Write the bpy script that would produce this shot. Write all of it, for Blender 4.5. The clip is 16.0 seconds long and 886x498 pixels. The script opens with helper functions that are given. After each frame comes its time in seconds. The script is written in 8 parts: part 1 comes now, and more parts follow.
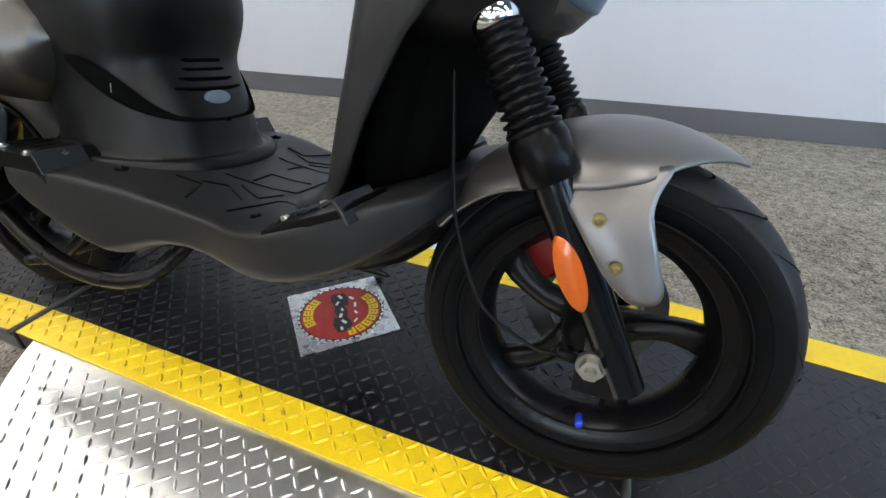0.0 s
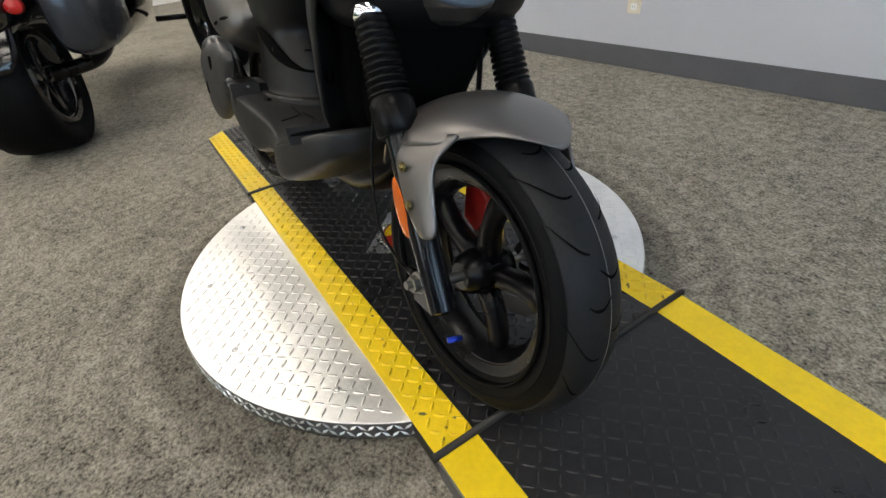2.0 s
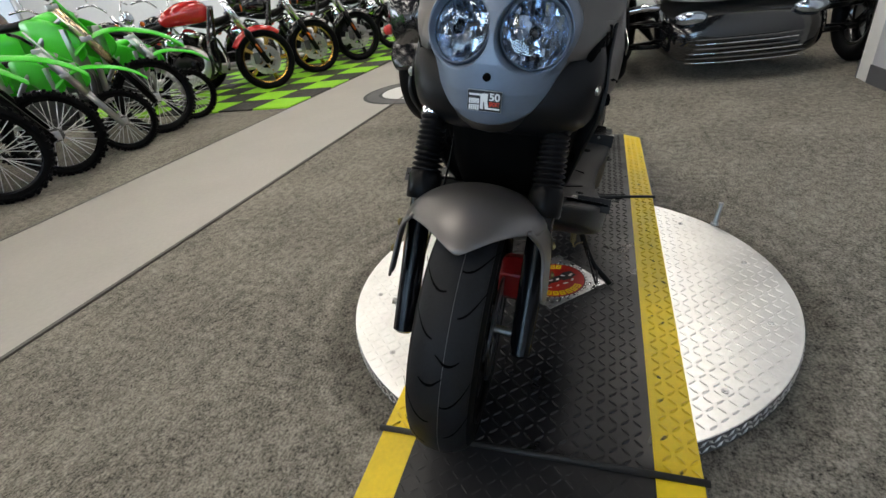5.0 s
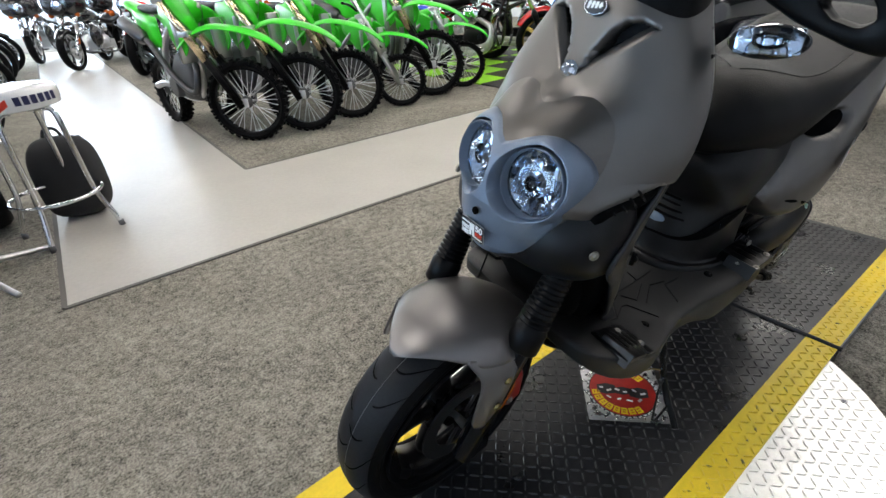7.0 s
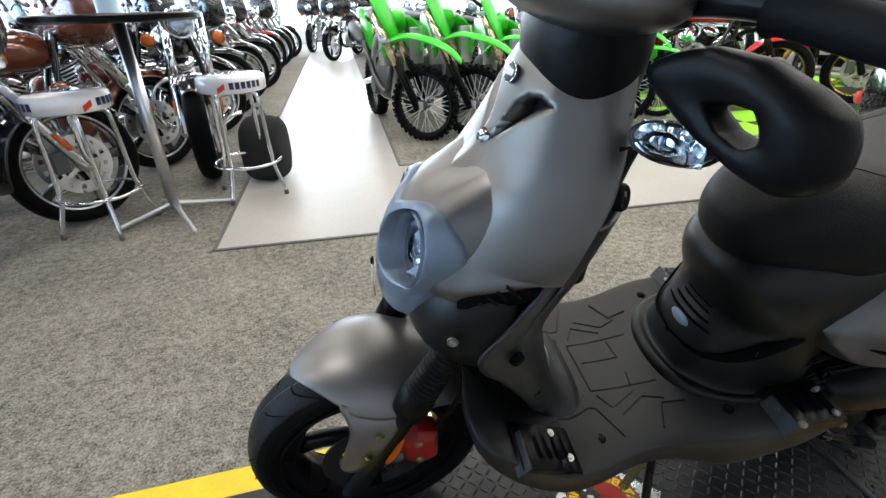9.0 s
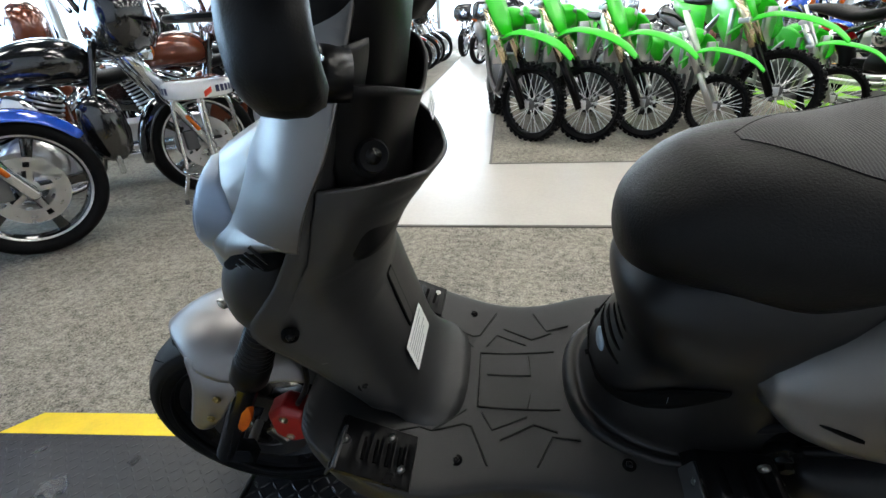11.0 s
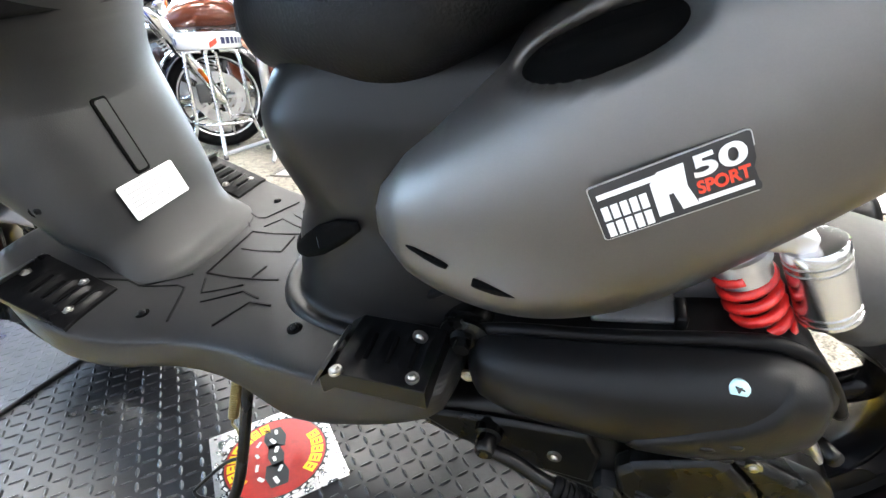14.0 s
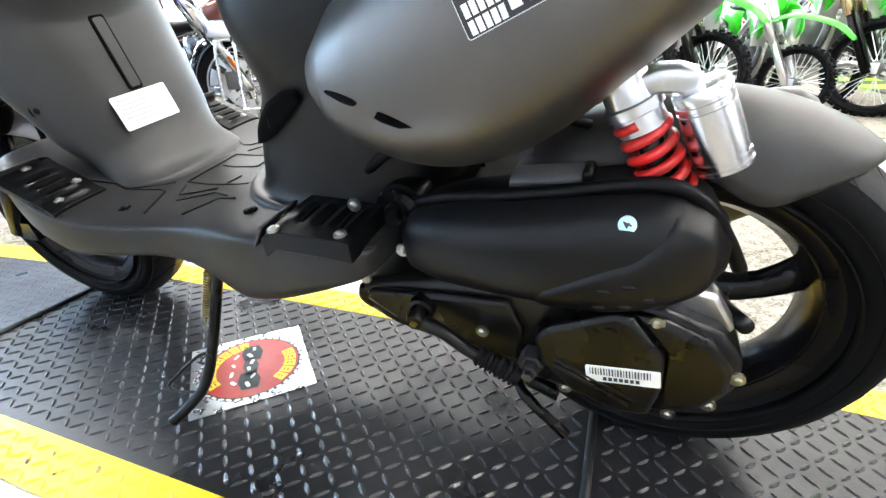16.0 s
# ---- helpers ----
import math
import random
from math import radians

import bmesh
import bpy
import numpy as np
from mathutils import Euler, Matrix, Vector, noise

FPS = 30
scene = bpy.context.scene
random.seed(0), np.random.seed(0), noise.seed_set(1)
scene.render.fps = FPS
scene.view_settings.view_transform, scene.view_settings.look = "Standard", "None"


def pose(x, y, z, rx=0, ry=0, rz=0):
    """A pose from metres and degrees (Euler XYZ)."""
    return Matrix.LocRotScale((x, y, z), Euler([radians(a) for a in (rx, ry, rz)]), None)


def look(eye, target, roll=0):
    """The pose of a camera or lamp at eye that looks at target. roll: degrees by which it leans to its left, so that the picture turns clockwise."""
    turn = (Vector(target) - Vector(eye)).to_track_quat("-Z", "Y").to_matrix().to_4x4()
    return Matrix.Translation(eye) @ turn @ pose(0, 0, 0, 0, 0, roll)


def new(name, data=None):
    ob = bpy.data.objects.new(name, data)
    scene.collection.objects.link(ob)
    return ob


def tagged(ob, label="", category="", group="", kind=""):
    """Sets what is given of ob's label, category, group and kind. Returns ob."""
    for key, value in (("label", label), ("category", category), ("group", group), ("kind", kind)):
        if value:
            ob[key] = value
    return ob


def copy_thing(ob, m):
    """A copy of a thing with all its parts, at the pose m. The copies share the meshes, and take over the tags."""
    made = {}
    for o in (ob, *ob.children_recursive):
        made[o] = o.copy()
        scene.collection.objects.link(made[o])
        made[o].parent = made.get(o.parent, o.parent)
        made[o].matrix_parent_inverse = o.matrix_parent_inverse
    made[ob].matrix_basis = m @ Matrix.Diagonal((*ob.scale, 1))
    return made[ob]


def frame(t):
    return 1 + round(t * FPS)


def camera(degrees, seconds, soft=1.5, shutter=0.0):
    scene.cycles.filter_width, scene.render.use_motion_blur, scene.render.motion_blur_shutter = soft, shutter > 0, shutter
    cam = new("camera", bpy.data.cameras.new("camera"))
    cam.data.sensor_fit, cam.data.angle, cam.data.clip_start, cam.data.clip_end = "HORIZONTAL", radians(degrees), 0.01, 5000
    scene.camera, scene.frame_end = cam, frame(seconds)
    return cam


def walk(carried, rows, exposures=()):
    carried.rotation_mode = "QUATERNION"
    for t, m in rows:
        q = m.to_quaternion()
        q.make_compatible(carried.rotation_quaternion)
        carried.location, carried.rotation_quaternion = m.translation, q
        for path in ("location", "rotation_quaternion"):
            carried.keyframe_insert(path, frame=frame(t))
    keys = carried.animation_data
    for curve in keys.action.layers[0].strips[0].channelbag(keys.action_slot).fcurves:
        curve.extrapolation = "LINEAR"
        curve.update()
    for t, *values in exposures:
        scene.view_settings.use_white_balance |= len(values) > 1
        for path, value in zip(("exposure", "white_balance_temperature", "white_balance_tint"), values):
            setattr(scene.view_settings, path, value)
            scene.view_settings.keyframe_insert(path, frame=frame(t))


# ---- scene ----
cam = camera(86.9, 16.0)
EXPOSURES = [(0.0, 0.3, 6550, 10), (1.5, 0.03, 6850, 11), (3.0, -0.25, 7300, 11), (5.5, -0.45, 6800, 11), (7.0, 0.03, 6600, 11), (8.5, 0.28, 6550, 10), (11.0, 0.3, 6500, 8), (12.5, 0.6, 6450, 8), (13.0, 1.15, 6450, 9), (13.5, 2.05, 6500, 10), (14.5, 2.1, 6650, 11), (16.0, 1.95, 6550, 10)]
PATH = [
    (0, (-0.006, -0.576, 0.659), (-0.647, 0.986, -0.412), -0.3),
    (0.5, (0.078, -0.526, 0.638), (-0.682, 0.946, -0.483), -1.7),
    (1, (0.209, -0.479, 0.651), (-0.764, 0.832, -0.503), -3.8),
    (1.1, (0.223, -0.475, 0.662), (-0.781, 0.803, -0.503), -4.1),
    (1.5, (0.344, -0.463, 0.679), (-0.864, 0.629, -0.482), -6.0),
    (2, (0.452, -0.411, 0.696), (-0.982, 0.38, -0.451), -7.5),
    (2.5, (0.542, -0.322, 0.696), (-1.023, 0.195, -0.438), -7.9),
    (3, (0.608, -0.239, 0.731), (-1.026, 0.016, -0.393), -7.7),
    (3.2, (0.65, -0.204, 0.739), (-1.0, -0.042, -0.379), -7.7),
    (5.3, (0.626, 0.203, 0.83), (-0.934, -0.589, -0.139), -8.0),
    (5.5, (0.629, 0.259, 0.856), (-0.868, -0.648, -0.111), -7.6),
    (6, (0.578, 0.341, 0.903), (-0.751, -0.797, -0.066), -6.3),
    (6.5, (0.455, 0.39, 0.943), (-0.713, -0.902, -0.04), -4.9),
    (7, (0.359, 0.431, 0.966), (-0.666, -0.969, -0.027), -3.8),
    (7.5, (0.269, 0.508, 0.984), (-0.595, -1.001, -0.003), -2.9),
    (8, (0.199, 0.565, 0.981), (-0.468, -1.05, 0.008), -2.4),
    (8.5, (0.092, 0.561, 0.992), (-0.4, -1.126, 0.036), -2.4),
    (8.7, (0.042, 0.561, 1.001), (-0.39, -1.147, 0.054), -2.0),
    (10.8, (-0.404, 0.563, 0.926), (-0.19, -1.223, 0.053), -3.1),
    (11, (-0.447, 0.537, 0.912), (-0.189, -1.238, 0.027), -3.4),
    (11.5, (-0.522, 0.517, 0.883), (-0.164, -1.237, -0.009), -3.8),
    (12, (-0.599, 0.543, 0.863), (-0.15, -1.204, 0.001), -3.2),
    (12.5, (-0.681, 0.549, 0.827), (-0.155, -1.189, -0.013), -2.7),
    (13, (-0.753, 0.503, 0.776), (-0.212, -1.23, -0.062), -1.9),
    (13.5, (-0.827, 0.445, 0.712), (-0.278, -1.275, -0.148), -2.0),
    (14, (-0.901, 0.449, 0.665), (-0.358, -1.275, -0.191), -2.2),
    (14.5, (-0.967, 0.451, 0.626), (-0.393, -1.266, -0.224), -1.8),
    (15, (-0.992, 0.479, 0.597), (-0.383, -1.22, -0.265), -1.6),
    (15.5, (-1.004, 0.492, 0.566), (-0.372, -1.212, -0.268), -1.8),
    (16, (-1.018, 0.5, 0.55), (-0.354, -1.2, -0.27), -2.1),
]
walk(cam, [(t, look(eye, target, roll)) for t, eye, target, roll in PATH], EXPOSURES)

# ---- light ----
world = bpy.data.worlds.new("world")
scene.world = world
world.use_nodes = True
sky = world.node_tree.nodes.new("ShaderNodeTexSky")
sky.sky_type, sky.sun_disc = "NISHITA", False
sky.sun_elevation, sky.sun_rotation = radians(40), radians(200)
world.node_tree.links.new(sky.outputs[0], world.node_tree.nodes["Background"].inputs[0])
world.node_tree.nodes["Background"].inputs[1].default_value = 0.12
CEIL = 3.6
PANEL_POWER = 12.0


def area_lamp(name, m, w, h, watts, colour):
    d = bpy.data.lights.new(name, "AREA")
    d.shape, d.size, d.size_y, d.energy, d.color = "RECTANGLE", w, h, watts, colour
    ob = new(name, d)
    ob.matrix_world = m
    return ob


# daylight coming in at the shop windows
area_lamp("window_daylight", look((7.3, -3.0, 1.7), (0, -2.5, 0.6)), 8.0, 2.6, 500, (0.42, 0.69, 1.0))
area_lamp("window_daylight", look((0.0, -15.2, 2.0), (0, 0, 0.6)), 8.0, 2.6, 800, (0.70, 0.85, 1.0))


# ---- materials ----
def mat(name, colour, rough=0.5, metal=0.0, vary=0.12, scale=8.0, fine=160.0, bump=0.05, coat=0.0, rvary=0.1, dist=0.002, spec=0.5):
    m = bpy.data.materials.new(name)
    m.use_nodes = True
    n, l = m.node_tree.nodes, m.node_tree.links
    b = n["Principled BSDF"]
    co = n.new("ShaderNodeTexCoord")
    big, small = n.new("ShaderNodeTexNoise"), n.new("ShaderNodeTexNoise")
    big.inputs["Scale"].default_value, big.inputs["Detail"].default_value = scale, 5
    small.inputs["Scale"].default_value, small.inputs["Detail"].default_value = fine, 2
    l.new(co.outputs["Object"], big.inputs["Vector"])
    l.new(co.outputs["Object"], small.inputs["Vector"])
    mixn = n.new("ShaderNodeMath")
    mixn.operation = "MULTIPLY_ADD"
    l.new(big.outputs[0], mixn.inputs[0])
    mixn.inputs[1].default_value = 0.65
    half = n.new("ShaderNodeMath")
    half.operation = "MULTIPLY"
    half.inputs[1].default_value = 0.35
    l.new(small.outputs[0], half.inputs[0])
    l.new(half.outputs[0], mixn.inputs[2])
    ramp = n.new("ShaderNodeMapRange")
    ramp.inputs["From Min"].default_value, ramp.inputs["From Max"].default_value = 0.3, 0.7
    ramp.inputs["To Min"].default_value, ramp.inputs["To Max"].default_value = 1 - vary, 1 + vary
    l.new(mixn.outputs[0], ramp.inputs["Value"])
    mul = n.new("ShaderNodeVectorMath")
    mul.operation = "SCALE"
    mul.inputs[0].default_value = colour
    l.new(ramp.outputs[0], mul.inputs["Scale"])
    l.new(mul.outputs[0], b.inputs["Base Color"])
    rr = n.new("ShaderNodeMapRange")
    rr.inputs["From Min"].default_value, rr.inputs["From Max"].default_value = 0.3, 0.7
    rr.inputs["To Min"].default_value, rr.inputs["To Max"].default_value = max(0.02, rough - rvary * rough), min(1, rough + rvary * rough)
    l.new(big.outputs[0], rr.inputs["Value"])
    l.new(rr.outputs[0], b.inputs["Roughness"])
    b.inputs["Metallic"].default_value = metal
    b.inputs["Specular IOR Level"].default_value = spec
    b.inputs["Coat Weight"].default_value = coat
    b.inputs["Coat Roughness"].default_value = 0.05
    if bump:
        bp = n.new("ShaderNodeBump")
        bp.inputs["Strength"].default_value, bp.inputs["Distance"].default_value = bump, dist
        l.new(small.outputs[0], bp.inputs["Height"])
        l.new(bp.outputs[0], b.inputs["Normal"])
    return m


def glow(name, colour, strength):
    m = bpy.data.materials.new(name)
    m.use_nodes = True
    b = m.node_tree.nodes["Principled BSDF"]
    b.inputs["Base Color"].default_value = (*colour, 1)
    b.inputs["Emission Color"].default_value = (*colour, 1)
    b.inputs["Emission Strength"].default_value = strength
    return m


def glass(name, colour, rough=0.02):
    m = bpy.data.materials.new(name)
    m.use_nodes = True
    b = m.node_tree.nodes["Principled BSDF"]
    b.inputs["Base Color"].default_value = (*colour, 1)
    b.inputs["Roughness"].default_value = rough
    b.inputs["Transmission Weight"].default_value = 1.0
    b.inputs["IOR"].default_value = 1.45
    return m




def carpet_material():
    """Looped carpet: coarse and fine mottling, a painted shade band and worn rings round the turntable."""
    m = bpy.data.materials.new("loop_carpet")
    m.use_nodes = True
    n, l = m.node_tree.nodes, m.node_tree.links
    p = n["Principled BSDF"]
    co = n.new("ShaderNodeTexCoord")
    noises = []
    for scale, detail in ((150.0, 3.0), (34.0, 8.0), (2.2, 4.0)):
        t = n.new("ShaderNodeTexNoise")
        t.inputs["Scale"].default_value, t.inputs["Detail"].default_value = scale, detail
        t.inputs["Roughness"].default_value = 0.8 if scale < 100 else 0.7
        l.new(co.outputs["Object"], t.inputs["Vector"])
        noises.append(t)

    def maths(op, a, c):
        q = n.new("ShaderNodeMath")
        q.operation = op
        for k, v in enumerate((a, c)):
            if isinstance(v, (int, float)):
                q.inputs[k].default_value = v
            else:
                l.new(v, q.inputs[k])
        return q.outputs[0]
    mix = maths("ADD", maths("ADD", maths("MULTIPLY", noises[0].outputs[0], 0.42), maths("MULTIPLY", noises[1].outputs[0], 0.43)), maths("MULTIPLY", noises[2].outputs[0], 0.15))
    r = n.new("ShaderNodeMapRange")
    for k, v in (("From Min", 0.40), ("From Max", 0.60), ("To Min", 0.16), ("To Max", 1.95)):
        r.inputs[k].default_value = v
    l.new(mix, r.inputs["Value"])
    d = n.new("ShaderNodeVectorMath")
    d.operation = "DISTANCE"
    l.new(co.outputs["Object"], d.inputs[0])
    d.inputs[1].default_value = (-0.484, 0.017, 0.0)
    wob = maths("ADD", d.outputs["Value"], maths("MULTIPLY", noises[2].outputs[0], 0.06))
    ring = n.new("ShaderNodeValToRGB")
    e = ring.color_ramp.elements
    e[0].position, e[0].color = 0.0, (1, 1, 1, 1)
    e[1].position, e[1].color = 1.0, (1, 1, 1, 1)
    # 0.60 to 0.66 is the turntable's shade put into the colour; further out, worn tracks
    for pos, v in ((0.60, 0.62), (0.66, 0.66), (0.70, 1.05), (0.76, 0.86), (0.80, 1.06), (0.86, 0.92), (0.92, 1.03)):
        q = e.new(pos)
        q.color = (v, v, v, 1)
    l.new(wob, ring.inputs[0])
    mul = n.new("ShaderNodeVectorMath")
    mul.operation = "SCALE"
    mul.inputs[0].default_value = (0.230, 0.213, 0.180)
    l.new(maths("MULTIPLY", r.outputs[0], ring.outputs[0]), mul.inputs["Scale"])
    l.new(mul.outputs[0], p.inputs["Base Color"])
    p.inputs["Roughness"].default_value = 0.95
    p.inputs["Specular IOR Level"].default_value = 0.15
    bp = n.new("ShaderNodeBump")
    bp.inputs["Strength"].default_value, bp.inputs["Distance"].default_value = 1.0, 0.008
    l.new(mix, bp.inputs["Height"])
    l.new(bp.outputs[0], p.inputs["Normal"])
    return m


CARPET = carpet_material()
CONCRETE = mat("polished_concrete", (0.45, 0.425, 0.39), 0.34, vary=0.09, scale=2.5, fine=60, bump=0.02, rvary=0.05, spec=0.22)
TRIM = mat("floor_trim", (0.12, 0.11, 0.1), 0.7)
WALL = mat("wall_paint", (0.50, 0.51, 0.55), 0.7, vary=0.03, scale=2, fine=220, bump=0.12)
WHITE = mat("white_paint", (0.78, 0.78, 0.77), 0.6, vary=0.03)
CEILING = mat("dark_ceiling", (0.06, 0.06, 0.065), 0.9, vary=0.08)
BASEB = mat("baseboard_rubber", (0.10, 0.10, 0.11), 0.55)
STEELPLATE = mat("bright_treadplate", (0.84, 0.84, 0.83), 0.36, 1.0, vary=0.1, scale=12, fine=90, bump=0.08, rvary=0.15)
EDGEPLATE = mat("dull_treadplate_edge", (0.20, 0.20, 0.205), 0.45, 0.85, vary=0.25, scale=20, fine=90, bump=0.1)
BLACKPLATE = mat("black_treadplate", (0.012, 0.012, 0.0135), 0.36, 0.0, vary=0.4, scale=9, fine=110, bump=0.15, rvary=0.35, spec=0.42)
YELLOW = mat("yellow_paint", (0.80, 0.56, 0.008), 0.42, vary=0.12, scale=14, fine=120, bump=0.1)
def worn_paint(name, colour, under, rough):
    """Paint scuffed through to a dark ground in small patches."""
    m = mat(name, colour, rough, vary=0.12, scale=14, fine=120, bump=0.1)
    n, l = m.node_tree.nodes, m.node_tree.links
    p = n["Principled BSDF"]
    src = p.inputs["Base Color"].links[0].from_socket
    co = n.new("ShaderNodeTexCoord")
    t = n.new("ShaderNodeTexNoise")
    t.inputs["Scale"].default_value, t.inputs["Detail"].default_value = 38.0, 6.0
    l.new(co.outputs["Object"], t.inputs["Vector"])
    r = n.new("ShaderNodeMapRange")
    for k, v in (("From Min", 0.60), ("From Max", 0.66), ("To Min", 0.0), ("To Max", 0.9)):
        r.inputs[k].default_value = v
    l.new(t.outputs[0], r.inputs["Value"])
    mx = n.new("ShaderNodeMix")
    mx.data_type = "RGBA"
    l.new(r.outputs[0], mx.inputs["Factor"])
    l.new(src, mx.inputs["A"])
    mx.inputs["B"].default_value = (*under, 1)
    l.new(mx.outputs["Result"], p.inputs["Base Color"])
    return m


YELLOWWORN = worn_paint("worn_yellow_paint", (0.78, 0.53, 0.008), (0.05, 0.04, 0.02), 0.4)
SEAM = mat("hinge_rubber", (0.012, 0.012, 0.012), 0.5)
MATTEGREY = mat("matte_grey_paint", (0.125, 0.117, 0.110), 0.36, 0.84, vary=0.06, scale=5, fine=900, bump=0.03)
SATIN = mat("grey_fender_paint", (0.17, 0.16, 0.155), 0.36, 0.75, vary=0.06, scale=5, fine=900, bump=0.03)
PLASTIC = mat("black_textured_plastic", (0.0032, 0.0032, 0.0035), 0.40, vary=0.2, scale=6, fine=700, bump=0.18, dist=0.001, spec=0.10)
SHIELD = mat("dark_grey_textured_plastic", (0.0125, 0.0125, 0.013), 0.47, vary=0.2, scale=6, fine=700, bump=0.2, dist=0.001, spec=0.42)
FAIRBLK = mat("black_fairing_plastic", (0.005, 0.005, 0.0055), 0.40, vary=0.25, scale=6, fine=700, bump=0.10, dist=0.001, spec=0.20)
FLOORPL = mat("floorboard_plastic", (0.0095, 0.0095, 0.010), 0.48, vary=0.25, scale=6, fine=700, bump=0.2, dist=0.001, spec=0.34)
PLASTIC2 = mat("black_smooth_plastic", (0.003, 0.003, 0.0034), 0.30, vary=0.15, scale=6, fine=500, bump=0.05, dist=0.001, spec=0.11)
# paler, bluish black: light caught on the foot plates' front lips, put into the colour
EDGEBLK = mat("lit_black_edge", (0.02, 0.021, 0.023), 0.34, 0.3, vary=0.2, bump=0.05, spec=0.5)
# near-black without gloss, so that hollows and slots look deep in shade
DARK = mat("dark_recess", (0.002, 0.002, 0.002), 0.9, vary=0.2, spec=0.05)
VINYL = mat("seat_vinyl", (0.0030, 0.0030, 0.0034), 0.46, vary=0.15, scale=7, fine=420, bump=0.4, dist=0.0015, spec=0.15)
PEDESTAL = mat("gloss_black_plastic", (0.0042, 0.0042, 0.0046), 0.38, vary=0.2, scale=6, fine=600, bump=0.08, dist=0.001, spec=0.26)


def ribbed_vinyl():
    """Grey vinyl pressed with fine cross ribs."""
    m = mat("ribbed_seat_vinyl", (0.021, 0.021, 0.022), 0.55, vary=0.15, scale=7, fine=420, bump=0.0, spec=0.22)
    n, l = m.node_tree.nodes, m.node_tree.links
    co, w = n.new("ShaderNodeTexCoord"), n.new("ShaderNodeTexWave")
    w.inputs["Scale"].default_value, w.inputs["Distortion"].default_value = 95.0, 3.0
    w.inputs["Detail Scale"].default_value = 3.0
    w.bands_direction = "X"
    l.new(co.outputs["Object"], w.inputs["Vector"])
    bp = n.new("ShaderNodeBump")
    bp.inputs["Strength"].default_value, bp.inputs["Distance"].default_value = 0.28, 0.0012
    l.new(w.outputs["Color"], bp.inputs["Height"])
    l.new(bp.outputs[0], n["Principled BSDF"].inputs["Normal"])
    return m


SEATTOP = ribbed_vinyl()
RUBBER = mat("tyre_rubber", (0.0046, 0.0048, 0.0055), 0.55, vary=0.25, scale=14, fine=300, bump=0.12, spec=0.07)
TREAD = mat("tread_rubber", (0.0125, 0.013, 0.0148), 0.50, vary=0.25, scale=14, fine=300, bump=0.12, spec=0.16)
RIMBLACK = mat("black_rim", (0.004, 0.004, 0.005), 0.28, vary=0.15, bump=0.03, spec=0.2)
ENGINE = mat("black_engine_paint", (0.0028, 0.0028, 0.0028), 0.28, 0.0, vary=0.2, bump=0.06, spec=0.22)
CHROME = mat("chrome", (0.82, 0.83, 0.85), 0.09, 1.0, vary=0.03, bump=0)
ALU = mat("aluminium", (0.62, 0.62, 0.63), 0.3, 1.0, vary=0.08, bump=0.04)
DARKSTEEL = mat("dark_steel", (0.10, 0.10, 0.105), 0.35, 0.9, vary=0.1)
ZINC = mat("zinc_screw", (0.36, 0.35, 0.32), 0.32, 1.0, vary=0.1)
BRASS = mat("brass_bolt", (0.20, 0.16, 0.07), 0.4, 1.0)
RED = mat("red_spring_paint", (0.55, 0.015, 0.012), 0.3, vary=0.1, coat=0.5)
ORANGE = mat("orange_reflector", (0.52, 0.10, 0.008), 0.2, vary=0.1, coat=0.3)
LABEL = mat("label_white", (0.78, 0.78, 0.76), 0.45, vary=0.04)
PRINT = mat("pale_print", (0.36, 0.36, 0.37), 0.6)
SPOKE = mat("bright_spoke", (0.85, 0.86, 0.87), 0.35, 0.6, vary=0.03, bump=0)
INK = mat("label_ink", (0.02, 0.02, 0.022), 0.5)
INKRED = mat("label_red", (0.75, 0.05, 0.02), 0.45)
INKYEL = mat("label_yellow", (0.85, 0.62, 0.01), 0.45)
STICKERRED = mat("sticker_red", (0.42, 0.018, 0.012), 0.35, vary=0.2, scale=40)
GREEN = mat("green_plastic", (0.03, 0.60, 0.015), 0.32, vary=0.06, coat=0.2)
TILEGREEN = mat("green_floor_tile", (0.30, 0.72, 0.02), 0.6, vary=0.12, scale=20, fine=90, bump=0.5, dist=0.004)
TILEBLACK = mat("black_floor_tile", (0.02, 0.02, 0.02), 0.6, vary=0.2, scale=20, fine=90, bump=0.5, dist=0.004)
BLUE = mat("blue_metallic_paint", (0.012, 0.075, 0.5), 0.2, 0.3, vary=0.05, coat=1.0)
BROWN = mat("brown_metallic_paint", (0.14, 0.035, 0.016), 0.2, 0.3, vary=0.05, coat=1.0)
BLACKGLOSS = mat("black_gloss_paint", (0.008, 0.008, 0.009), 0.12, vary=0.05, coat=1.0, bump=0)
REDPAINT = mat("red_gloss_paint", (0.5, 0.01, 0.01), 0.15, vary=0.05, coat=1.0, bump=0)
WHITEGLOSS = mat("white_gloss_paint", (0.8, 0.8, 0.8), 0.15, vary=0.03, coat=1.0, bump=0)
GOLD = mat("gold_anodised", (0.6, 0.38, 0.1), 0.25, 1.0)
BLUECAP = mat("blue_cap", (0.01, 0.05, 0.6), 0.35)
GREYPL = mat("grey_plastic", (0.09, 0.09, 0.092), 0.5)
DECAL = mat("blue_grey_decal", (0.16, 0.21, 0.27), 0.3, vary=0.05)
LENS = glass("clear_lens", (0.95, 0.97, 1.0))
PANE = glass("window_glass", (1, 1, 1), 0.0)
LIGHT = glow("lamp_diffuser", (1.0, 0.97, 0.92), PANEL_POWER)
OUTSIDE = glow("bright_outdoors", (0.72, 0.86, 1.0), 0.7)
FABRIC = mat("black_fabric", (0.02, 0.02, 0.022), 0.9, vary=0.2, scale=10, fine=500, bump=0.4)


# ---- mesh helpers ----
V = Vector
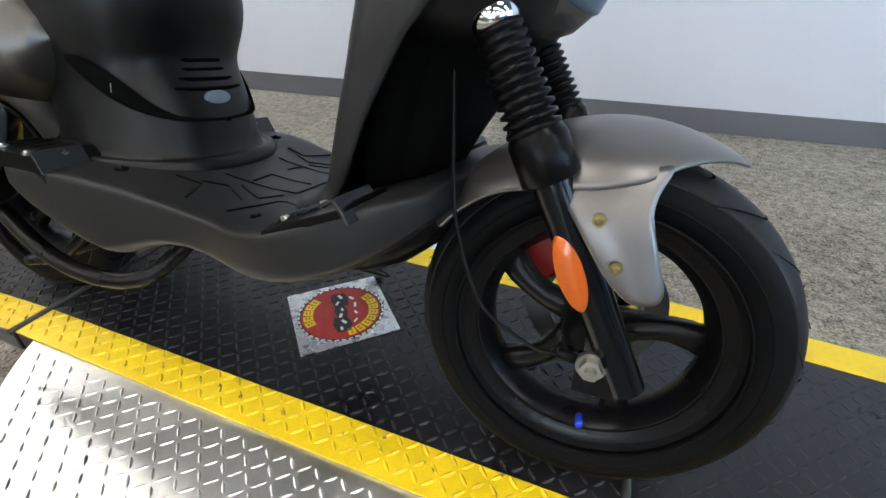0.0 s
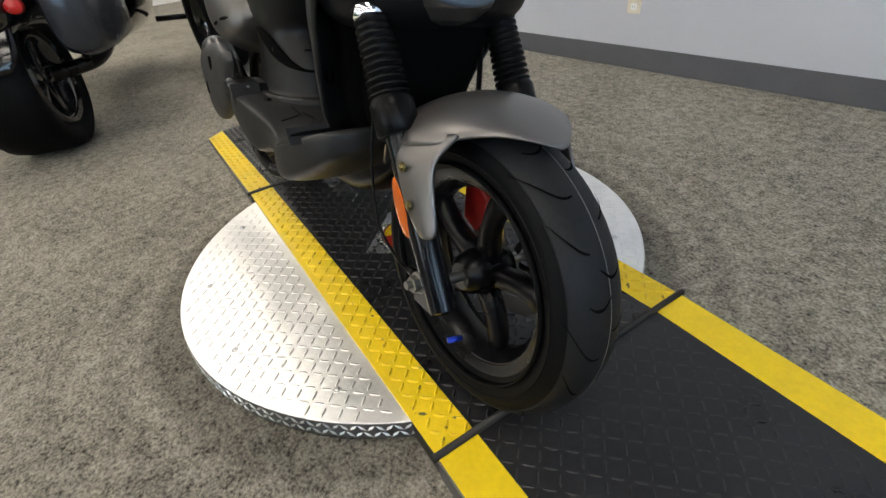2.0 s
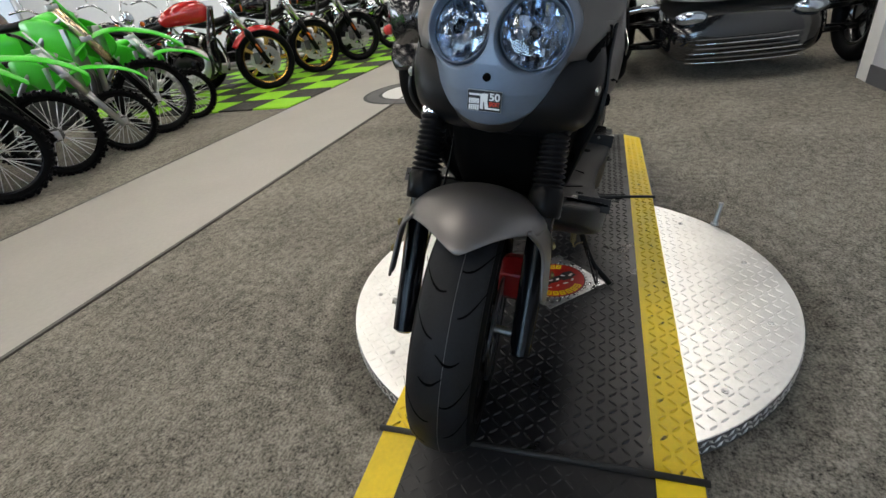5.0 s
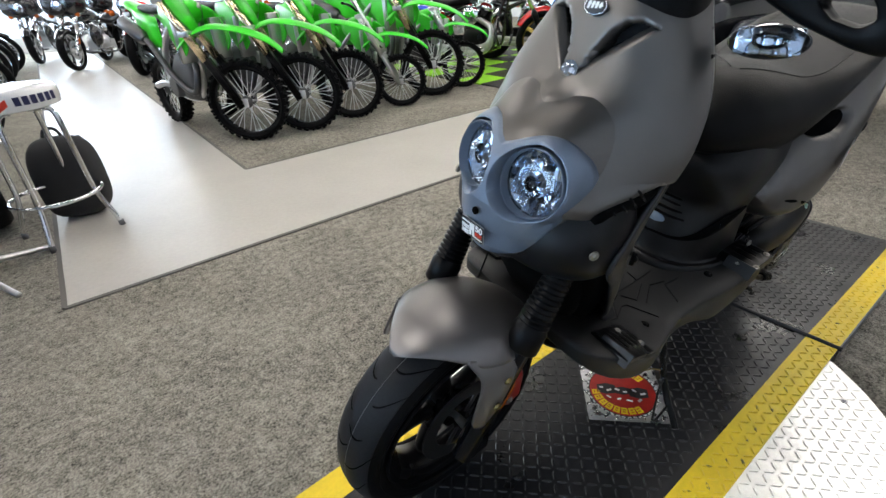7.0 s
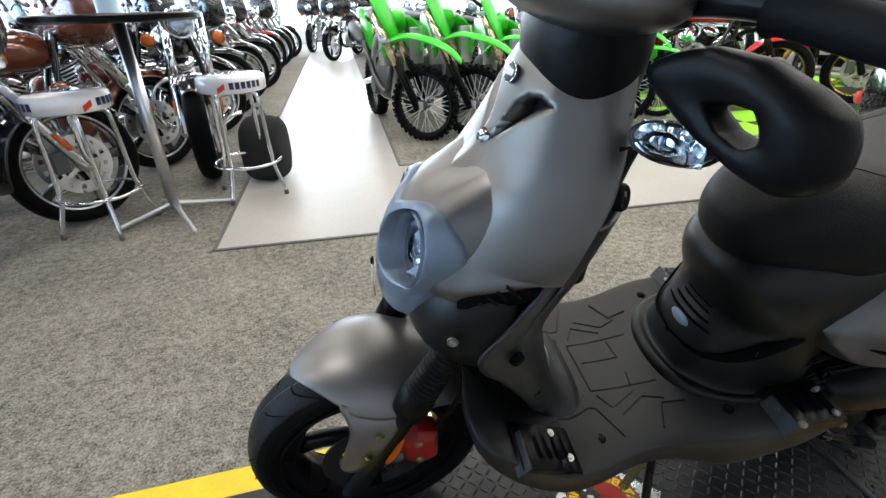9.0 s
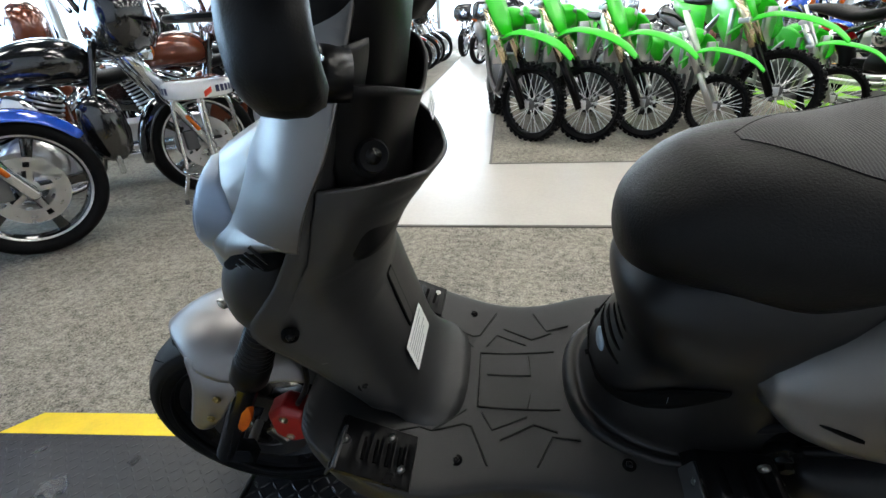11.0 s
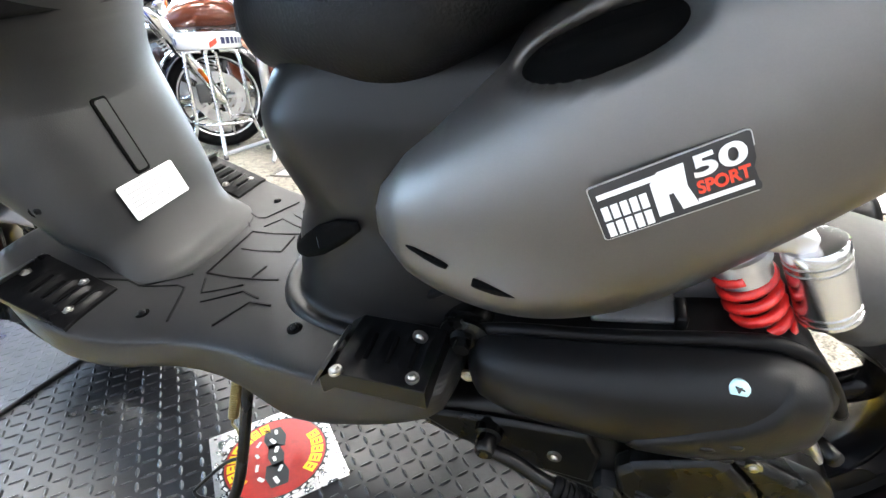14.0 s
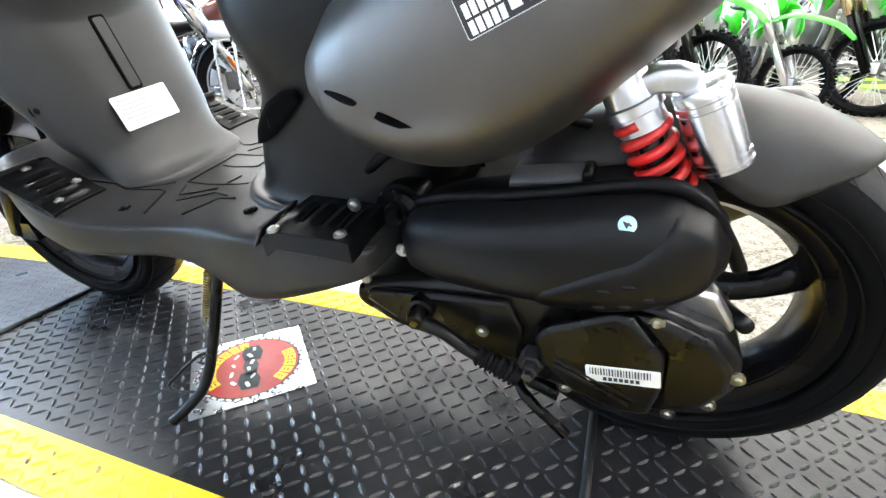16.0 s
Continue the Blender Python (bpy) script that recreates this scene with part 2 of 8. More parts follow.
I4 = Matrix.Identity(4)


def link(name, bm, material, smooth=True):
    me = bpy.data.meshes.new(name)
    bmesh.ops.recalc_face_normals(bm, faces=bm.faces)
    bm.to_mesh(me)
    bm.free()
    if smooth:
        me.shade_smooth()
    me.materials.append(material)
    return new(name, me)


def part(name, bm, material, parent, label="", smooth=True, sub=0, bevel=0.0, sharp=None):
    ob = link(name, bm, material, smooth)
    ob.parent = parent
    if label:
        ob["label"] = label
    finish(ob, sub, bevel, sharp)
    return ob


def finish(ob, sub=0, bevel=0.0, sharp=None):
    if bevel:
        b = ob.modifiers.new("bevel", "BEVEL")
        b.width, b.segments, b.limit_method, b.angle_limit = bevel, 2, "ANGLE", radians(35)
        b.use_clamp_overlap = True
    if sub:
        s = ob.modifiers.new("sub", "SUBSURF")
        s.levels = s.render_levels = sub
    if sharp:
        ob.data.set_sharp_from_angle(angle=radians(sharp))


def thing(name, label, category, m=I4, group="", kind=""):
    ob = new(name)
    ob.empty_display_size = 0.1
    ob.matrix_world = m
    return tagged(ob, label, category, group, kind)


def solid(name, bm, material, label, category="", kind="", m=I4, smooth=False, bevel=0.0, group="", sub=0, sharp=None):
    ob = link(name, bm, material, smooth)
    ob.matrix_world = m
    finish(ob, sub, bevel, sharp)
    return tagged(ob, label, category, group, kind)


def box(bm, lo, hi, m=I4):
    c = [(x, y, z) for x in (lo[0], hi[0]) for y in (lo[1], hi[1]) for z in (lo[2], hi[2])]
    v = [bm.verts.new(m @ V(p)) for p in c]
    for f in ((0, 1, 3, 2), (4, 6, 7, 5), (0, 4, 5, 1), (2, 3, 7, 6), (0, 2, 6, 4), (1, 5, 7, 3)):
        bm.faces.new([v[i] for i in f])
    return bm


def bridge(bm, rings, closed=True, cap=True):
    vs = [[bm.verts.new(p) for p in r] for r in rings]
    n = len(vs[0])
    for a, b in zip(vs, vs[1:]):
        for i in range(n if closed else n - 1):
            bm.faces.new((a[i], a[(i + 1) % n], b[(i + 1) % n], b[i]))
    if cap and closed:
        bm.faces.new(vs[0])
        bm.faces.new(vs[-1][::-1])
    return vs


def basis(d):
    d = V(d).normalized()
    u = d.cross(V((0, 0, 1)) if abs(d.z) < 0.9 else V((1, 0, 0))).normalized()
    return u, d.cross(u)


def cyl(bm, p0, p1, r0, r1=None, n=16, cap=True):
    p0, p1 = V(p0), V(p1)
    r1 = r0 if r1 is None else r1
    u, w = basis(p1 - p0)
    bridge(bm, [[p + r * (u * math.cos(a) + w * math.sin(a)) for a in [2 * math.pi * i / n for i in range(n)]] for p, r in ((p0, r0), (p1, r1))], cap=cap)
    return bm


def spool(bm, p0, p1, prof, n=24):
    """A turned body from p0 to p1: prof holds (share of the way, radius)."""
    p0, p1 = V(p0), V(p1)
    u, w = basis(p1 - p0)
    bridge(bm, [[p0.lerp(p1, s) + r * (u * math.cos(a) + w * math.sin(a)) for a in [2 * math.pi * i / n for i in range(n)]] for s, r in prof])
    return bm


def curve_points(pts, steps=6):
    pts = [V(p) for p in pts]
    out = []
    for i in range(len(pts) - 1):
        p0, p1, p2, p3 = pts[max(i - 1, 0)], pts[i], pts[i + 1], pts[min(i + 2, len(pts) - 1)]
        for k in range(steps):
            t = k / steps
            out.append(0.5 * ((2 * p1) + (p2 - p0) * t + (2 * p0 - 5 * p1 + 4 * p2 - p3) * t * t + (3 * p1 - p0 - 3 * p2 + p3) * t ** 3))
    return out + [pts[-1]]


def tube(bm, pts, r, n=10, steps=6, taper=None):
    c = curve_points(pts, steps) if steps > 1 else [V(p) for p in pts]
    rings, u = [], None
    for i, p in enumerate(c):
        d = (c[min(i + 1, len(c) - 1)] - c[max(i - 1, 0)]).normalized()
        if u is None:
            u = basis(d)[0]
        u = (u - d * u.dot(d)).normalized()
        w = d.cross(u)
        rr = r if taper is None else r * (1 + (taper - 1) * i / (len(c) - 1))
        rings.append([p + rr * (u * math.cos(a) + w * math.sin(a)) for a in [2 * math.pi * k / n for k in range(n)]])
    bridge(bm, rings)
    return bm


def turned(bm, prof, centre=(0, 0, 0), n=48, axis="y", a0=0.0, a1=360.0):
    """Turns a profile of (radius, offset along the axis) about an axle through centre."""
    c, full = V(centre), a1 - a0 >= 359.9
    k = n if full else n + 1
    rings = []
    for i in range(k):
        a = radians(a0 + (a1 - a0) * i / n)
        ring = []
        for r, o in prof:
            q = V((r * math.cos(a), o, r * math.sin(a))) if axis == "y" else V((r * math.cos(a), r * math.sin(a), o))
            ring.append(c + q)
        rings.append(ring)
    if full:
        rings.append(rings[0])
        vs = [[bm.verts.new(p) for p in r] for r in rings[:-1]]
        vs.append(vs[0])
        m = len(prof)
        for a, b in zip(vs, vs[1:]):
            for i in range(m):
                bm.faces.new((a[i], a[(i + 1) % m], b[(i + 1) % m], b[i]))
    else:
        bridge(bm, rings)
    return bm


def plate(bm, outline, t, m=I4):
    """A flat outline (x, y), t thick, laid by m."""
    bridge(bm, [[m @ V((x, y, z)) for x, y in outline] for z in (0, t)])
    return bm


def rounded(w, h, r, n=4):
    out = []
    for cx, cy, a0 in ((w / 2 - r, h / 2 - r, 0), (-w / 2 + r, h / 2 - r, 90), (-w / 2 + r, -h / 2 + r, 180), (w / 2 - r, -h / 2 + r, 270)):
        for i in range(n + 1):
            a = radians(a0 + 90 * i / n)
            out.append((cx + r * math.cos(a), cy + r * math.sin(a)))
    return out


def power(c, p):
    return math.copysign(abs(c) ** (2 / p), c)


def level(z, xf, xb, w, p=2.3, yc=0.0, n=28, xm=None):
    """A horizontal oval at height z from xb to xf, w half wide."""
    xm = (xf + xb) / 2 if xm is None else xm
    out = []
    for i in range(n):
        a = 2 * math.pi * i / n
        c, s = power(math.cos(a), p), power(math.sin(a), p)
        out.append(V((xm + (xf - xm if c > 0 else xm - xb) * c, yc + w * s, z)))
    return out


def slice_x(x, zb, zt, w, p=2.6, yc=0.0, n=28, zm=None):
    """An upright oval at x from zb to zt, w half wide."""
    zm = (zb + zt) / 2 if zm is None else zm
    out = []
    for i in range(n):
        a = 2 * math.pi * i / n
        c, s = power(math.cos(a), p), power(math.sin(a), p)
        out.append(V((x, yc + w * c, zm + (zt - zm if s > 0 else zm - zb) * s)))
    return out


def loft(rings):
    bm = bmesh.new()
    bridge(bm, rings)
    return bm


def ball(bm, c, r, n=16, m=8):
    c = V(c)
    r = V((r, r, r)) if not hasattr(r, "__len__") else V(r)
    rings = []
    for j in range(1, m):
        f = math.pi * j / m
        rings.append([c + V((r.x * math.sin(f) * math.cos(a), r.y * math.sin(f) * math.sin(a), r.z * math.cos(f))) for a in [2 * math.pi * i / n for i in range(n)]])
    bridge(bm, rings)
    return bm


def along(p, d, up=(0, 0, 1)):
    """A pose at p whose z points along d and whose y leans to up."""
    z = V(d).normalized()
    x = V(up).cross(z)
    x = x.normalized() if x.length > 1e-4 else V((1, 0, 0))
    return Matrix.Translation(p) @ Matrix((x, z.cross(x), z)).transposed().to_4x4()


def screw(parent, p, d, r=0.006, material=None, washer=True, name="screw"):
    bm = bmesh.new()
    p, d = V(p), V(d).normalized()
    if washer:
        cyl(bm, p - d * 0.002, p + d * 0.0012, r * 1.6, r * 1.55, 16)
    spool(bm, p, p + d * r * 0.8, [(0, r), (0.6, r * 0.95), (1, r * 0.6)], 12)
    cyl(bm, p + d * r * 0.55, p + d * r * 0.85, r * 0.45, r * 0.45, 6)
    return part(name, bm, material or ZINC, parent, sharp=30)

# ---- the hall ----
X0, X1, Y0, Y1 = -10.0, 7.4, -15.6, 5.0
bm = bmesh.new()
box(bm, (X0, Y0, -0.12), (X1, Y1, 0.0))
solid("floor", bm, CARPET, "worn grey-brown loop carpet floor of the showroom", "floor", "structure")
bm = bmesh.new()
plate(bm, [(0.645, -1.548), (-9.9, -1.40), (-9.9, -2.46), (-0.355, -2.592), (-0.355, -15.5), (0.645, -15.5)], 0.006, pose(0, 0, -0.002))
solid("walkway_floor", bm, CONCRETE, "polished pale concrete walkway between the carpets", "floor", "structure")
bm = bmesh.new()
for a, b in (((0.645, -1.548), (-9.9, -1.40)), ((-9.9, -2.46), (-0.355, -2.592)), ((-0.355, -2.592), (-0.355, -15.5)), ((0.645, -15.5), (0.645, -1.548))):
    d = V((b[0] - a[0], b[1] - a[1], 0))
    w = V((-d.y, d.x, 0)).normalized() * 0.009
    pa, pb = V((*a, 0)), V((*b, 0))
    bridge(bm, [[pa + w, pa - w, pa - w + V((0, 0, 0.007)), pa + w + V((0, 0, 0.007))], [pb + w, pb - w, pb - w + V((0, 0, 0.007)), pb + w + V((0, 0, 0.007))]])
solid("trim", bm, TRIM, "dark edging strip where carpet meets concrete", "trim", "structure")

# grey wall behind the turntable, a little askew to it
WA, WB = V((-2.72, 1.545, 0)), V((7.4, 1.99, 0))
wd = (WB - WA).normalized()
wn = V((-wd.y, wd.x, 0))


def wall_piece(bm, off0, off1, z0, z1):
    r = [[WA + wn * o + V((0, 0, z)) for o, z in ((off0, z0), (off1, z0), (off1, z1), (off0, z1))], [WB + wn * o + V((0, 0, z)) for o, z in ((off0, z0), (off1, z0), (off1, z1), (off0, z1))]]
    bridge(bm, r)
    return bm


solid("wall_north", wall_piece(bmesh.new(), 0, 0.14, 0, CEIL), WALL, "smooth light grey painted showroom wall", "wall", "structure")
solid("baseboard", wall_piece(bmesh.new(), -0.008, -0.001, 0, 0.10), BASEB, "dark grey rubber base strip along the wall", "baseboard", "structure", bevel=0.003)
bm = bmesh.new()
box(bm, (-2.86, 1.545, 0), (-2.72, Y1, CEIL))
solid("wall_return", bm, WHITE, "pale return of the grey wall", "wall", "structure")
bm = bmesh.new()
box(bm, (-2.868, 1.54, 0), (-2.861, Y1, 0.10))
solid("baseboard_return", bm, BASEB, "dark rubber base strip on the return", "baseboard", "structure")
bm = bmesh.new()
box(bm, (X0, Y1, 0), (X1, Y1 + 0.15, CEIL))
box(bm, (X0 - 0.15, Y0, 0), (X0, Y1, CEIL))
solid("wall_back", bm, WHITE, "pale painted wall closing the hall", "wall", "structure")
bm = bmesh.new()
box(bm, (X0, Y0, CEIL), (X1, Y1, CEIL + 0.15))
solid("ceiling", bm, CEILING, "dark grey showroom ceiling", "ceiling", "structure")


def window_wall(name, wname, a, b, bays):
    """A wall of large panes from a to b: sill wall, head, mullions and glass."""
    a, b = V(a), V(b)
    d = (b - a).normalized()
    n = V((-d.y, d.x, 0))
    length = (b - a).length

    def blk(bm, s0, s1, z0, z1, o0, o1):
        bridge(bm, [[a + d * s + n * o + V((0, 0, z)) for o, z in ((o0, z0), (o1, z0), (o1, z1), (o0, z1))] for s in (s0, s1)])
        return bm
    bm = bmesh.new()
    blk(bm, 0, length, 0, 0.35, -0.1, 0.1)
    blk(bm, 0, length, 3.05, CEIL, -0.1, 0.1)
    solid(name, bm, WHITE, "low sill wall and head of the shop windows", "wall", "structure")
    win = thing(wname, "row of tall shop windows with daylight outside", "window", kind="structure")
    w = length / bays
    for i in range(bays + 1):
        part("mullion", blk(bmesh.new(), i * w - 0.05, i * w + 0.05, 0.35, 3.05, -0.06, 0.06), ALU, win)
    for i in range(bays):
        p = part("pane", blk(bmesh.new(), i * w + 0.051, (i + 1) * w - 0.051, 0.351, 3.049, -0.004, 0.004), PANE, win, smooth=False)
        p.visible_shadow = False
    bm = bmesh.new()
    blk(bm, -3, length + 3, -0.5, 6, -0.8, -0.75)
    solid("backdrop", bm, OUTSIDE, "bright overcast daylight outside the windows", "sky", "structure")


window_wall("wall_east", "window_1", (X1, Y0, 0), (X1, 2.0, 0), 9)
window_wall("wall_south", "window_2", (X0, Y0, 0), (X1, Y0, 0), 9)

lamp = thing("ceiling_light", "flat white ceiling light panel, lit", "ceiling light", pose(-1.2, -0.9, CEIL - 0.05), "ceiling lights")
bm = bmesh.new()
for lo, hi in (((-0.62, -0.32, 0), (0.62, -0.30, 0.05)), ((-0.62, 0.30, 0), (0.62, 0.32, 0.05)), ((-0.62, -0.299, 0), (-0.60, 0.299, 0.05)), ((0.60, -0.299, 0), (0.62, 0.299, 0.05))):
    box(bm, lo, hi)
part("frame", bm, WHITE, lamp, smooth=False)
bm = bmesh.new()
box(bm, (-0.598, -0.297, 0.01), (0.598, 0.297, 0.03))
part("diffuser", bm, LIGHT, lamp, "glowing white diffuser", smooth=False)
for gx in (-8.2, -5.7, -3.4, -1.2, 1.2, 3.5, 5.8):
    for gy in (-14.0, -11.0, -8.2, -5.6, -3.1, -0.9, 0.9):
        if (gx, gy) != (-1.2, -0.9) and (gy < 0 or gx < -3):
            copy_thing(lamp, pose(gx, gy, CEIL - 0.05))

# wall socket
sock = thing("wall_socket", "cream plastic wall socket plate on the grey wall", "socket", along(WA + wd * 1.62 - wn * 0.001 + V((0, 0, 0.30)), -wn))
bm = bmesh.new()
plate(bm, rounded(0.07, 0.115, 0.008), 0.006)
part("cover_plate", bm, mat("cream_plastic", (0.68, 0.62, 0.5), 0.4), sock, bevel=0.002, sharp=30)
for dy in (-0.028, 0.028):
    bm = bmesh.new()
    plate(bm, rounded(0.033, 0.028, 0.009), 0.002, pose(0, dy, 0.006))
    part("outlet", bm, LABEL, sock, sharp=30)
    bm = bmesh.new()
    for dx in (-0.007, 0.007):
        box(bm, (dx - 0.001, dy - 0.004, 0.008), (dx + 0.001, dy + 0.004, 0.0086))
    part("slot", bm, DARK, sock)
# ---- the turntable ----
DECK = 0.05
YR0, YR1, YL0, YL1 = -0.264, -0.194, 0.229, 0.302
FSEAM, RSEAM, FEND, REND = 0.085, -1.025, 0.87, -1.90
CX, CY, CR = -0.484, 0.017, 0.563


def deck_z(x):
    if x > FSEAM:
        return DECK - (x - FSEAM) / (FEND - FSEAM) * 0.044
    if x < RSEAM:
        return DECK - (RSEAM - x) / (RSEAM - REND) * 0.040
    return DECK


def tread(name, inside, height, material, parent, lo, hi, pitch=0.0215, length=0.024, wide=0.0070, high=0.0022):
    """Raised lozenges in two crossing directions, one mesh."""
    verts, faces = [], []
    nx, ny = int((hi[0] - lo[0]) / pitch), int((hi[1] - lo[1]) / pitch)
    for i in range(nx + 1):
        for j in range(ny + 1):
            x, y = lo[0] + i * pitch, lo[1] + j * pitch
            if not inside(x, y):
                continue
            a = radians(45 if (i + j) % 2 else -45)
            ca, sa = math.cos(a), math.sin(a)
            k, z = len(verts), height(x)
            for u, v, h in ((-0.5, 0, 0), (-0.18, -0.5, 0), (0.18, -0.5, 0), (0.5, 0, 0), (0.18, 0.5, 0), (-0.18, 0.5, 0), (-0.26, 0, 1), (0.26, 0, 1)):
                px, py = x + u * length * ca - v * wide * sa, y + u * length * sa + v * wide * ca
                verts.append((px, py, height(px) + h * high - 0.0004 * (1 - h)))
            faces += [(k, k + 1, k + 6), (k + 1, k + 2, k + 7, k + 6), (k + 2, k + 3, k + 7), (k + 3, k + 4, k + 7), (k + 4, k + 5, k + 6, k + 7), (k + 5, k, k + 6)]
    me = bpy.data.meshes.new(name)
    me.from_pydata(verts, [], faces)
    me.materials.append(material)
    ob = new(name, me)
    ob.parent = parent
    return tagged(ob, kind="stuff")


tt = thing("motorcycle_turntable", "round treadplate turntable with a black and yellow drive-on ramp", "turntable")
bm = bmesh.new()
turned(bm, [(0.0005, 0.002), (CR - 0.012, 0.002), (CR, 0.006), (CR, 0.0428), (CR - 0.0012, 0.044), (0.0005, 0.044)], (CX, CY, 0), 128, "z")
disc = part("disc", bm, STEELPLATE, tt, "bright aluminium treadplate disc", sharp=30)
bm = bmesh.new()
turned(bm, [(CR - 0.004, 0.003), (CR + 0.0006, 0.004), (CR + 0.0006, 0.042), (CR - 0.004, 0.0422)], (CX, CY, 0), 128, "z")
part("edge_band", bm, EDGEPLATE, disc, "duller folded edge of the treadplate", sharp=30)
rim_v, rim_f = [], []
for i in range(230):
    for j in range(2):
        a = 2 * math.pi * (i + 0.5 * j) / 230
        k = len(rim_v)
        s = 1 if (i + j) % 2 else -1
        for u, v, h in ((-0.0075, -0.0075, 0), (0.003, -0.002, 0), (0.0075, 0.0075, 0), (-0.003, 0.002, 0), (0, 0, 1)):
            aa = a + s * u / CR
            rr = CR + 0.0006 + 0.0026 * h
            rim_v.append((CX + rr * math.cos(aa), CY + rr * math.sin(aa), 0.0145 + 0.017 * j + v))
        rim_f += [(k, k + 1, k + 4), (k + 1, k + 2, k + 4), (k + 2, k + 3, k + 4), (k + 3, k, k + 4)]
me = bpy.data.meshes.new("rim_tread")
me.from_pydata(rim_v, [], rim_f)
me.materials.append(STEELPLATE)
ob = new("rim_tread", me)
ob.parent = disc
ob["kind"] = "stuff"


def ribbon(bm, y0, y1, xs, top, under):
    """A long slab between y0 and y1 that follows the deck's height."""
    bridge(bm, [[V((x, y0, deck_z(x) - under)), V((x, y1, deck_z(x) - under)), V((x, y1, deck_z(x) + top)), V((x, y0, deck_z(x) + top))] for x in xs])
    return bm


gap = 0.004
part("deck", ribbon(bmesh.new(), YR0 + 0.0005, YL1 - 0.0005, [RSEAM + gap, FSEAM - gap], -0.0006, 0.0485), BLACKPLATE, tt, smooth=False)
c = 0.085


def ramp(name, xa, xb):
    zt, s = deck_z(xb), 1 if xb > xa else -1
    out = [(xa, YR0 + 0.0005), (xb - s * c, YR0 + 0.0005), (xb, YR0 + c), (xb, YL1 - c), (xb - s * c, YL1 - 0.0005), (xa, YL1 - 0.0005)]
    bm = bmesh.new()
    bridge(bm, [[V((x, y, 0.001)) for x, y in out], [V((x, y, deck_z(x) - 0.0006)) for x, y in out]])
    return part(name, bm, BLACKPLATE, tt, smooth=False)


rampf, rampr = ramp("front_ramp", FSEAM + gap, FEND), ramp("rear_ramp", RSEAM - gap, REND)
for y0, y1, ca in ((YR0, YR1, 1), (YL0, YL1, -1)):
    part("yellow_stripe", ribbon(bmesh.new(), y0, y1, [RSEAM + gap, FSEAM - gap], 0.0004, 0.004), YELLOW, tt, smooth=False)
    for xa, xb in ((FSEAM + gap, FEND), (RSEAM - gap, REND)):
        s = 1 if xb > xa else -1
        yo, yi = (y0, y1) if ca > 0 else (y1, y0)
        out = [(xa, yo), (xb - s * c, yo), (xb - s * (c - abs(yi - yo)), yi), (xa, yi)]
        bm = bmesh.new()
        bridge(bm, [[V((x, y, deck_z(x) - 0.004)) for x, y in out], [V((x, y, deck_z(x) + 0.0004)) for x, y in out]])
        part("yellow_stripe", bm, YELLOW, rampf if s > 0 else rampr, smooth=False)
for xs in (FSEAM, RSEAM):
    bm = bmesh.new()
    cyl(bm, (xs, YR0 - 0.008, DECK + 0.001), (xs, YL1 + 0.008, DECK + 0.001), 0.0062, None, 12)
    part("hinge_rod", bm, SEAM, tt, "black hinge rod across the deck")
# treadplate flanks of the ramps
for y, s in ((YR0, -1), (YL1, 1)):
    for xa, xb in ((FSEAM + gap, FEND - c), (RSEAM - gap, REND + c)):
        bm = bmesh.new()
        bridge(bm, [[V((x, y, 0.002)), V((x, y + s * 0.003, 0.002)), V((x, y + s * 0.003, deck_z(x) - 0.002)), V((x, y, deck_z(x) - 0.002))] for x in (xa, xb)])
        part("flank", bm, EDGEPLATE, rampf if xb > 0 else rampr, smooth=False)


def on_disc(x, y):
    return (x - CX) ** 2 + (y - CY) ** 2 < (CR - 0.012) ** 2 and not (YR0 - 0.01 < y < YL1 + 0.01)


LO, HI = (CX - CR, CY - CR), (CX + CR, CY + CR)
tread("disc_tread", on_disc, lambda x: 0.044, STEELPLATE, tt, LO, HI, high=0.0013)
mid = lambda y: YR1 + 0.006 < y < YL0 - 0.006
edge = lambda y: YR0 + 0.008 < y < YR1 - 0.004 or YL0 + 0.004 < y < YL1 - 0.008
onc = lambda x: RSEAM + 0.014 < x < FSEAM - 0.014
tread("deck_tread", lambda x, y: mid(y) and onc(x), lambda x: DECK - 0.0006, BLACKPLATE, tt, LO, (0.2, HI[1]))
tread("stripe_tread", lambda x, y: edge(y) and onc(x), lambda x: DECK + 0.0004, YELLOWWORN, tt, LO, (0.2, HI[1]), 0.0215, high=0.0028)
tread("ramp_tread", lambda x, y: mid(y) and (FSEAM + 0.014 < x < FEND - 0.03), lambda x: deck_z(x) - 0.0006, BLACKPLATE, rampf, (0.0, -0.4), (0.9, 0.4), high=0.0009)
tread("ramp_tread", lambda x, y: mid(y) and (REND + 0.03 < x < RSEAM - 0.014), lambda x: deck_z(x) - 0.0006, BLACKPLATE, rampr, (-1.95, -0.4), (-1.0, 0.4))
tread("stripe_tread", lambda x, y: edge(y) and (REND + 0.1 < x < RSEAM - 0.014), lambda x: deck_z(x) + 0.0004, YELLOWWORN, rampr, (-1.95, -0.4), (-1.0, 0.4))
for i in range(12):
    a = radians(15 + 30 * i)
    p = V((CX + 0.50 * math.cos(a), CY + 0.50 * math.sin(a), 0.0445))
    if not (YR0 - 0.02 < p.y < YL1 + 0.02):
        screw(tt, p, (0, 0, 1), 0.0045, ALU, True, "rivet")
bm = bmesh.new()
cyl(bm, (-0.835, 0.466, 0.044), (-0.842, 0.476, 0.115), 0.007, None, 14)
cyl(bm, (-0.835, 0.466, 0.044), (-0.8355, 0.4665, 0.05), 0.012, None, 14)
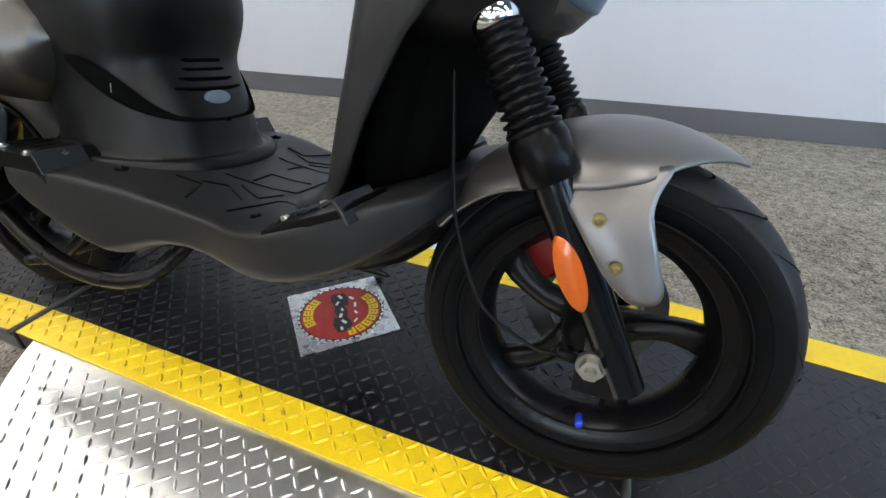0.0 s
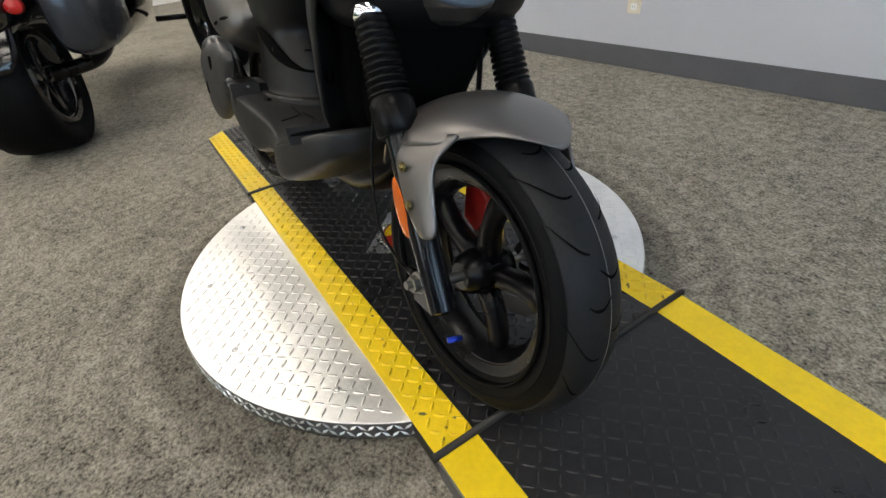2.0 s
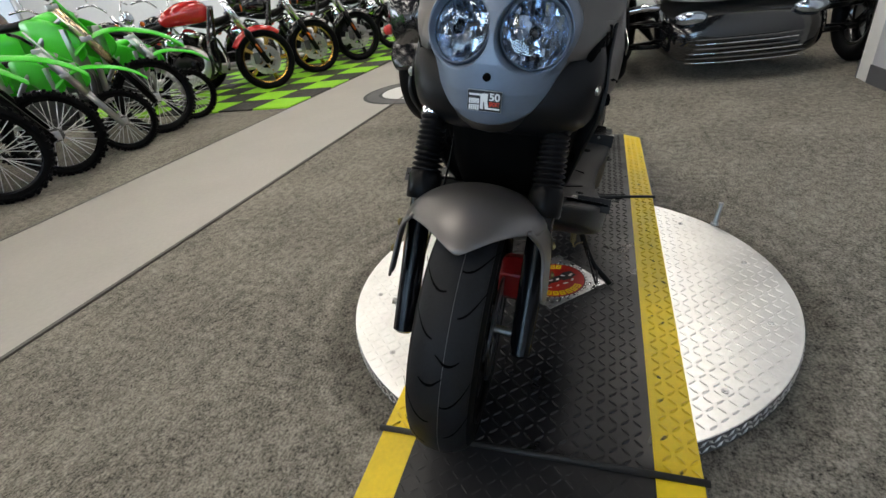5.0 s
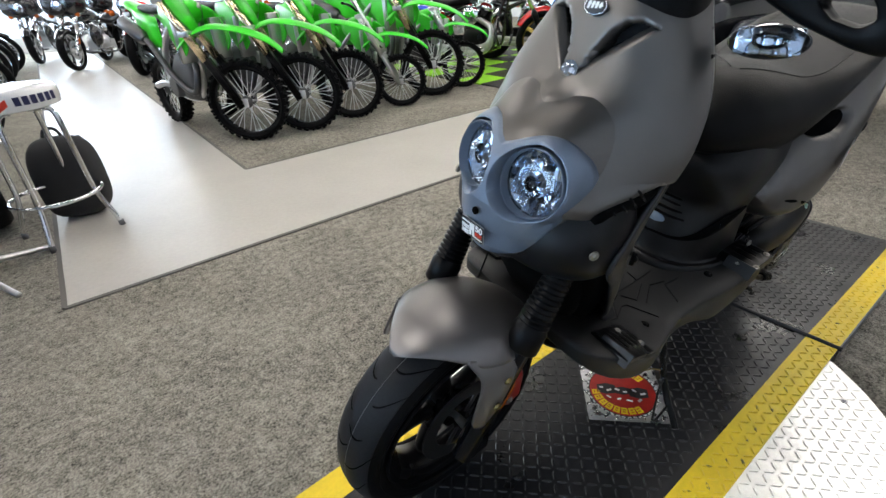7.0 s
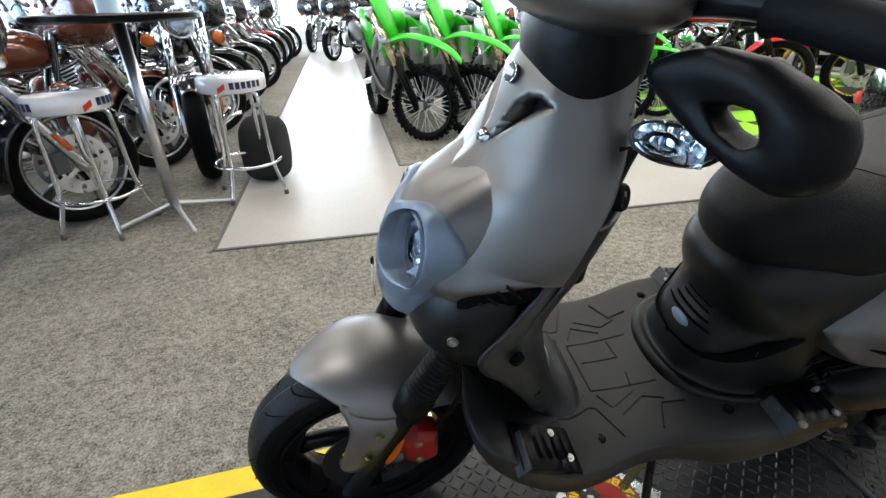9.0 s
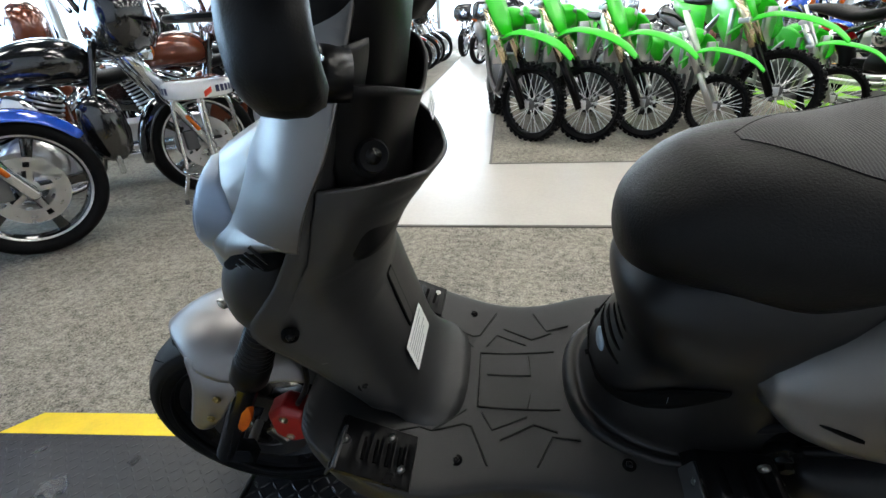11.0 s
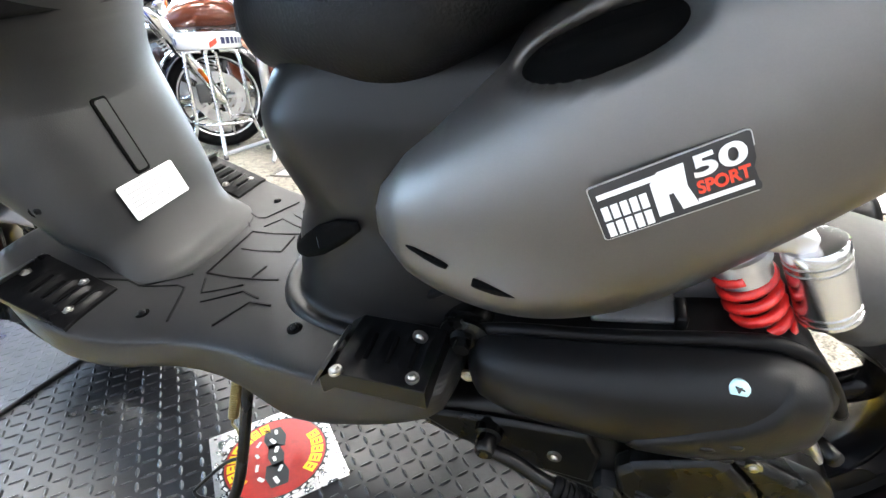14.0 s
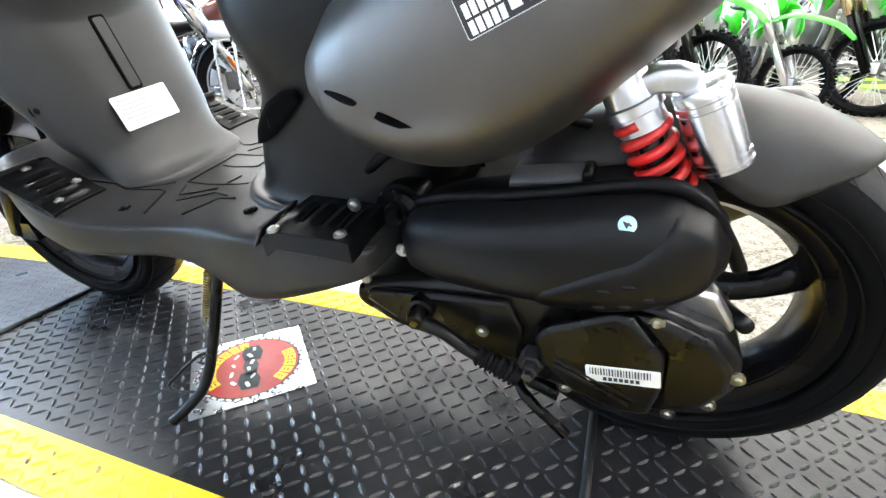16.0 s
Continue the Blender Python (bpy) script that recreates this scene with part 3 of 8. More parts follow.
part("locking_pin", bm, ALU, tt, "upright steel locking pin", sharp=30)

# sticker laid on the deck
st = thing("deck_sticker", "square chromed sticker with a red disc and yellow lettering", "sticker", pose(-0.470, 0.016, DECK + 0.0006, 0, 0, 45))
SW = 0.187
bm = bmesh.new()
plate(bm, rounded(SW, SW, 0.003), 0.0012)
part("backing", bm, mat("brushed_foil", (0.62, 0.62, 0.63), 0.28, 0.9, vary=0.25, scale=60, fine=300, bump=0.5), st, smooth=False)
# chain printed round a black ring
bm = bmesh.new()
plate(bm, [(0.085 * math.cos(2 * math.pi * i / 64), 0.085 * math.sin(2 * math.pi * i / 64)) for i in range(64)], 0.0003, pose(0, 0, 0.0012))
ring = part("black_ring", bm, INK, st, smooth=False)
for i in range(40):
    bm = bmesh.new()
    plate(bm, rounded(0.0095, 0.0038, 0.0016, 2), 0.0002, pose(0, 0, 0.0015, 0, 0, 9 * i) @ pose(0, 0.0825, 0, 0, 0, 12 * (-1) ** i))
    part("chain_link", bm, LABEL, ring, smooth=False)
bm = bmesh.new()
plate(bm, [(0.078 * math.cos(2 * math.pi * i / 64), 0.078 * math.sin(2 * math.pi * i / 64)) for i in range(64)], 0.0003, pose(0, 0, 0.0015))
part("red_disc", bm, STICKERRED, st, smooth=False)
# dark crank emblem with pale pieces across the disc
bm = bmesh.new()
for x0, y0, x1, y1 in ((-0.060, -0.012, -0.016, 0.016), (0.016, -0.016, 0.060, 0.012), (-0.024, -0.009, 0.024, 0.009)):
    plate(bm, [(x0, y0), ((x0 + x1) / 2, y0 - 0.004), (x1, y0 + 0.003), (x1, y1), ((x0 + x1) / 2, y1 + 0.004), (x0, y1 - 0.003)], 0.0003, pose(0, 0, 0.0018, 0, 0, -95))
emblem = part("black_emblem", bm, INK, st, smooth=False)
for k, (x, y, w, h, a) in enumerate(((-0.048, 0.004, 0.014, 0.006, 20), (-0.028, -0.004, 0.012, 0.005, -30), (-0.006, 0.003, 0.010, 0.005, 10), (0.012, -0.002, 0.012, 0.006, -20), (0.032, 0.002, 0.013, 0.006, 30), (0.050, -0.005, 0.010, 0.005, 0), (-0.038, 0.026, 0.012, 0.006, 40), (-0.014, 0.030, 0.014, 0.005, -10), (0.010, 0.028, 0.010, 0.005, 25), (0.034, 0.024, 0.012, 0.004, -35))):
    bm = bmesh.new()
    plate(bm, rounded(w, h, 0.0015, 2), 0.0003, pose(0, 0, 0.0021, 0, 0, -95) @ pose(x, y, 0, 0, 0, a))
    part("pale_piece", bm, LABEL, emblem, smooth=False)
# yellow blocks stand for the lettering on the two arcs
for a0, a1, k in ((-92, 32, 8), (124, 200, 5)):
    for i in range(k):
        a = a0 + (a1 - a0) * (i + 0.5) / k
        bm = bmesh.new()
        plate(bm, [(-0.0066, -0.0095), (0.0066, -0.0095), (0.0078, 0.0095), (-0.0078, 0.0095)], 0.0003, pose(0, 0, 0.0018, 0, 0, a - 90) @ pose(0, 0.0645, 0))
        block = part("yellow_letter_block", bm, INKYEL, st, smooth=False)
        bm = bmesh.new()
        for yy in (-0.003, 0.0035):
            box(bm, (-0.0028, yy - 0.0012, 0.0), (0.0045 if i % 2 else 0.0028, yy + 0.0012, 0.0003), pose(0, 0, 0.0021, 0, 0, a - 90) @ pose(0, 0.0645, 0))
        part("letter_gap", bm, STICKERRED, block, smooth=False)
# ---- the scooter, leaning on its side stand ----
LEANED = pose(0, -0.13, DECK, -9.5, 0, -1.5)
sc = thing("motor_scooter", "matte dark grey motor scooter leaning on its side stand", "scooter", LEANED)
STEER = Matrix.Translation((-0.03, -0.004, 0)) @ pose(0, 0, 0, 0, 0, 3.2) @ Matrix.Translation((0.03, 0, 0))


def steered(ob):
    ob.matrix_local = STEER
    return ob


def tyre_profile(r, w, rim):
    h = w / 2
    pts = [(rim - 0.006, -h * 0.62), (rim + 0.006, -h * 0.74), (rim + 0.022, -h * 0.95), (rim + 0.036, -h), (r - 0.026, -h * 0.97), (r - 0.013, -h * 0.80), (r - 0.004, -h * 0.48), (r, 0)]
    return pts + [(a, -b) for a, b in pts[-2::-1]]


def grooves(bm, c, r, w, n):
    """Curved sipes of three lengths, cut as thin dark slots a hair above the tread."""
    lim = w / 2
    for i in range(n):
        for s in (-1, 1):
            a0 = 2 * math.pi * (i + (0.5 if s > 0 else 0)) / n
            u0, u1 = ((0.06, 1.0), (-0.22, 0.48), (0.22, 0.90))[i % 3]
            ring = []
            for k in range(9):
                u = u0 + (u1 - u0) * k / 8
                y = s * (0.004 + u * (lim - 0.004))
                rr = r - 0.0040 * (abs(y) / (lim * 0.5)) ** 2 if abs(y) < lim * 0.5 else r - 0.004 - 0.010 * ((abs(y) - lim * 0.5) / (lim * 0.36)) ** 1.5
                a = a0 + 0.26 * (max(0, u) ** 1.4) - 0.07 * math.sin(u * 3.1)
                ring.append((a, y, rr + 0.0012, 0.0035 + 0.0065 * math.sin(math.pi * (0.08 + 0.84 * k / 8))))
            for (a, y, rr, b), (a2, y2, rr2, b2) in zip(ring, ring[1:]):
                q = []
                for aa, yy, r2 in ((a - b, y, rr), (a + b, y, rr), (a2 + b2, y2, rr2), (a2 - b2, y2, rr2)):
                    q.append(bm.verts.new(V(c) + V((r2 * math.cos(aa), yy, r2 * math.sin(aa)))))
                bm.faces.new(q)
    return bm


def wheel(parent, name, c, r, w, rim, spokes=5, phase=0.0, label=""):
    wh = part(name, turned(bmesh.new(), tyre_profile(r, w, rim), c, 96), RUBBER, parent, label or "black road tyre on a black cast wheel")
    h = w / 2
    tp = [(r - 0.0165, -h * 0.868), (r - 0.0126, -h * 0.80), (r - 0.0082, -h * 0.66), (r - 0.0034, -h * 0.48), (r - 0.0006, -h * 0.24), (r + 0.0004, 0)]
    tp = tp + [(a, -b) for a, b in tp[-2::-1]]
    part("tread_band", turned(bmesh.new(), tp + [(a - 0.006, b) for a, b in tp[::-1]], c, 96), TREAD, wh, "new rubber tread, paler than the sidewall", sharp=40)
    for side in (-1, 1):
        for rr in (rim + 0.012, rim + 0.030):
            bm = bmesh.new()
            turned(bm, [(rr - 0.0012, side * h * 0.80), (rr - 0.0012, side * h * 1.005), (rr + 0.0012, side * h * 1.015), (rr + 0.0012, side * h * 0.80)], c, 72)
            part("sidewall_line", bm, RUBBER, wh)
    bm = bmesh.new()
    turned(bm, [(r - 0.002, 0.0058), (r + 0.0008, 0.0058), (r + 0.0008, 0.0064), (r - 0.002, 0.0064)], c, 96)
    part("paint_line", bm, GREYPL, wh, "thin pale line round the new tread")
    g = grooves(bmesh.new(), c, r + 0.0006, w, 21)
    tagged(part("tread_groove", g, DARK, wh, smooth=False), kind="stuff")
    bm = bmesh.new()
    cx, cy, cz = c
    turned(bm, [(rim + 0.002, -w * 0.36), (rim + 0.007, -w * 0.36), (rim + 0.006, -w * 0.31), (rim - 0.013, -w * 0.28), (rim - 0.026, -w * 0.10), (rim - 0.026, w * 0.10), (rim - 0.013, w * 0.28), (rim + 0.006, w * 0.31), (rim + 0.007, w * 0.36), (rim + 0.002, w * 0.36), (rim - 0.010, w * 0.30), (rim - 0.018, w * 0.1), (rim - 0.018, -w * 0.1), (rim - 0.010, -w * 0.30)][::-1], c, 72)
    part("rim", bm, RIMBLACK, wh, sharp=40)
    bm = bmesh.new()
    for i in range(spokes):
        a = phase + 2 * math.pi * i / spokes
        d, t = V((math.cos(a), 0, math.sin(a))), V((-math.sin(a), 0, math.cos(a)))
        rings = []
        for k in range(6):
            u = k / 5
            q = V(c) + d * (0.028 + (rim - 0.05) * u) + t * (0.016 * math.sin(u * 2.6))
            hw, hy = 0.013 + 0.006 * abs(u - 0.5) * 2, 0.016 - 0.003 * u
            rings.append([q + t * hw * ca + V((0, hy * sa, 0)) for ca, sa in ((1, 0.5), (0.6, 1), (-0.6, 1), (-1, 0.5), (-1, -0.5), (-0.6, -1), (0.6, -1), (1, -0.5))])
        bridge(bm, rings)
    part("spoke", bm, RIMBLACK, wh, "five black cast spokes")
    bm = bmesh.new()
    spool(bm, (cx, cy - 0.045, cz), (cx, cy + 0.045, cz), [(0, 0.020), (0.1, 0.030), (0.3, 0.034), (0.7, 0.034), (0.9, 0.030), (1, 0.020)], 28)
    part("hub", bm, RIMBLACK, wh, sharp=40)
    return wh


FW = (-0.004, 0.002, 0.219)
fwheel = steered(wheel(sc, "front_wheel", FW, 0.219, 0.104, 0.151, phase=0.0))
bm = bmesh.new()
cyl(bm, (0.004, -0.040, 0.108), (0.004, -0.064, 0.114), 0.0045, None, 12)
part("valve_cap", bm, BLUECAP, fwheel, "blue valve cap")
bm = bmesh.new()
turned(bm, [(0.062, 0.050), (0.092, 0.050), (0.092, 0.054), (0.062, 0.054)][::-1], FW, 60)
part("brake_disc", bm, DARKSTEEL, fwheel, "drilled steel brake disc", sharp=30)
for i in range(6):
    a = i * math.pi / 3
    bm = bmesh.new()
    box(bm, (0.02, 0.0505, -0.006), (0.064, 0.0535, 0.006), pose(*FW) @ pose(0, 0, 0, 0, math.degrees(a), 0))
    part("disc_arm", bm, DARKSTEEL, fwheel, bevel=0.001)
bm = bmesh.new()
cyl(bm, (0, -0.114, FW[2] + 0.006), (0, 0.105, FW[2]), 0.008, None, 14)
cyl(bm, (0, -0.118, FW[2] + 0.018), (0, -0.112, FW[2] + 0.018), 0.0155, None, 20)
cyl(bm, (0, -0.128, FW[2] + 0.019), (0, -0.118, FW[2] + 0.018), 0.0115, None, 6)
cyl(bm, (0, -0.136, FW[2] + 0.020), (0, -0.090, FW[2] + 0.017), 0.0060, None, 12)
part("axle", bm, ZINC, fwheel, "zinc axle with nut and washer", sharp=30)

# fork legs


def fork_at(z, y):
    return V((0.030 - 0.527 * (z - 0.23), y, z))


for s in (-1, 1):
    y = s * 0.103
    bm = bmesh.new()
    spool(bm, fork_at(0.208, y), fork_at(0.43, y), [(0, 0.012), (0.02, 0.0185), (0.5, 0.020), (1, 0.0195)], 24)
    box(bm, (-0.014, y - 0.012, FW[2] - 0.018), (0.032, y + 0.012, FW[2] + 0.018))
    leg = steered(part("fork_leg", bm, mat("fork_black", (0.004, 0.0045, 0.006), 0.16, spec=0.22, bump=0) if s < 0 else bpy.data.materials["fork_black"], sc, "black telescopic fork leg", sharp=40))
    bm = bmesh.new()
    spool(bm, fork_at(0.418, y), fork_at(0.462, y), [(0, 0.026), (0.06, 0.0285), (0.8, 0.0285), (0.9, 0.026), (1, 0.024)], 28)
    part("collar", bm, PLASTIC2, leg, sharp=40)
    prof, nb = [], 11
    for i in range(nb):
        prof += [(i / nb, 0.0195), ((i + 0.28) / nb, 0.0265 - 0.0004 * i), ((i + 0.62) / nb, 0.0265 - 0.0004 * i), ((i + 0.9) / nb, 0.0195)]
    part("boot", spool(bmesh.new(), fork_at(0.459, y), fork_at(0.545, y), prof, 28), PLASTIC2, leg, "ribbed black rubber fork boot")
    bm = bmesh.new()
    spool(bm, fork_at(0.544, y), fork_at(0.557, y), [(0, 0.021), (0.2, 0.0225), (0.8, 0.0225), (1, 0.021)], 28)
    part("clamp_ring", bm, CHROME, leg, "chromed ring above the boot", sharp=40)
    bm = bmesh.new()
    cyl(bm, fork_at(0.545, y), fork_at(0.66, y), 0.0155, None, 20)
    part("stanchion", bm, bpy.data.materials["fork_black"], leg)
    # reflector on a bracket behind the leg
    rc = V((-0.036, s * (0.117 if s < 0 else 0.113), 0.335))
    bm = bmesh.new()
    m = along(rc, (0, s, 0), (-0.42, 0, 0.9))
    bridge(bm, [[m @ V((0.0145 * k * math.cos(a), 0.042 * k * math.sin(a), h)) for a in [2 * math.pi * i / 28 for i in range(28)]] for k, h in ((1, -0.004), (1, 0.002), (0.9, 0.006), (0.5, 0.0085))])
    part("reflector", bm, ORANGE, leg, "oval amber side reflector", sharp=40)
    bm = bmesh.new()
    cyl(bm, fork_at(0.34, y), rc, 0.006, None, 10)
    part("bracket", bm, ENGINE, leg)
bm = bmesh.new()
tube(bm, [(-0.19, -0.070, 0.60), (-0.179, -0.078, 0.486), (-0.168, -0.091, 0.398), (-0.156, -0.101, 0.348), (-0.120, -0.112, 0.275), (-0.06, -0.113, 0.24), (-0.03, -0.11, 0.238)], 0.0022, 8)
cyl(bm, (-0.035, -0.11, 0.239), (-0.012, -0.108, 0.236), 0.0065, None, 10)
steered(part("speedometer_cable", bm, PLASTIC2, sc, "thin black speedometer cable"))
bm = bmesh.new()
tube(bm, [(-0.13, 0.06, 0.60), (-0.15, 0.085, 0.50), (-0.15, 0.09, 0.40), (-0.115, 0.085, 0.33)], 0.0045, 8)
steered(part("brake_hose", bm, PLASTIC2, sc, "black brake hose"))
cal = bmesh.new()
bridge(cal, [[V((-0.085 + dx * k, y, 0.272 + dz * k)) for dx, dz in ((-0.035, -0.03), (0.0, -0.045), (0.028, -0.02), (0.03, 0.03), (0.0, 0.05), (-0.035, 0.035))] for k, y in ((0.85, 0.045), (1, 0.055), (1, 0.085), (0.8, 0.094))])
cal = steered(part("brake_caliper", cal, mat("red_caliper", (0.26, 0.008, 0.008), 0.35), sc, "red front brake caliper", bevel=0.003, sharp=40))
for dz in (-0.02, 0.025):
    screw(cal, (-0.085, 0.094, 0.272 + dz), (0, 1, 0), 0.005, ZINC)

# front fender: a crown over the tyre with a flap down each side
CROWN = [(0, 0.006, 0.001), (0.05, 0.030, 0.004), (0.12, 0.056, 0.012), (0.2, 0.084, 0.027), (0.28, 0.106, 0.044), (0.4, 0.114, 0.052), (0.55, 0.112, 0.05), (0.72, 0.092, 0.036), (1, 0.062, 0.02)]


def crown_at(u):
    for (a, h0, d0), (b, h1, d1) in zip(CROWN, CROWN[1:]):
        if u <= b:
            t = (u - a) / (b - a)
            return h0 + (h1 - h0) * t, d0 + (d1 - d0) * t
    return CROWN[-1][1:]


bm = bmesh.new()
NU, NV = 22, 16
grid = []
for i in range(NU + 1):
    u = i / NU
    a = radians(64 + (150 - 64) * u)
    row = []
    for j in range(NV + 1):
        v = 2 * j / NV - 1
        tip = min(1, (u / 0.28)) ** 0.5 if u < 0.28 else 1
        half, low = crown_at(u)
        yy = half * math.sin(v * 1.35) / math.sin(1.35)
        drop = low * (1 - math.cos(v * 1.45)) / (1 - math.cos(1.45))
        r = 0.246 + 0.008 * math.sin(u * 3.1) - drop - 0.004 * (1 - tip)
        row.append(bm.verts.new(V((r * math.cos(a) + 0.004, yy, FW[2] + r * math.sin(a)))))
    grid.append(row)
for i in range(NU):
    for j in range(NV):
        bm.faces.new((grid[i][j], grid[i + 1][j], grid[i + 1][j + 1], grid[i][j + 1]))
fen = steered(part("front_fender", bm, SATIN, sc, "grey painted front fender", sub=1))
so = fen.modifiers.new("thick", "SOLIDIFY")
so.thickness, so.offset = 0.004, -1
for s in (-1, 1):
    bm = bmesh.new()
    rows = []
    # rows from the crown's edge down to the flap's rounded end: x back, x front, z, y
    for xb, xf, zb, zf, yb, yf in ((-0.060, 0.036, 0.414, 0.446, 0.110, 0.086), (-0.057, 0.030, 0.409, 0.432, 0.114, 0.097), (-0.052, 0.0225, 0.402, 0.418, 0.119, 0.108), (-0.045, 0.022, 0.393, 0.402, 0.123, 0.115), (-0.035, 0.028, 0.380, 0.385, 0.126, 0.118), (-0.022, 0.036, 0.362, 0.364, 0.128, 0.120), (-0.009, 0.043, 0.345, 0.346, 0.129, 0.122), (0.004, 0.047, 0.331, 0.335, 0.129, 0.124), (0.018, 0.043, 0.321, 0.325, 0.128, 0.126)):
        rows.append([bm.verts.new(V((xb + (xf - xb) * k / 6, s * (yb + (yf - yb) * k / 6 + 0.004 * math.sin(math.pi * k / 6)), zb + (zf - zb) * k / 6))) for k in range(7)])
    for ra, rb in zip(rows, rows[1:]):
        for k in range(6):
            bm.faces.new((ra[k], ra[k + 1], rb[k + 1], rb[k]))
    fl = part("fender_flap", bm, SATIN, fen, sub=1)
    so = fl.modifiers.new("thick", "SOLIDIFY")
    so.thickness = 0.004
    for x, z, y in ((-0.021, 0.395, 0.128), (0.001, 0.355, 0.133)):
        screw(fl, (x, s * y, z), (0, s, 0), 0.0040, BRASS)


# front panel, cowl and shield
def shear(rings, k=-0.04, z0=0.45):
    return [[p + V((0, k * max(0, p.z - z0), 0)) for p in r] for r in rings]


MASKP = [(0.538, -0.098, 0.040), (0.545, -0.079, 0.068), (0.56, -0.064, 0.092), (0.58, -0.055, 0.108), (0.61, -0.051, 0.122), (0.65, -0.053, 0.131), (0.69, -0.062, 0.130), (0.715, -0.074, 0.125), (0.735, -0.090, 0.120), (0.752, -0.113, 0.115), (0.768, -0.140, 0.110), (0.782, -0.163, 0.101), (0.795, -0.188, 0.089), (0.803, -0.210, 0.074), (0.809, -0.234, 0.050)]


def mask_row(z):
    for (z0, a0, w0), (z1, a1, w1) in zip(MASKP, MASKP[1:]):
        if z0 <= z <= z1:
            t = (z - z0) / (z1 - z0)
            return a0 + (a1 - a0) * t, w0 + (w1 - w0) * t
    return MASKP[-1][1:]


def well(y, z):
    """How far the nose is sunk for the lamps."""
    q = min(V((y + 0.009 - s * 0.054, z - 0.689)).length for s in (-1, 1))
    t = min(1, max(0, (q - 0.0462) / 0.0058))
    return 0.060 * (1 - t * t * (3 - 2 * t))


def notch(y, z):
    """The nose's top dips between its two brows."""
    t = min(1, max(0, (z - 0.75) / 0.03))
    return 0.016 * t * t * max(0, 1 - abs(y + 0.012) / 0.055)


def front_x(y, z):
    """The nose's front at a place across and up."""
    a, w = mask_row(z)
    yy = min(0.995, abs(y + 0.009) / w)
    return -0.238 + (a + 0.238) * (1 - yy ** 2.1) ** (1 / 2.1)


bm = bmesh.new()
cols = []
for j in range(151):
    z = 0.538 + (0.809 - 0.538) * j / 150
    a, w = mask_row(z)
    row = []
    for i in range(181):
        q = radians(-90 + 180 * i / 180)
        y = w * math.copysign(abs(math.sin(q)) ** (2 / 2.1), math.sin(q)) - 0.009
        row.append(bm.verts.new(V((-0.238 + (a + 0.238) * math.cos(q) ** (2 / 2.1) - well(y, z) - 0.003 - notch(y, z), y, z))))
    cols.append(row)
for ra, rb in zip(cols, cols[1:]):
    for k in range(180):
        bm.faces.new((ra[k], ra[k + 1], rb[k + 1], rb[k]))
part("front_panel", bm, MATTEGREY, sc, "matte grey nose panel")


COWL = [(0.652, -0.060, -0.240, 0.158, 1.8), (0.67, -0.058, -0.246, 0.162, 1.7), (0.70, -0.098, -0.254, 0.167, 1.62), (0.73, -0.128, -0.266, 0.169, 1.62), (0.76, -0.158, -0.281, 0.164, 1.8), (0.79, -0.190, -0.298, 0.154, 2.3), (0.82, -0.209, -0.309, 0.141, 2.5), (0.85, -0.222, -0.317, 0.125, 2.5), (0.88, -0.233, -0.324, 0.108, 2.5), (0.905, -0.247, -0.330, 0.095, 2.4), (0.922, -0.268, -0.334, 0.082, 2.3), (0.930, -0.293, -0.336, 0.064, 2.3)]
CY = -0.012


def cowl_row(z):
    for k in range(len(COWL) - 1):
        if z <= COWL[k + 1][0]:
            t = (z - COWL[k][0]) / (COWL[k + 1][0] - COWL[k][0])
            # a cubic through the neighbours keeps the flank free of steps
            p0, p1, p2, p3 = COWL[max(0, k - 1)], COWL[k], COWL[k + 1], COWL[min(len(COWL) - 1, k + 2)]
            return [0.5 * (2 * b + (c - a) * t + (2 * a - 5 * b + 4 * c - d) * t * t + (3 * b - a - 3 * c + d) * t ** 3) for a, b, c, d in zip(p0[1:], p1[1:], p2[1:], p3[1:])]
    return COWL[-1][1:]


SCOOP = [(0.010, 0.800), (0.020, 0.838), (0.031, 0.862), (0.046, 0.876), (0.064, 0.879), (0.088, 0.872)]


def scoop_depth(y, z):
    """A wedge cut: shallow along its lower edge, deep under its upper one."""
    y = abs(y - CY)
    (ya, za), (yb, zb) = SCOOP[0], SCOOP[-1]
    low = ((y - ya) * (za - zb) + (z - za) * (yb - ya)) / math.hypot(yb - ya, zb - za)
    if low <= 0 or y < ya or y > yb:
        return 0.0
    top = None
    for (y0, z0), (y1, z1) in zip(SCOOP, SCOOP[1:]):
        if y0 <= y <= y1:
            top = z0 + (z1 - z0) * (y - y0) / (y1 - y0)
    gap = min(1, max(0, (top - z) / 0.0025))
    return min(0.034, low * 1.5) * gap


NZ, NQ = 132, 168
verts, sunk = [], []
for j in range(NZ + 1):
    z = 0.652 + (0.930 - 0.652) * j / NZ
    f, b, w, pw = cowl_row(z)
    row, dep = [], []
    for i in range(NQ + 1):
        q = radians(-90 + 180 * i / NQ)
        y = w * power(math.sin(q), pw) + CY
        d = scoop_depth(y, z)
        ridge = 0.010 * max(0, 1 - abs(y - CY) / 0.03) * max(0, 1 - abs(z - 0.775) / 0.03)
        # the lower edge climbs towards the back
        lift = 0.045 * max(0, 1 - j / 22) * min(1, max(0, (abs(y - CY) - 0.125) / 0.035))
        row.append(V((b + (f - b) * power(max(0, math.cos(q)), pw) - d + ridge, y, z + lift)))
        dep.append(d)
    verts.append(row)
    sunk.append(dep)
skins = {"grey": bmesh.new(), "scoop_l": bmesh.new(), "scoop_r": bmesh.new()}
made = {k: {} for k in skins}
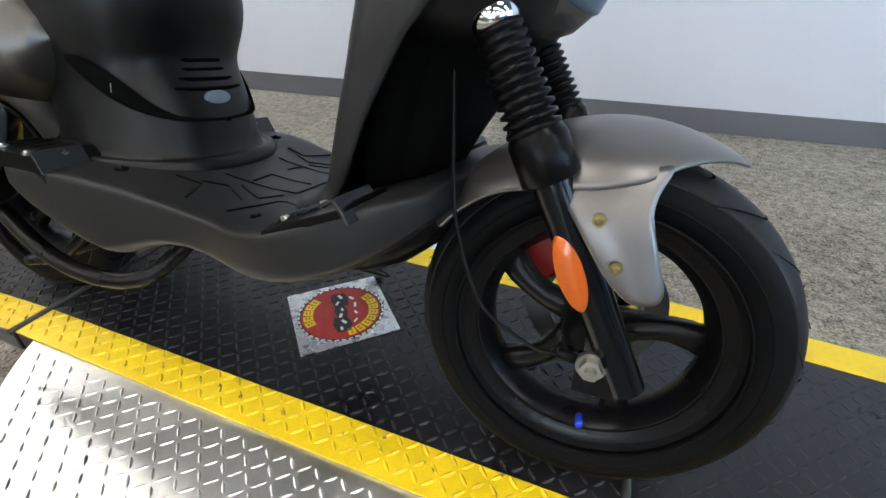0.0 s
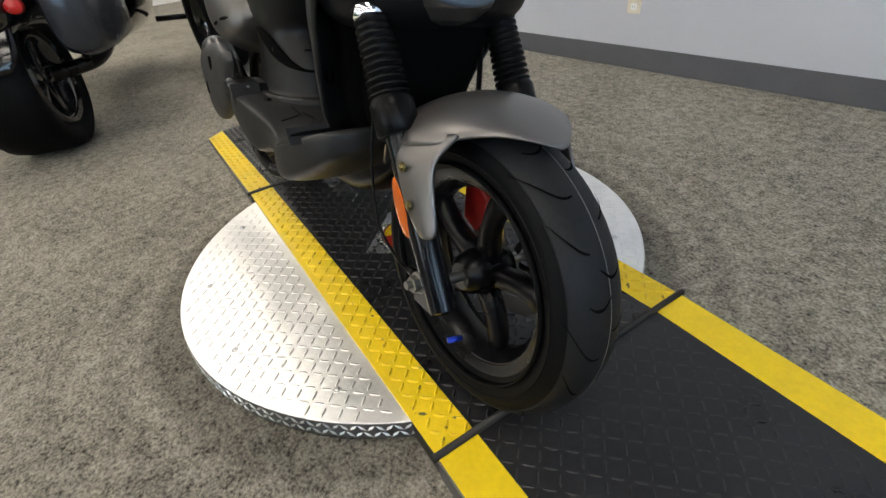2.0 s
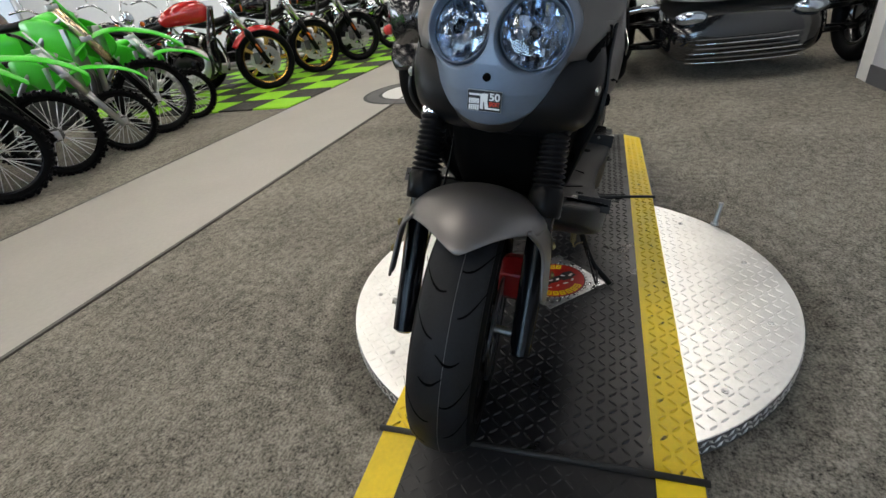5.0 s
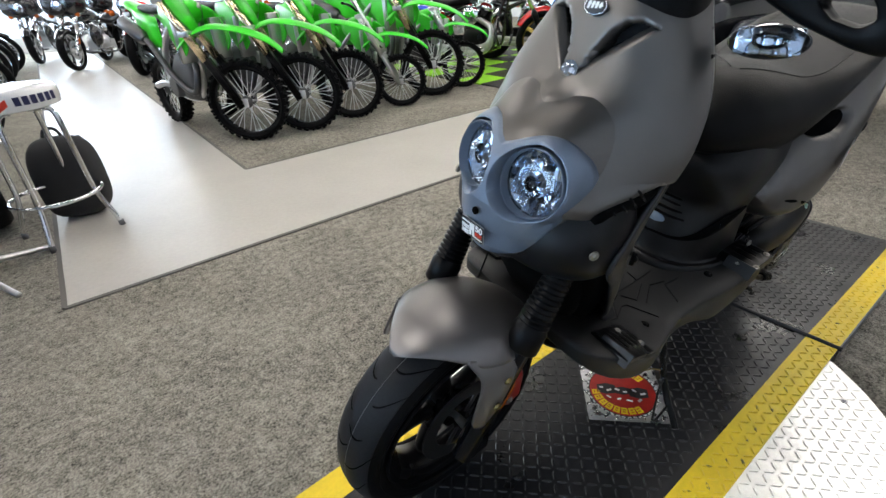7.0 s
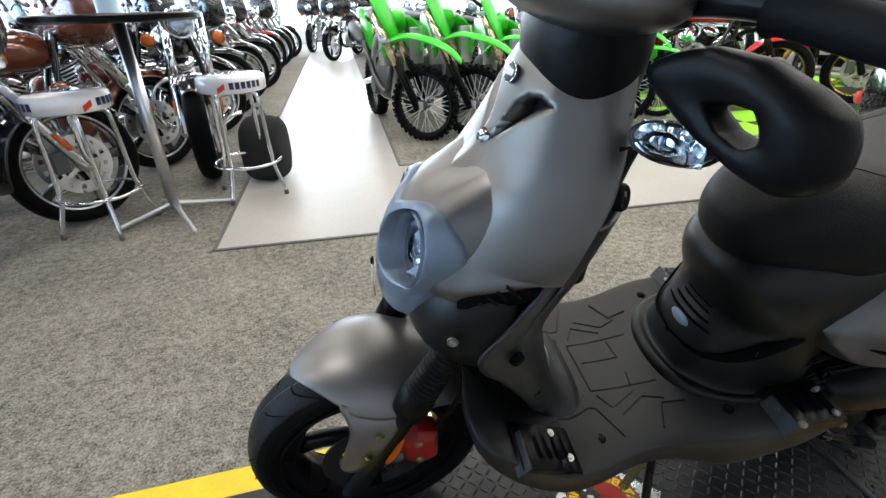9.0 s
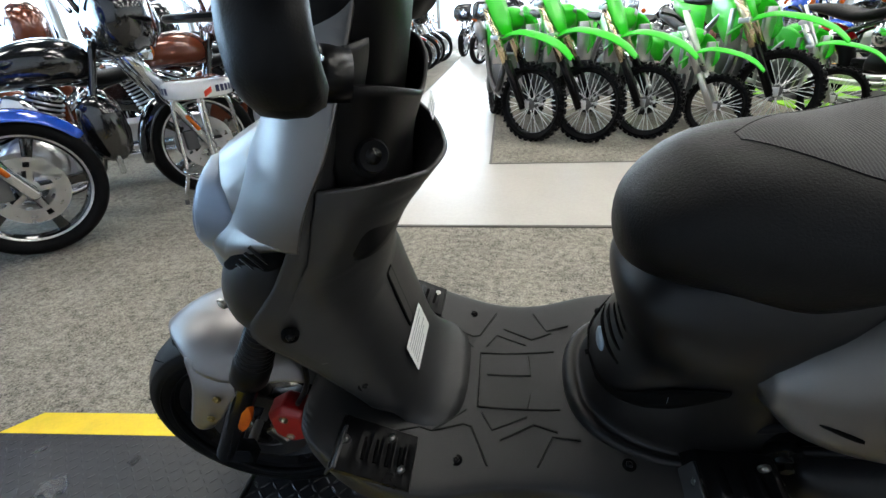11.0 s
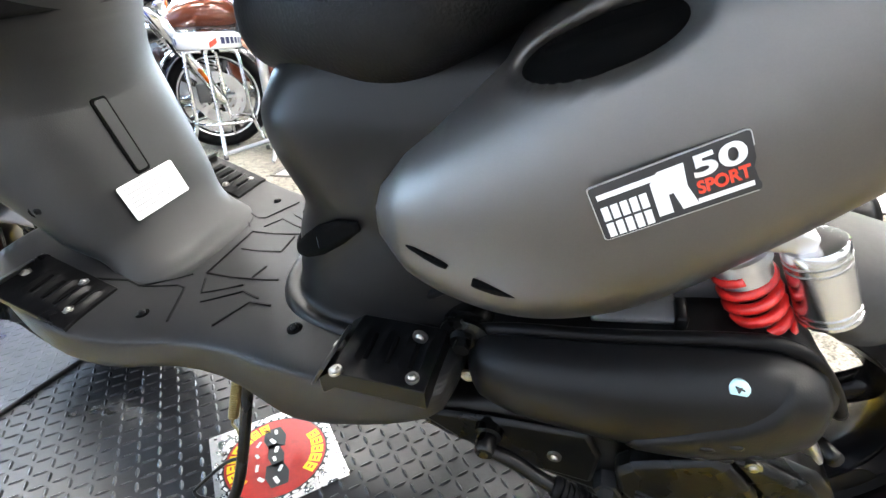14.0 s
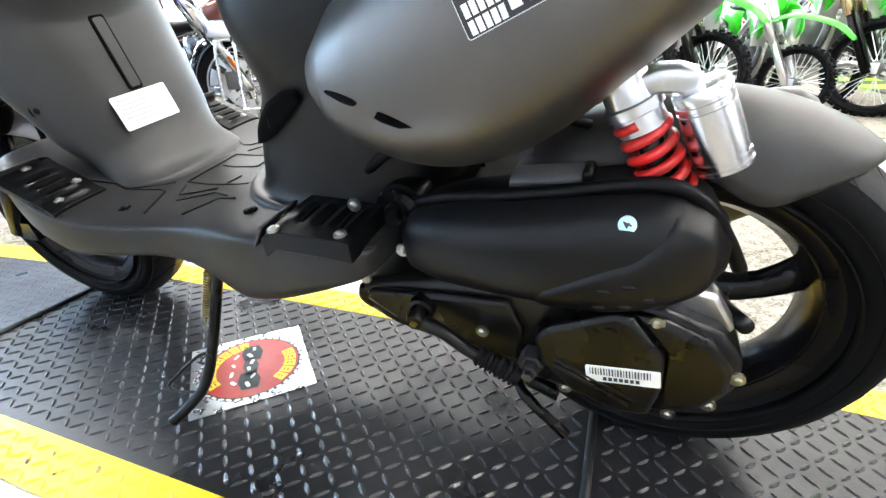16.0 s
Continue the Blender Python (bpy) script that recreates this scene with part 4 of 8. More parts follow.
for j in range(NZ):
    for i in range(NQ):
        ks = ((j, i), (j, i + 1), (j + 1, i + 1), (j + 1, i))
        c = sum((verts[a][k] for a, k in ks), V()) / 4
        if c.z < 0.748 and abs(c.y - CY) < 0.098 + 0.10 * max(0, 0.70 - c.z):
            continue
        # faces sunk past 11 mm get a near-black colour as the scoop's shade
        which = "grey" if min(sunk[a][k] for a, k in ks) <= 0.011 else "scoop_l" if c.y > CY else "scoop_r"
        m = made[which]
        skins[which].faces.new([m[q] if q in m else m.setdefault(q, skins[which].verts.new(verts[q[0]][q[1]])) for q in ks])
cowl = part("front_cowl", skins["grey"], MATTEGREY, sc, "matte grey upper front cowl with twin scoops")
so = cowl.modifiers.new("thick", "SOLIDIFY")
so.thickness, so.offset = 0.004, 1
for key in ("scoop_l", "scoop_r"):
    part("scoop_shade", skins[key], DARK, cowl, "deep part of the air scoop, coloured near-black for its shade")
LOWER = [(0.522, -0.150, -0.225, 0.085), (0.530, -0.122, -0.228, 0.118), (0.546, -0.096, -0.230, 0.144), (0.57, -0.080, -0.232, 0.157), (0.61, -0.082, -0.234, 0.161), (0.65, -0.11, -0.236, 0.157), (0.68, -0.145, -0.238, 0.146), (0.70, -0.18, -0.240, 0.127)]
lower = part("lower_fairing", loft(shear([level(z, a, b, w, 2.6, xm=-0.2) for z, a, b, w in LOWER])), FAIRBLK, sc, "black lower front fairing", sub=1)
# leg shield: one moulded skin that rolls forward to a sharp outer edge; rows are height, centre, outer edge, half width
SHIELDP = [(0.330, -0.392, -0.330, 0.118), (0.340, -0.366, -0.318, 0.112), (0.352, -0.350, -0.305, 0.109), (0.368, -0.337, -0.292, 0.110), (0.385, -0.327, -0.278, 0.118), (0.402, -0.321, -0.268, 0.126), (0.43, -0.314, -0.255, 0.132), (0.465, -0.305, -0.236, 0.140), (0.50, -0.297, -0.214, 0.147), (0.53, -0.291, -0.194, 0.154), (0.552, -0.287, -0.174, 0.159), (0.572, -0.284, -0.163, 0.161), (0.592, -0.281, -0.166, 0.162), (0.615, -0.280, -0.184, 0.161), (0.645, -0.281, -0.208, 0.158), (0.68, -0.285, -0.230, 0.158), (0.72, -0.292, -0.252, 0.156), (0.76, -0.302, -0.266, 0.150), (0.80, -0.316, -0.286, 0.138), (0.84, -0.330, -0.305, 0.124), (0.875, -0.340, -0.318, 0.108)]


def eased(table, z):
    """A row of a table at a height between its stations, through a cubic."""
    z = min(max(z, table[0][0]), table[-1][0])
    k = next((n for n in range(len(table) - 1) if z <= table[n + 1][0]), len(table) - 2)
    t = (z - table[k][0]) / (table[k + 1][0] - table[k][0])
    rows = table[max(0, k - 1)], table[k], table[k + 1], table[min(len(table) - 1, k + 2)]
    return [0.5 * (2 * b + (c - a) * t + (2 * a - 5 * b + 4 * c - d) * t * t + (3 * b - a - 3 * c + d) * t ** 3) for a, b, c, d in zip(*[r[1:] for r in rows])]


SHY = -0.008


def shield_x(y, z):
    """The shield's face at a place across and up."""
    xc, xo, w = eased(SHIELDP, z)
    y = y - SHY
    w = w + 0.004
    return xo + (xc - xo) * max(0.0, 1 - min(1.0, abs(y) / w) ** 2.9) ** (1 / 2.4)


def skin_rows(bm, table, z0, z1, nz, nq, power_a, power_b, shape=None, yc=0.0, more=0.0):
    rows = []
    for j in range(nz + 1):
        z = z0 + (z1 - z0) * j / nz
        xc, xo, w = eased(table, z)
        row = []
        for i in range(nq + 1):
            q = radians(-90 + 180 * i / nq)
            sn = math.sin(q)
            yn = math.copysign(abs(sn) ** 0.8, sn)
            x = xo + (xc - xo) * max(0.0, 1 - abs(yn) ** power_a) ** (1 / power_b)
            p = V((x, (w + more) * yn + yc, z))
            row.append(bm.verts.new(shape(p, j / nz) if shape else p))
        rows.append(row)
    for ra, rb in zip(rows, rows[1:]):
        for k in range(nq):
            bm.faces.new((ra[k], ra[k + 1], rb[k + 1], rb[k]))
    return rows


bm = bmesh.new()
skin_rows(bm, SHIELDP, 0.330, 0.875, 84, 72, 2.9, 2.4, None, SHY, 0.004)
inner = part("inner_leg_shield", bm, SHIELD, sc, "dark grey textured inner leg shield")
so = inner.modifiers.new("thick", "SOLIDIFY")
so.thickness, so.offset = 0.006, -1
# closing panel inside the shield, so that nothing shows through from in front
bm = loft([level(z, a, b, w, 3.0, n=32) for z, a, b, w in ((0.34, -0.24, -0.30, 0.085), (0.42, -0.22, -0.29, 0.105), (0.52, -0.19, -0.275, 0.125), (0.60, -0.18, -0.265, 0.135), (0.70, -0.21, -0.27, 0.125), (0.80, -0.25, -0.295, 0.11), (0.87, -0.27, -0.315, 0.09))])
part("shield_backing", bm, DARK, inner, sub=1)

# headlight mask with two round lamps
def mask_inside(y, z):
    """Signed distance to the mask's heart-shaped outline: two lobes over a chin."""
    lobes = min(math.hypot(y - 0.054, z - 0.689), math.hypot(y + 0.054, z - 0.689)) - 0.0605
    e = ((abs(y) / 0.092) ** 2.2 + (abs(z - 0.644) / 0.084) ** 2.2) ** (1 / 2.2)
    chin = (e - 1) * 0.088
    h = min(1, max(0, 0.5 + 0.5 * (chin - lobes) / 0.022))
    return chin + (lobes - chin) * h - 0.022 * h * (1 - h)


def mask_x(y, z):
    """The mask's face: the nose's curve, raised to a rim round each lamp and sunk inside it."""
    face = front_x(y - 0.009, z) + 0.001
    s = 1 if y > 0 else -1
    q = math.hypot(y - s * 0.054, z - 0.689)
    plane = -0.092 - ((y - s * 0.054) * s * 0.16 + (z - 0.687) * 0.26) / 0.93
    t = min(1, max(0, (q - 0.0505) / 0.012))
    t = t * t * (3 - 2 * t)
    rim = max(face, plane + (face - plane) * t)
    t = min(1, max(0, (q - 0.0466) / 0.0045))
    t = t * t * (3 - 2 * t)
    return (plane - 0.052) * (1 - t) + rim * t


bm = bmesh.new()
MR, MA = 90, 300
rows = []
for k in range(MA):
    a = 2 * math.pi * k / MA
    r0, r1 = 0.02, 0.16
    for n in range(24):
        r = (r0 + r1) / 2
        if mask_inside(r * math.cos(a), 0.662 + r * math.sin(a)) < 0:
            r0 = r
        else:
            r1 = r
    row = []
    for i in range(1, MR + 1):
        y, z = r0 * i / MR * math.cos(a), 0.662 + r0 * i / MR * math.sin(a)
        # the border rolls down on to the nose
        edge = max(0, r0 * (1 - i / MR) / 0.0045)
        row.append(bm.verts.new(V((mask_x(y, z) + 0.0015 - 0.008 * max(0, 1 - edge) ** 2, y - 0.009, z))))
    rows.append(row)
mid = bm.verts.new(V((mask_x(0, 0.662) + 0.0015, -0.009, 0.662)))
for ra, rb in zip(rows, rows[1:] + rows[:1]):
    bm.faces.new((mid, ra[0], rb[0]))
    for k in range(MR - 1):
        bm.faces.new((ra[k], ra[k + 1], rb[k + 1], rb[k]))
# the blue window's reflection is mixed into this grey
mask = part("headlight_mask", bm, mat("window_tinted_satin", (0.145, 0.18, 0.235), 0.36, 0.35, vary=0.05, bump=0.02), sc, "smooth lighter grey headlight mask")
so = mask.modifiers.new("thick", "SOLIDIFY")
so.thickness, so.offset = 0.004, -1
def thicken(ob, t=0.0015):
    so = ob.modifiers.new("thick", "SOLIDIFY")
    so.thickness, so.offset = t, -1
    return ob


CRYSTAL = mat("lamp_reflector", (0.52, 0.60, 0.70), 0.12, 1.0, vary=0.1, scale=60, fine=160, bump=0.35, dist=0.002)
for s in (-1, 1):
    c = V((-0.098, s * 0.054 - 0.009, 0.687))
    d = V((0.93, s * 0.16, 0.26)).normalized()
    bm = bmesh.new()
    spool(bm, c - d * 0.05, c + d * 0.010, [(0, 0.046), (0.5, 0.0485), (0.93, 0.0492), (0.98, 0.0488), (1.0, 0.0478), (0.98, 0.0468), (0.12, 0.0466), (0.11, 0.02)], 48)
    hl = part("headlight", bm, bpy.data.materials["window_tinted_satin"], sc, "round clear headlight in a grey bezel", sharp=50)
    u, w = basis(d)
    c = c - d * 0.012
    rnd = random.Random(5 + s)
    bm = bmesh.new()
    # upright flutes across a bowl, each a small tilted mirror
    nw, nh = 13, 5
    for i in range(nw):
        for j in range(nh):
            a0, a1 = -0.0455 + 0.091 * i / nw, -0.0455 + 0.091 * (i + 1) / nw
            b0, b1 = -0.0455 + 0.091 * j / nh, -0.0455 + 0.091 * (j + 1) / nh
            tilt, lean = rnd.uniform(-0.0035, 0.0035), rnd.uniform(-0.005, 0.005)
            quad = []
            for a, b, da, db in ((a0, b0, -1, -1), (a1, b0, 1, -1), (a1, b1, 1, 1), (a0, b1, -1, 1)):
                r = math.hypot(a, b)
                if r > 0.0462:
                    a, b = a * 0.0462 / r, b * 0.0462 / r
                quad.append(c + d * (-0.026 + 13.0 * (a * a + b * b) + da * tilt + db * lean) + u * a + w * b)
            bm.faces.new([bm.verts.new(p) for p in quad])
    thicken(part("reflector_bowl", bm, CRYSTAL, hl, "fluted silver reflector", smooth=False), 0.001)
    bm = bmesh.new()
    cyl(bm, c - d * 0.030, c - d * 0.028, 0.0468, None, 32)
    part("lamp_back", bm, DARKSTEEL, hl)
    bm = bmesh.new()
    spool(bm, c - d * 0.026 + w * 0.006, c - d * 0.006 + w * 0.006, [(0, 0.010), (0.6, 0.0115), (0.9, 0.010), (1, 0.005)], 20)
    part("bulb_cap", bm, DARKSTEEL, hl, "dark bulb cap", sharp=40)
    bm = bmesh.new()
    bridge(bm, [[c + d * h + r * (u * math.cos(a) + w * math.sin(a)) for a in [2 * math.pi * i / 36 for i in range(36)]] for h, r in ((0.004, 0.0472), (0.006, 0.0468), (0.0105, 0.036), (0.0125, 0.02), (0.0132, 0.004))], cap=False)
    lens = thicken(part("lens", bm, LENS, hl, "clear lens"))
    lens.visible_shadow = False
    screw(lower, (-0.131, s * 0.150 - 0.006, 0.612), (0.35, s * 0.93, 0), 0.0045, ZINC)
screw(mask, (front_x(-0.008, 0.634) + 0.006, -0.008, 0.634), (1, 0, 0.1), 0.006, DARK, False)


def letter_mesh(text, size, depth=0.0004):
    """Raised lettering in the built-in font as a bmesh in its own plane, centred."""
    cu = bpy.data.curves.new("lettering", "FONT")
    cu.body, cu.size, cu.extrude, cu.align_x, cu.align_y = text, size, depth, "CENTER", "CENTER"
    cu.offset = size * 0.028
    tmp = new("lettering", cu)
    me = bpy.data.meshes.new_from_object(tmp.evaluated_get(bpy.context.evaluated_depsgraph_get()))
    bpy.data.objects.remove(tmp)
    b = bmesh.new()
    b.from_mesh(me)
    bpy.data.meshes.remove(me)
    return b


def badge(parent, m, w, h):
    """Black badge: white blocks for the maker's word, a white sign, then 50 over SPORT."""
    bm = bmesh.new()
    plate(bm, rounded(w, h, h * 0.06, 2), 0.0012, m)
    bd = part("badge", bm, ALU, parent, "black badge with white and red lettering", smooth=False)
    bm = bmesh.new()
    plate(bm, rounded(w * 0.985, h * 0.965, h * 0.05, 2), 0.0003, m @ pose(0, 0, 0.0012))
    part("badge_ground", bm, INK, bd, smooth=False)
    top = m @ pose(0, 0, 0.0016)
    bm = bmesh.new()
    for row in (0, 1):
        for k in range(5):
            box(bm, (-w * 0.455 + k * w * 0.063, -h * (0.02 + 0.30 * row) - h * 0.13, 0), (-w * 0.455 + k * w * 0.063 + w * 0.048, -h * (0.02 + 0.30 * row) + h * 0.12, 0.0003), top)
    box(bm, (-w * 0.455, h * 0.24, 0), (-w * 0.02, h * 0.33, 0.0003), top)
    plate(bm, [(-w * 0.12, -h * 0.38), (-w * 0.03, -h * 0.38), (-w * 0.03, -h * 0.06), (w * 0.0, -h * 0.06), (w * 0.03, -h * 0.38), (w * 0.13, -h * 0.38), (w * 0.09, -h * 0.02), (w * 0.10, h * 0.36), (-w * 0.06, h * 0.36), (-w * 0.12, h * 0.2)], 0.0003, top)
    box(bm, (w * 0.13, -h * 0.38, 0), (w * 0.455, -h * 0.30, 0.0003), top)
    part("white_print", bm, LABEL, bd, smooth=False)
    for text, size, y, material in (("50", h * 0.48, h * 0.20, LABEL), ("SPORT", h * 0.285, -h * 0.13, INKRED)):
        b = letter_mesh(text, size)
        xs = [v.co.x for v in b.verts]
        k = w * 0.31 / (max(xs) - min(xs))
        bmesh.ops.transform(b, matrix=top @ pose(w * 0.295, y, 0.0003) @ Matrix.Diagonal((k, 1, 1, 1)), verts=b.verts)
        part("lettering", b, material, bd, smooth=False)
    return bd


badge(mask, along((front_x(-0.008, 0.602) + 0.0085, -0.008, 0.602), (0.97, 0, -0.05)), 0.050, 0.030)

# screw and emblem on the upper cowl
screw(cowl, (-0.198, -0.012, 0.808), (0.9, 0, 0.3), 0.009, CHROME)
bm = bmesh.new()
m = along((-0.2290, -0.012, 0.885), (0.90, 0, 0.43))
bridge(bm, [[m @ V((0.017 * k * math.cos(a), 0.011 * k * math.sin(a), h)) for a in [2 * math.pi * i / 28 for i in range(28)]] for k, h in ((1, -0.01), (1, 0.003), (0.85, 0.0045))])
em = part("emblem", bm, INK, cowl, "oval black and silver emblem")
bm = bmesh.new()
for k in range(4):
    box(bm, (-0.011 + k * 0.006, -0.005 + 0.001 * k, 0.0045), (-0.0075 + k * 0.006, 0.005, 0.0052), m)
box(bm, (-0.012, 0.0005, 0.0045), (0.012, 0.0022, 0.0053), m)
part("emblem_print", bm, LABEL, em, smooth=False)
bm = bmesh.new()
tube(bm, [m @ V((0.017 * math.cos(a), 0.011 * math.sin(a), 0.0036)) for a in [2 * math.pi * i / 28 for i in range(29)]], 0.0009, 6, 1)
part("emblem_ring", bm, CHROME, em)
# side slots under the cowl
for s in (-1, 1):
    bm = bmesh.new()
    m = along((-0.186, s * 0.141 - 0.009, 0.668), (0.25, s, -0.1), (0.9, 0, -0.32))
    bridge(bm, [[m @ V((0.014 * k * math.cos(a), 0.050 * k * math.sin(a), h)) for a in [2 * math.pi * i / 24 for i in range(24)]] for k, h in ((1, -0.014), (1, 0.006), (0.8, 0.008))])
    vent = part("side_vent", bm, DARK, cowl, "black side vent with slats")
    for k in range(4):
        bm = bmesh.new()
        box(bm, (-0.013, -0.027 + k * 0.014, 0.004), (0.013, -0.024 + k * 0.014, 0.0095), m @ pose(0, 0, 0, 0, 0, 25))
        part("slat", bm, PLASTIC2, vent)

# glove pocket: a broad open bowl that bellies out of the shield
POCKET = [(0.515, -0.195, -0.185, 0.150), (0.535, -0.222, -0.165, 0.155), (0.556, -0.246, -0.150, 0.158), (0.575, -0.267, -0.145, 0.160), (0.592, -0.281, -0.152, 0.160), (0.605, -0.290, -0.162, 0.159), (0.626, -0.304, -0.182, 0.157), (0.645, -0.317, -0.200, 0.156), (0.675, -0.338, -0.226, 0.155), (0.708, -0.363, -0.246, 0.154), (0.724, -0.377, -0.254, 0.151), (0.731, -0.383, -0.257, 0.149)]


def lip(p, t):
    """The bowl grows out of the shield's face, and its rim climbs towards both sides."""
    xs = shield_x(p.y, p.z) + 0.0005
    h = min(1.0, max(0.0, 0.5 + 0.5 * (xs - p.x) / 0.060))
    x = xs + (p.x - xs) * h - 0.060 * h * (1 - h)
    k = max(0.0, (t - 0.76) / 0.24)
    return V((x, p.y, p.z + k * 0.026 * max(0.0, (abs(p.y) - 0.050) / 0.09)))


bm = bmesh.new()
skin_rows(bm, POCKET, 0.515, 0.731, 96, 96, 1.75, 2.0, lip, -0.006)
pocket = part("glove_pocket", bm, SHIELD, inner, "broad open black glove pocket")
so = pocket.modifiers.new("thick", "SOLIDIFY")
so.thickness, so.offset = 0.005, -1
bm = loft([level(z, a, b, w, 2.6, n=32, xm=-0.30) for z, a, b, w in ((0.650, -0.280, -0.292, 0.05), (0.664, -0.280, -0.300, 0.062), (0.666, -0.280, -0.296, 0.055))])
part("pocket_floor", bm, DARK, pocket, sub=1)
# column cover: a collar with a rim of its own, open above round the stem
COLUMN = [(0.660, -0.326, -0.292, 0.118), (0.72, -0.334, -0.292, 0.120), (0.76, -0.345, -0.294, 0.121), (0.79, -0.357, -0.300, 0.122), (0.806, -0.364, -0.306, 0.122)]


def collar(p, t):
    return V((p.x, p.y, p.z + t * t * 0.36 * max(0.0, abs(p.y) - 0.01)))


bm = bmesh.new()
skin_rows(bm, COLUMN, 0.660, 0.806, 24, 48, 2.7, 2.3, collar)
col = part("column_cover", bm, PLASTIC, inner, "black steering column cover")
so = col.modifiers.new("thick", "SOLIDIFY")
so.thickness, so.offset = 0.005, -1
bm = loft([level(z, a, b, w, 2.5, n=32) for z, a, b, w in ((0.72, -0.265, -0.318, 0.075), (0.80, -0.25, -0.338, 0.086), (0.86, -0.245, -0.352, 0.092), (0.91, -0.24, -0.362, 0.094), (0.95, -0.24, -0.366, 0.090), (0.985, -0.25, -0.36, 0.08))])
part("steering_stem_cover", bm, PLASTIC, inner, "black plastic sleeve round the steering stem", sub=1)
bm = bmesh.new()
ld = V((-0.62, 0.72, 0.25)).normalized()
lp = V((-0.325, 0.104, 0.776))
spool(bm, lp - ld * 0.014, lp + ld * 0.013, [(0, 0.021), (0.5, 0.021), (0.55, 0.0165), (0.9, 0.0165), (1, 0.0145), (0.94, 0.009)], 24)
lock = part("ignition_lock", bm, RUBBER, col, "round black ignition lock", sharp=40)
bm = bmesh.new()
cyl(bm, lp + ld * 0.010, lp + ld * 0.0128, 0.008, None, 16)
part("key_barrel", bm, ENGINE, lock)
lm = along((-0.3665, -0.022, 0.781), (-0.97, -0.1, 0.2))
bm = bmesh.new()
plate(bm, rounded(0.056, 0.019, 0.002, 2), 0.0008, lm)
lb = part("caution_label", bm, LABEL, col, "small white caution label", smooth=False)
bm = bmesh.new()
for k in range(3):
    box(bm, (-0.023, -0.006 + 0.005 * k, 0.0008), (0.021 - 0.006 * k, -0.004 + 0.005 * k, 0.0011), lm)
part("print_line", bm, PRINT, lb, smooth=False)

# plate label, slot and screws on the inner shield
m = along((shield_x(0.004, 0.426) - 0.0015, 0.004, 0.426), (-0.965, 0, 0.25))
bm = bmesh.new()
plate(bm, rounded(0.097, 0.050, 0.003, 2), 0.001, m @ pose(0, 0, 0.0005))
lb = part("data_label", bm, LABEL, inner, "white data label with fine print", smooth=False)
for k in range(6):
    bm = bmesh.new()
    box(bm, (-0.041, 0.017 - 0.0065 * k, 0.0015), (0.041 - 0.012 * ((k * 7) % 3), 0.0190 - 0.0065 * k, 0.0018), m)
    part("print_line", bm, PRINT, lb, smooth=False)
m = along((shield_x(0.0, 0.504) - 0.0004, 0.0, 0.504), (-0.975, 0, 0.21))
# dark plate whose margin paints the shaded groove round the slot face
bm = bmesh.new()
plate(bm, rounded(0.0245, 0.107, 0.005), 0.003, m @ pose(0, 0, -0.0008))
rib = part("slot_groove_shade", bm, DARK, inner, bevel=0.001, sharp=30)
bm = bmesh.new()
plate(bm, rounded(0.0170, 0.099, 0.004), 0.0024, m @ pose(0.0006, 0, 0.0004))
part("slot_face", bm, SHIELD, rib, smooth=False)
for s in (-1, 1):
    for x, y, z, d in ((-0.213, 0.160, 0.581, (-0.35, 0.93, 0)), (-0.268, 0.1245, 0.455, (-0.6, 0.8, 0))):
        bm = bmesh.new()
        dd = V((d[0], s * d[1], d[2])).normalized()
        cyl(bm, V((x, s * y, z)) - dd * 0.004, V((x, s * y, z)) + dd * 0.002, 0.0105, 0.0095, 20)
        hole = part("screw_hole", bm, DARK, inner)
        screw(hole, V((x, s * y, z)) + dd * 0.001, dd, 0.005, PLASTIC2, False)

# handlebar cover, bars, hand guards, signals
bm = loft([[V((p.z, y, p.x)) for p in [V((0.985 + 0.047 * k * math.sin(a), 0, -0.295 + 0.085 * k * math.cos(a) * (1.1 if math.cos(a) > 0 else 0.8))) for a in [2 * math.pi * i / 24 for i in range(24)]]] for y, k in ((-0.19, 0.25), (-0.17, 0.5), (-0.12, 0.85), (-0.05, 1.0), (0.03, 1.0), (0.1, 0.85), (0.15, 0.5), (0.17, 0.25))])
hb = part("handlebar_cover", bm, MATTEGREY, sc, "matte grey handlebar cover", sub=1)
bm = bmesh.new()
tube(bm, [(-0.36, -0.34, 0.985), (-0.33, -0.2, 0.99), (-0.30, 0, 0.96), (-0.33, 0.2, 0.99), (-0.36, 0.34, 0.985)], 0.011, 12)
part("handlebar", bm, PLASTIC2, hb)
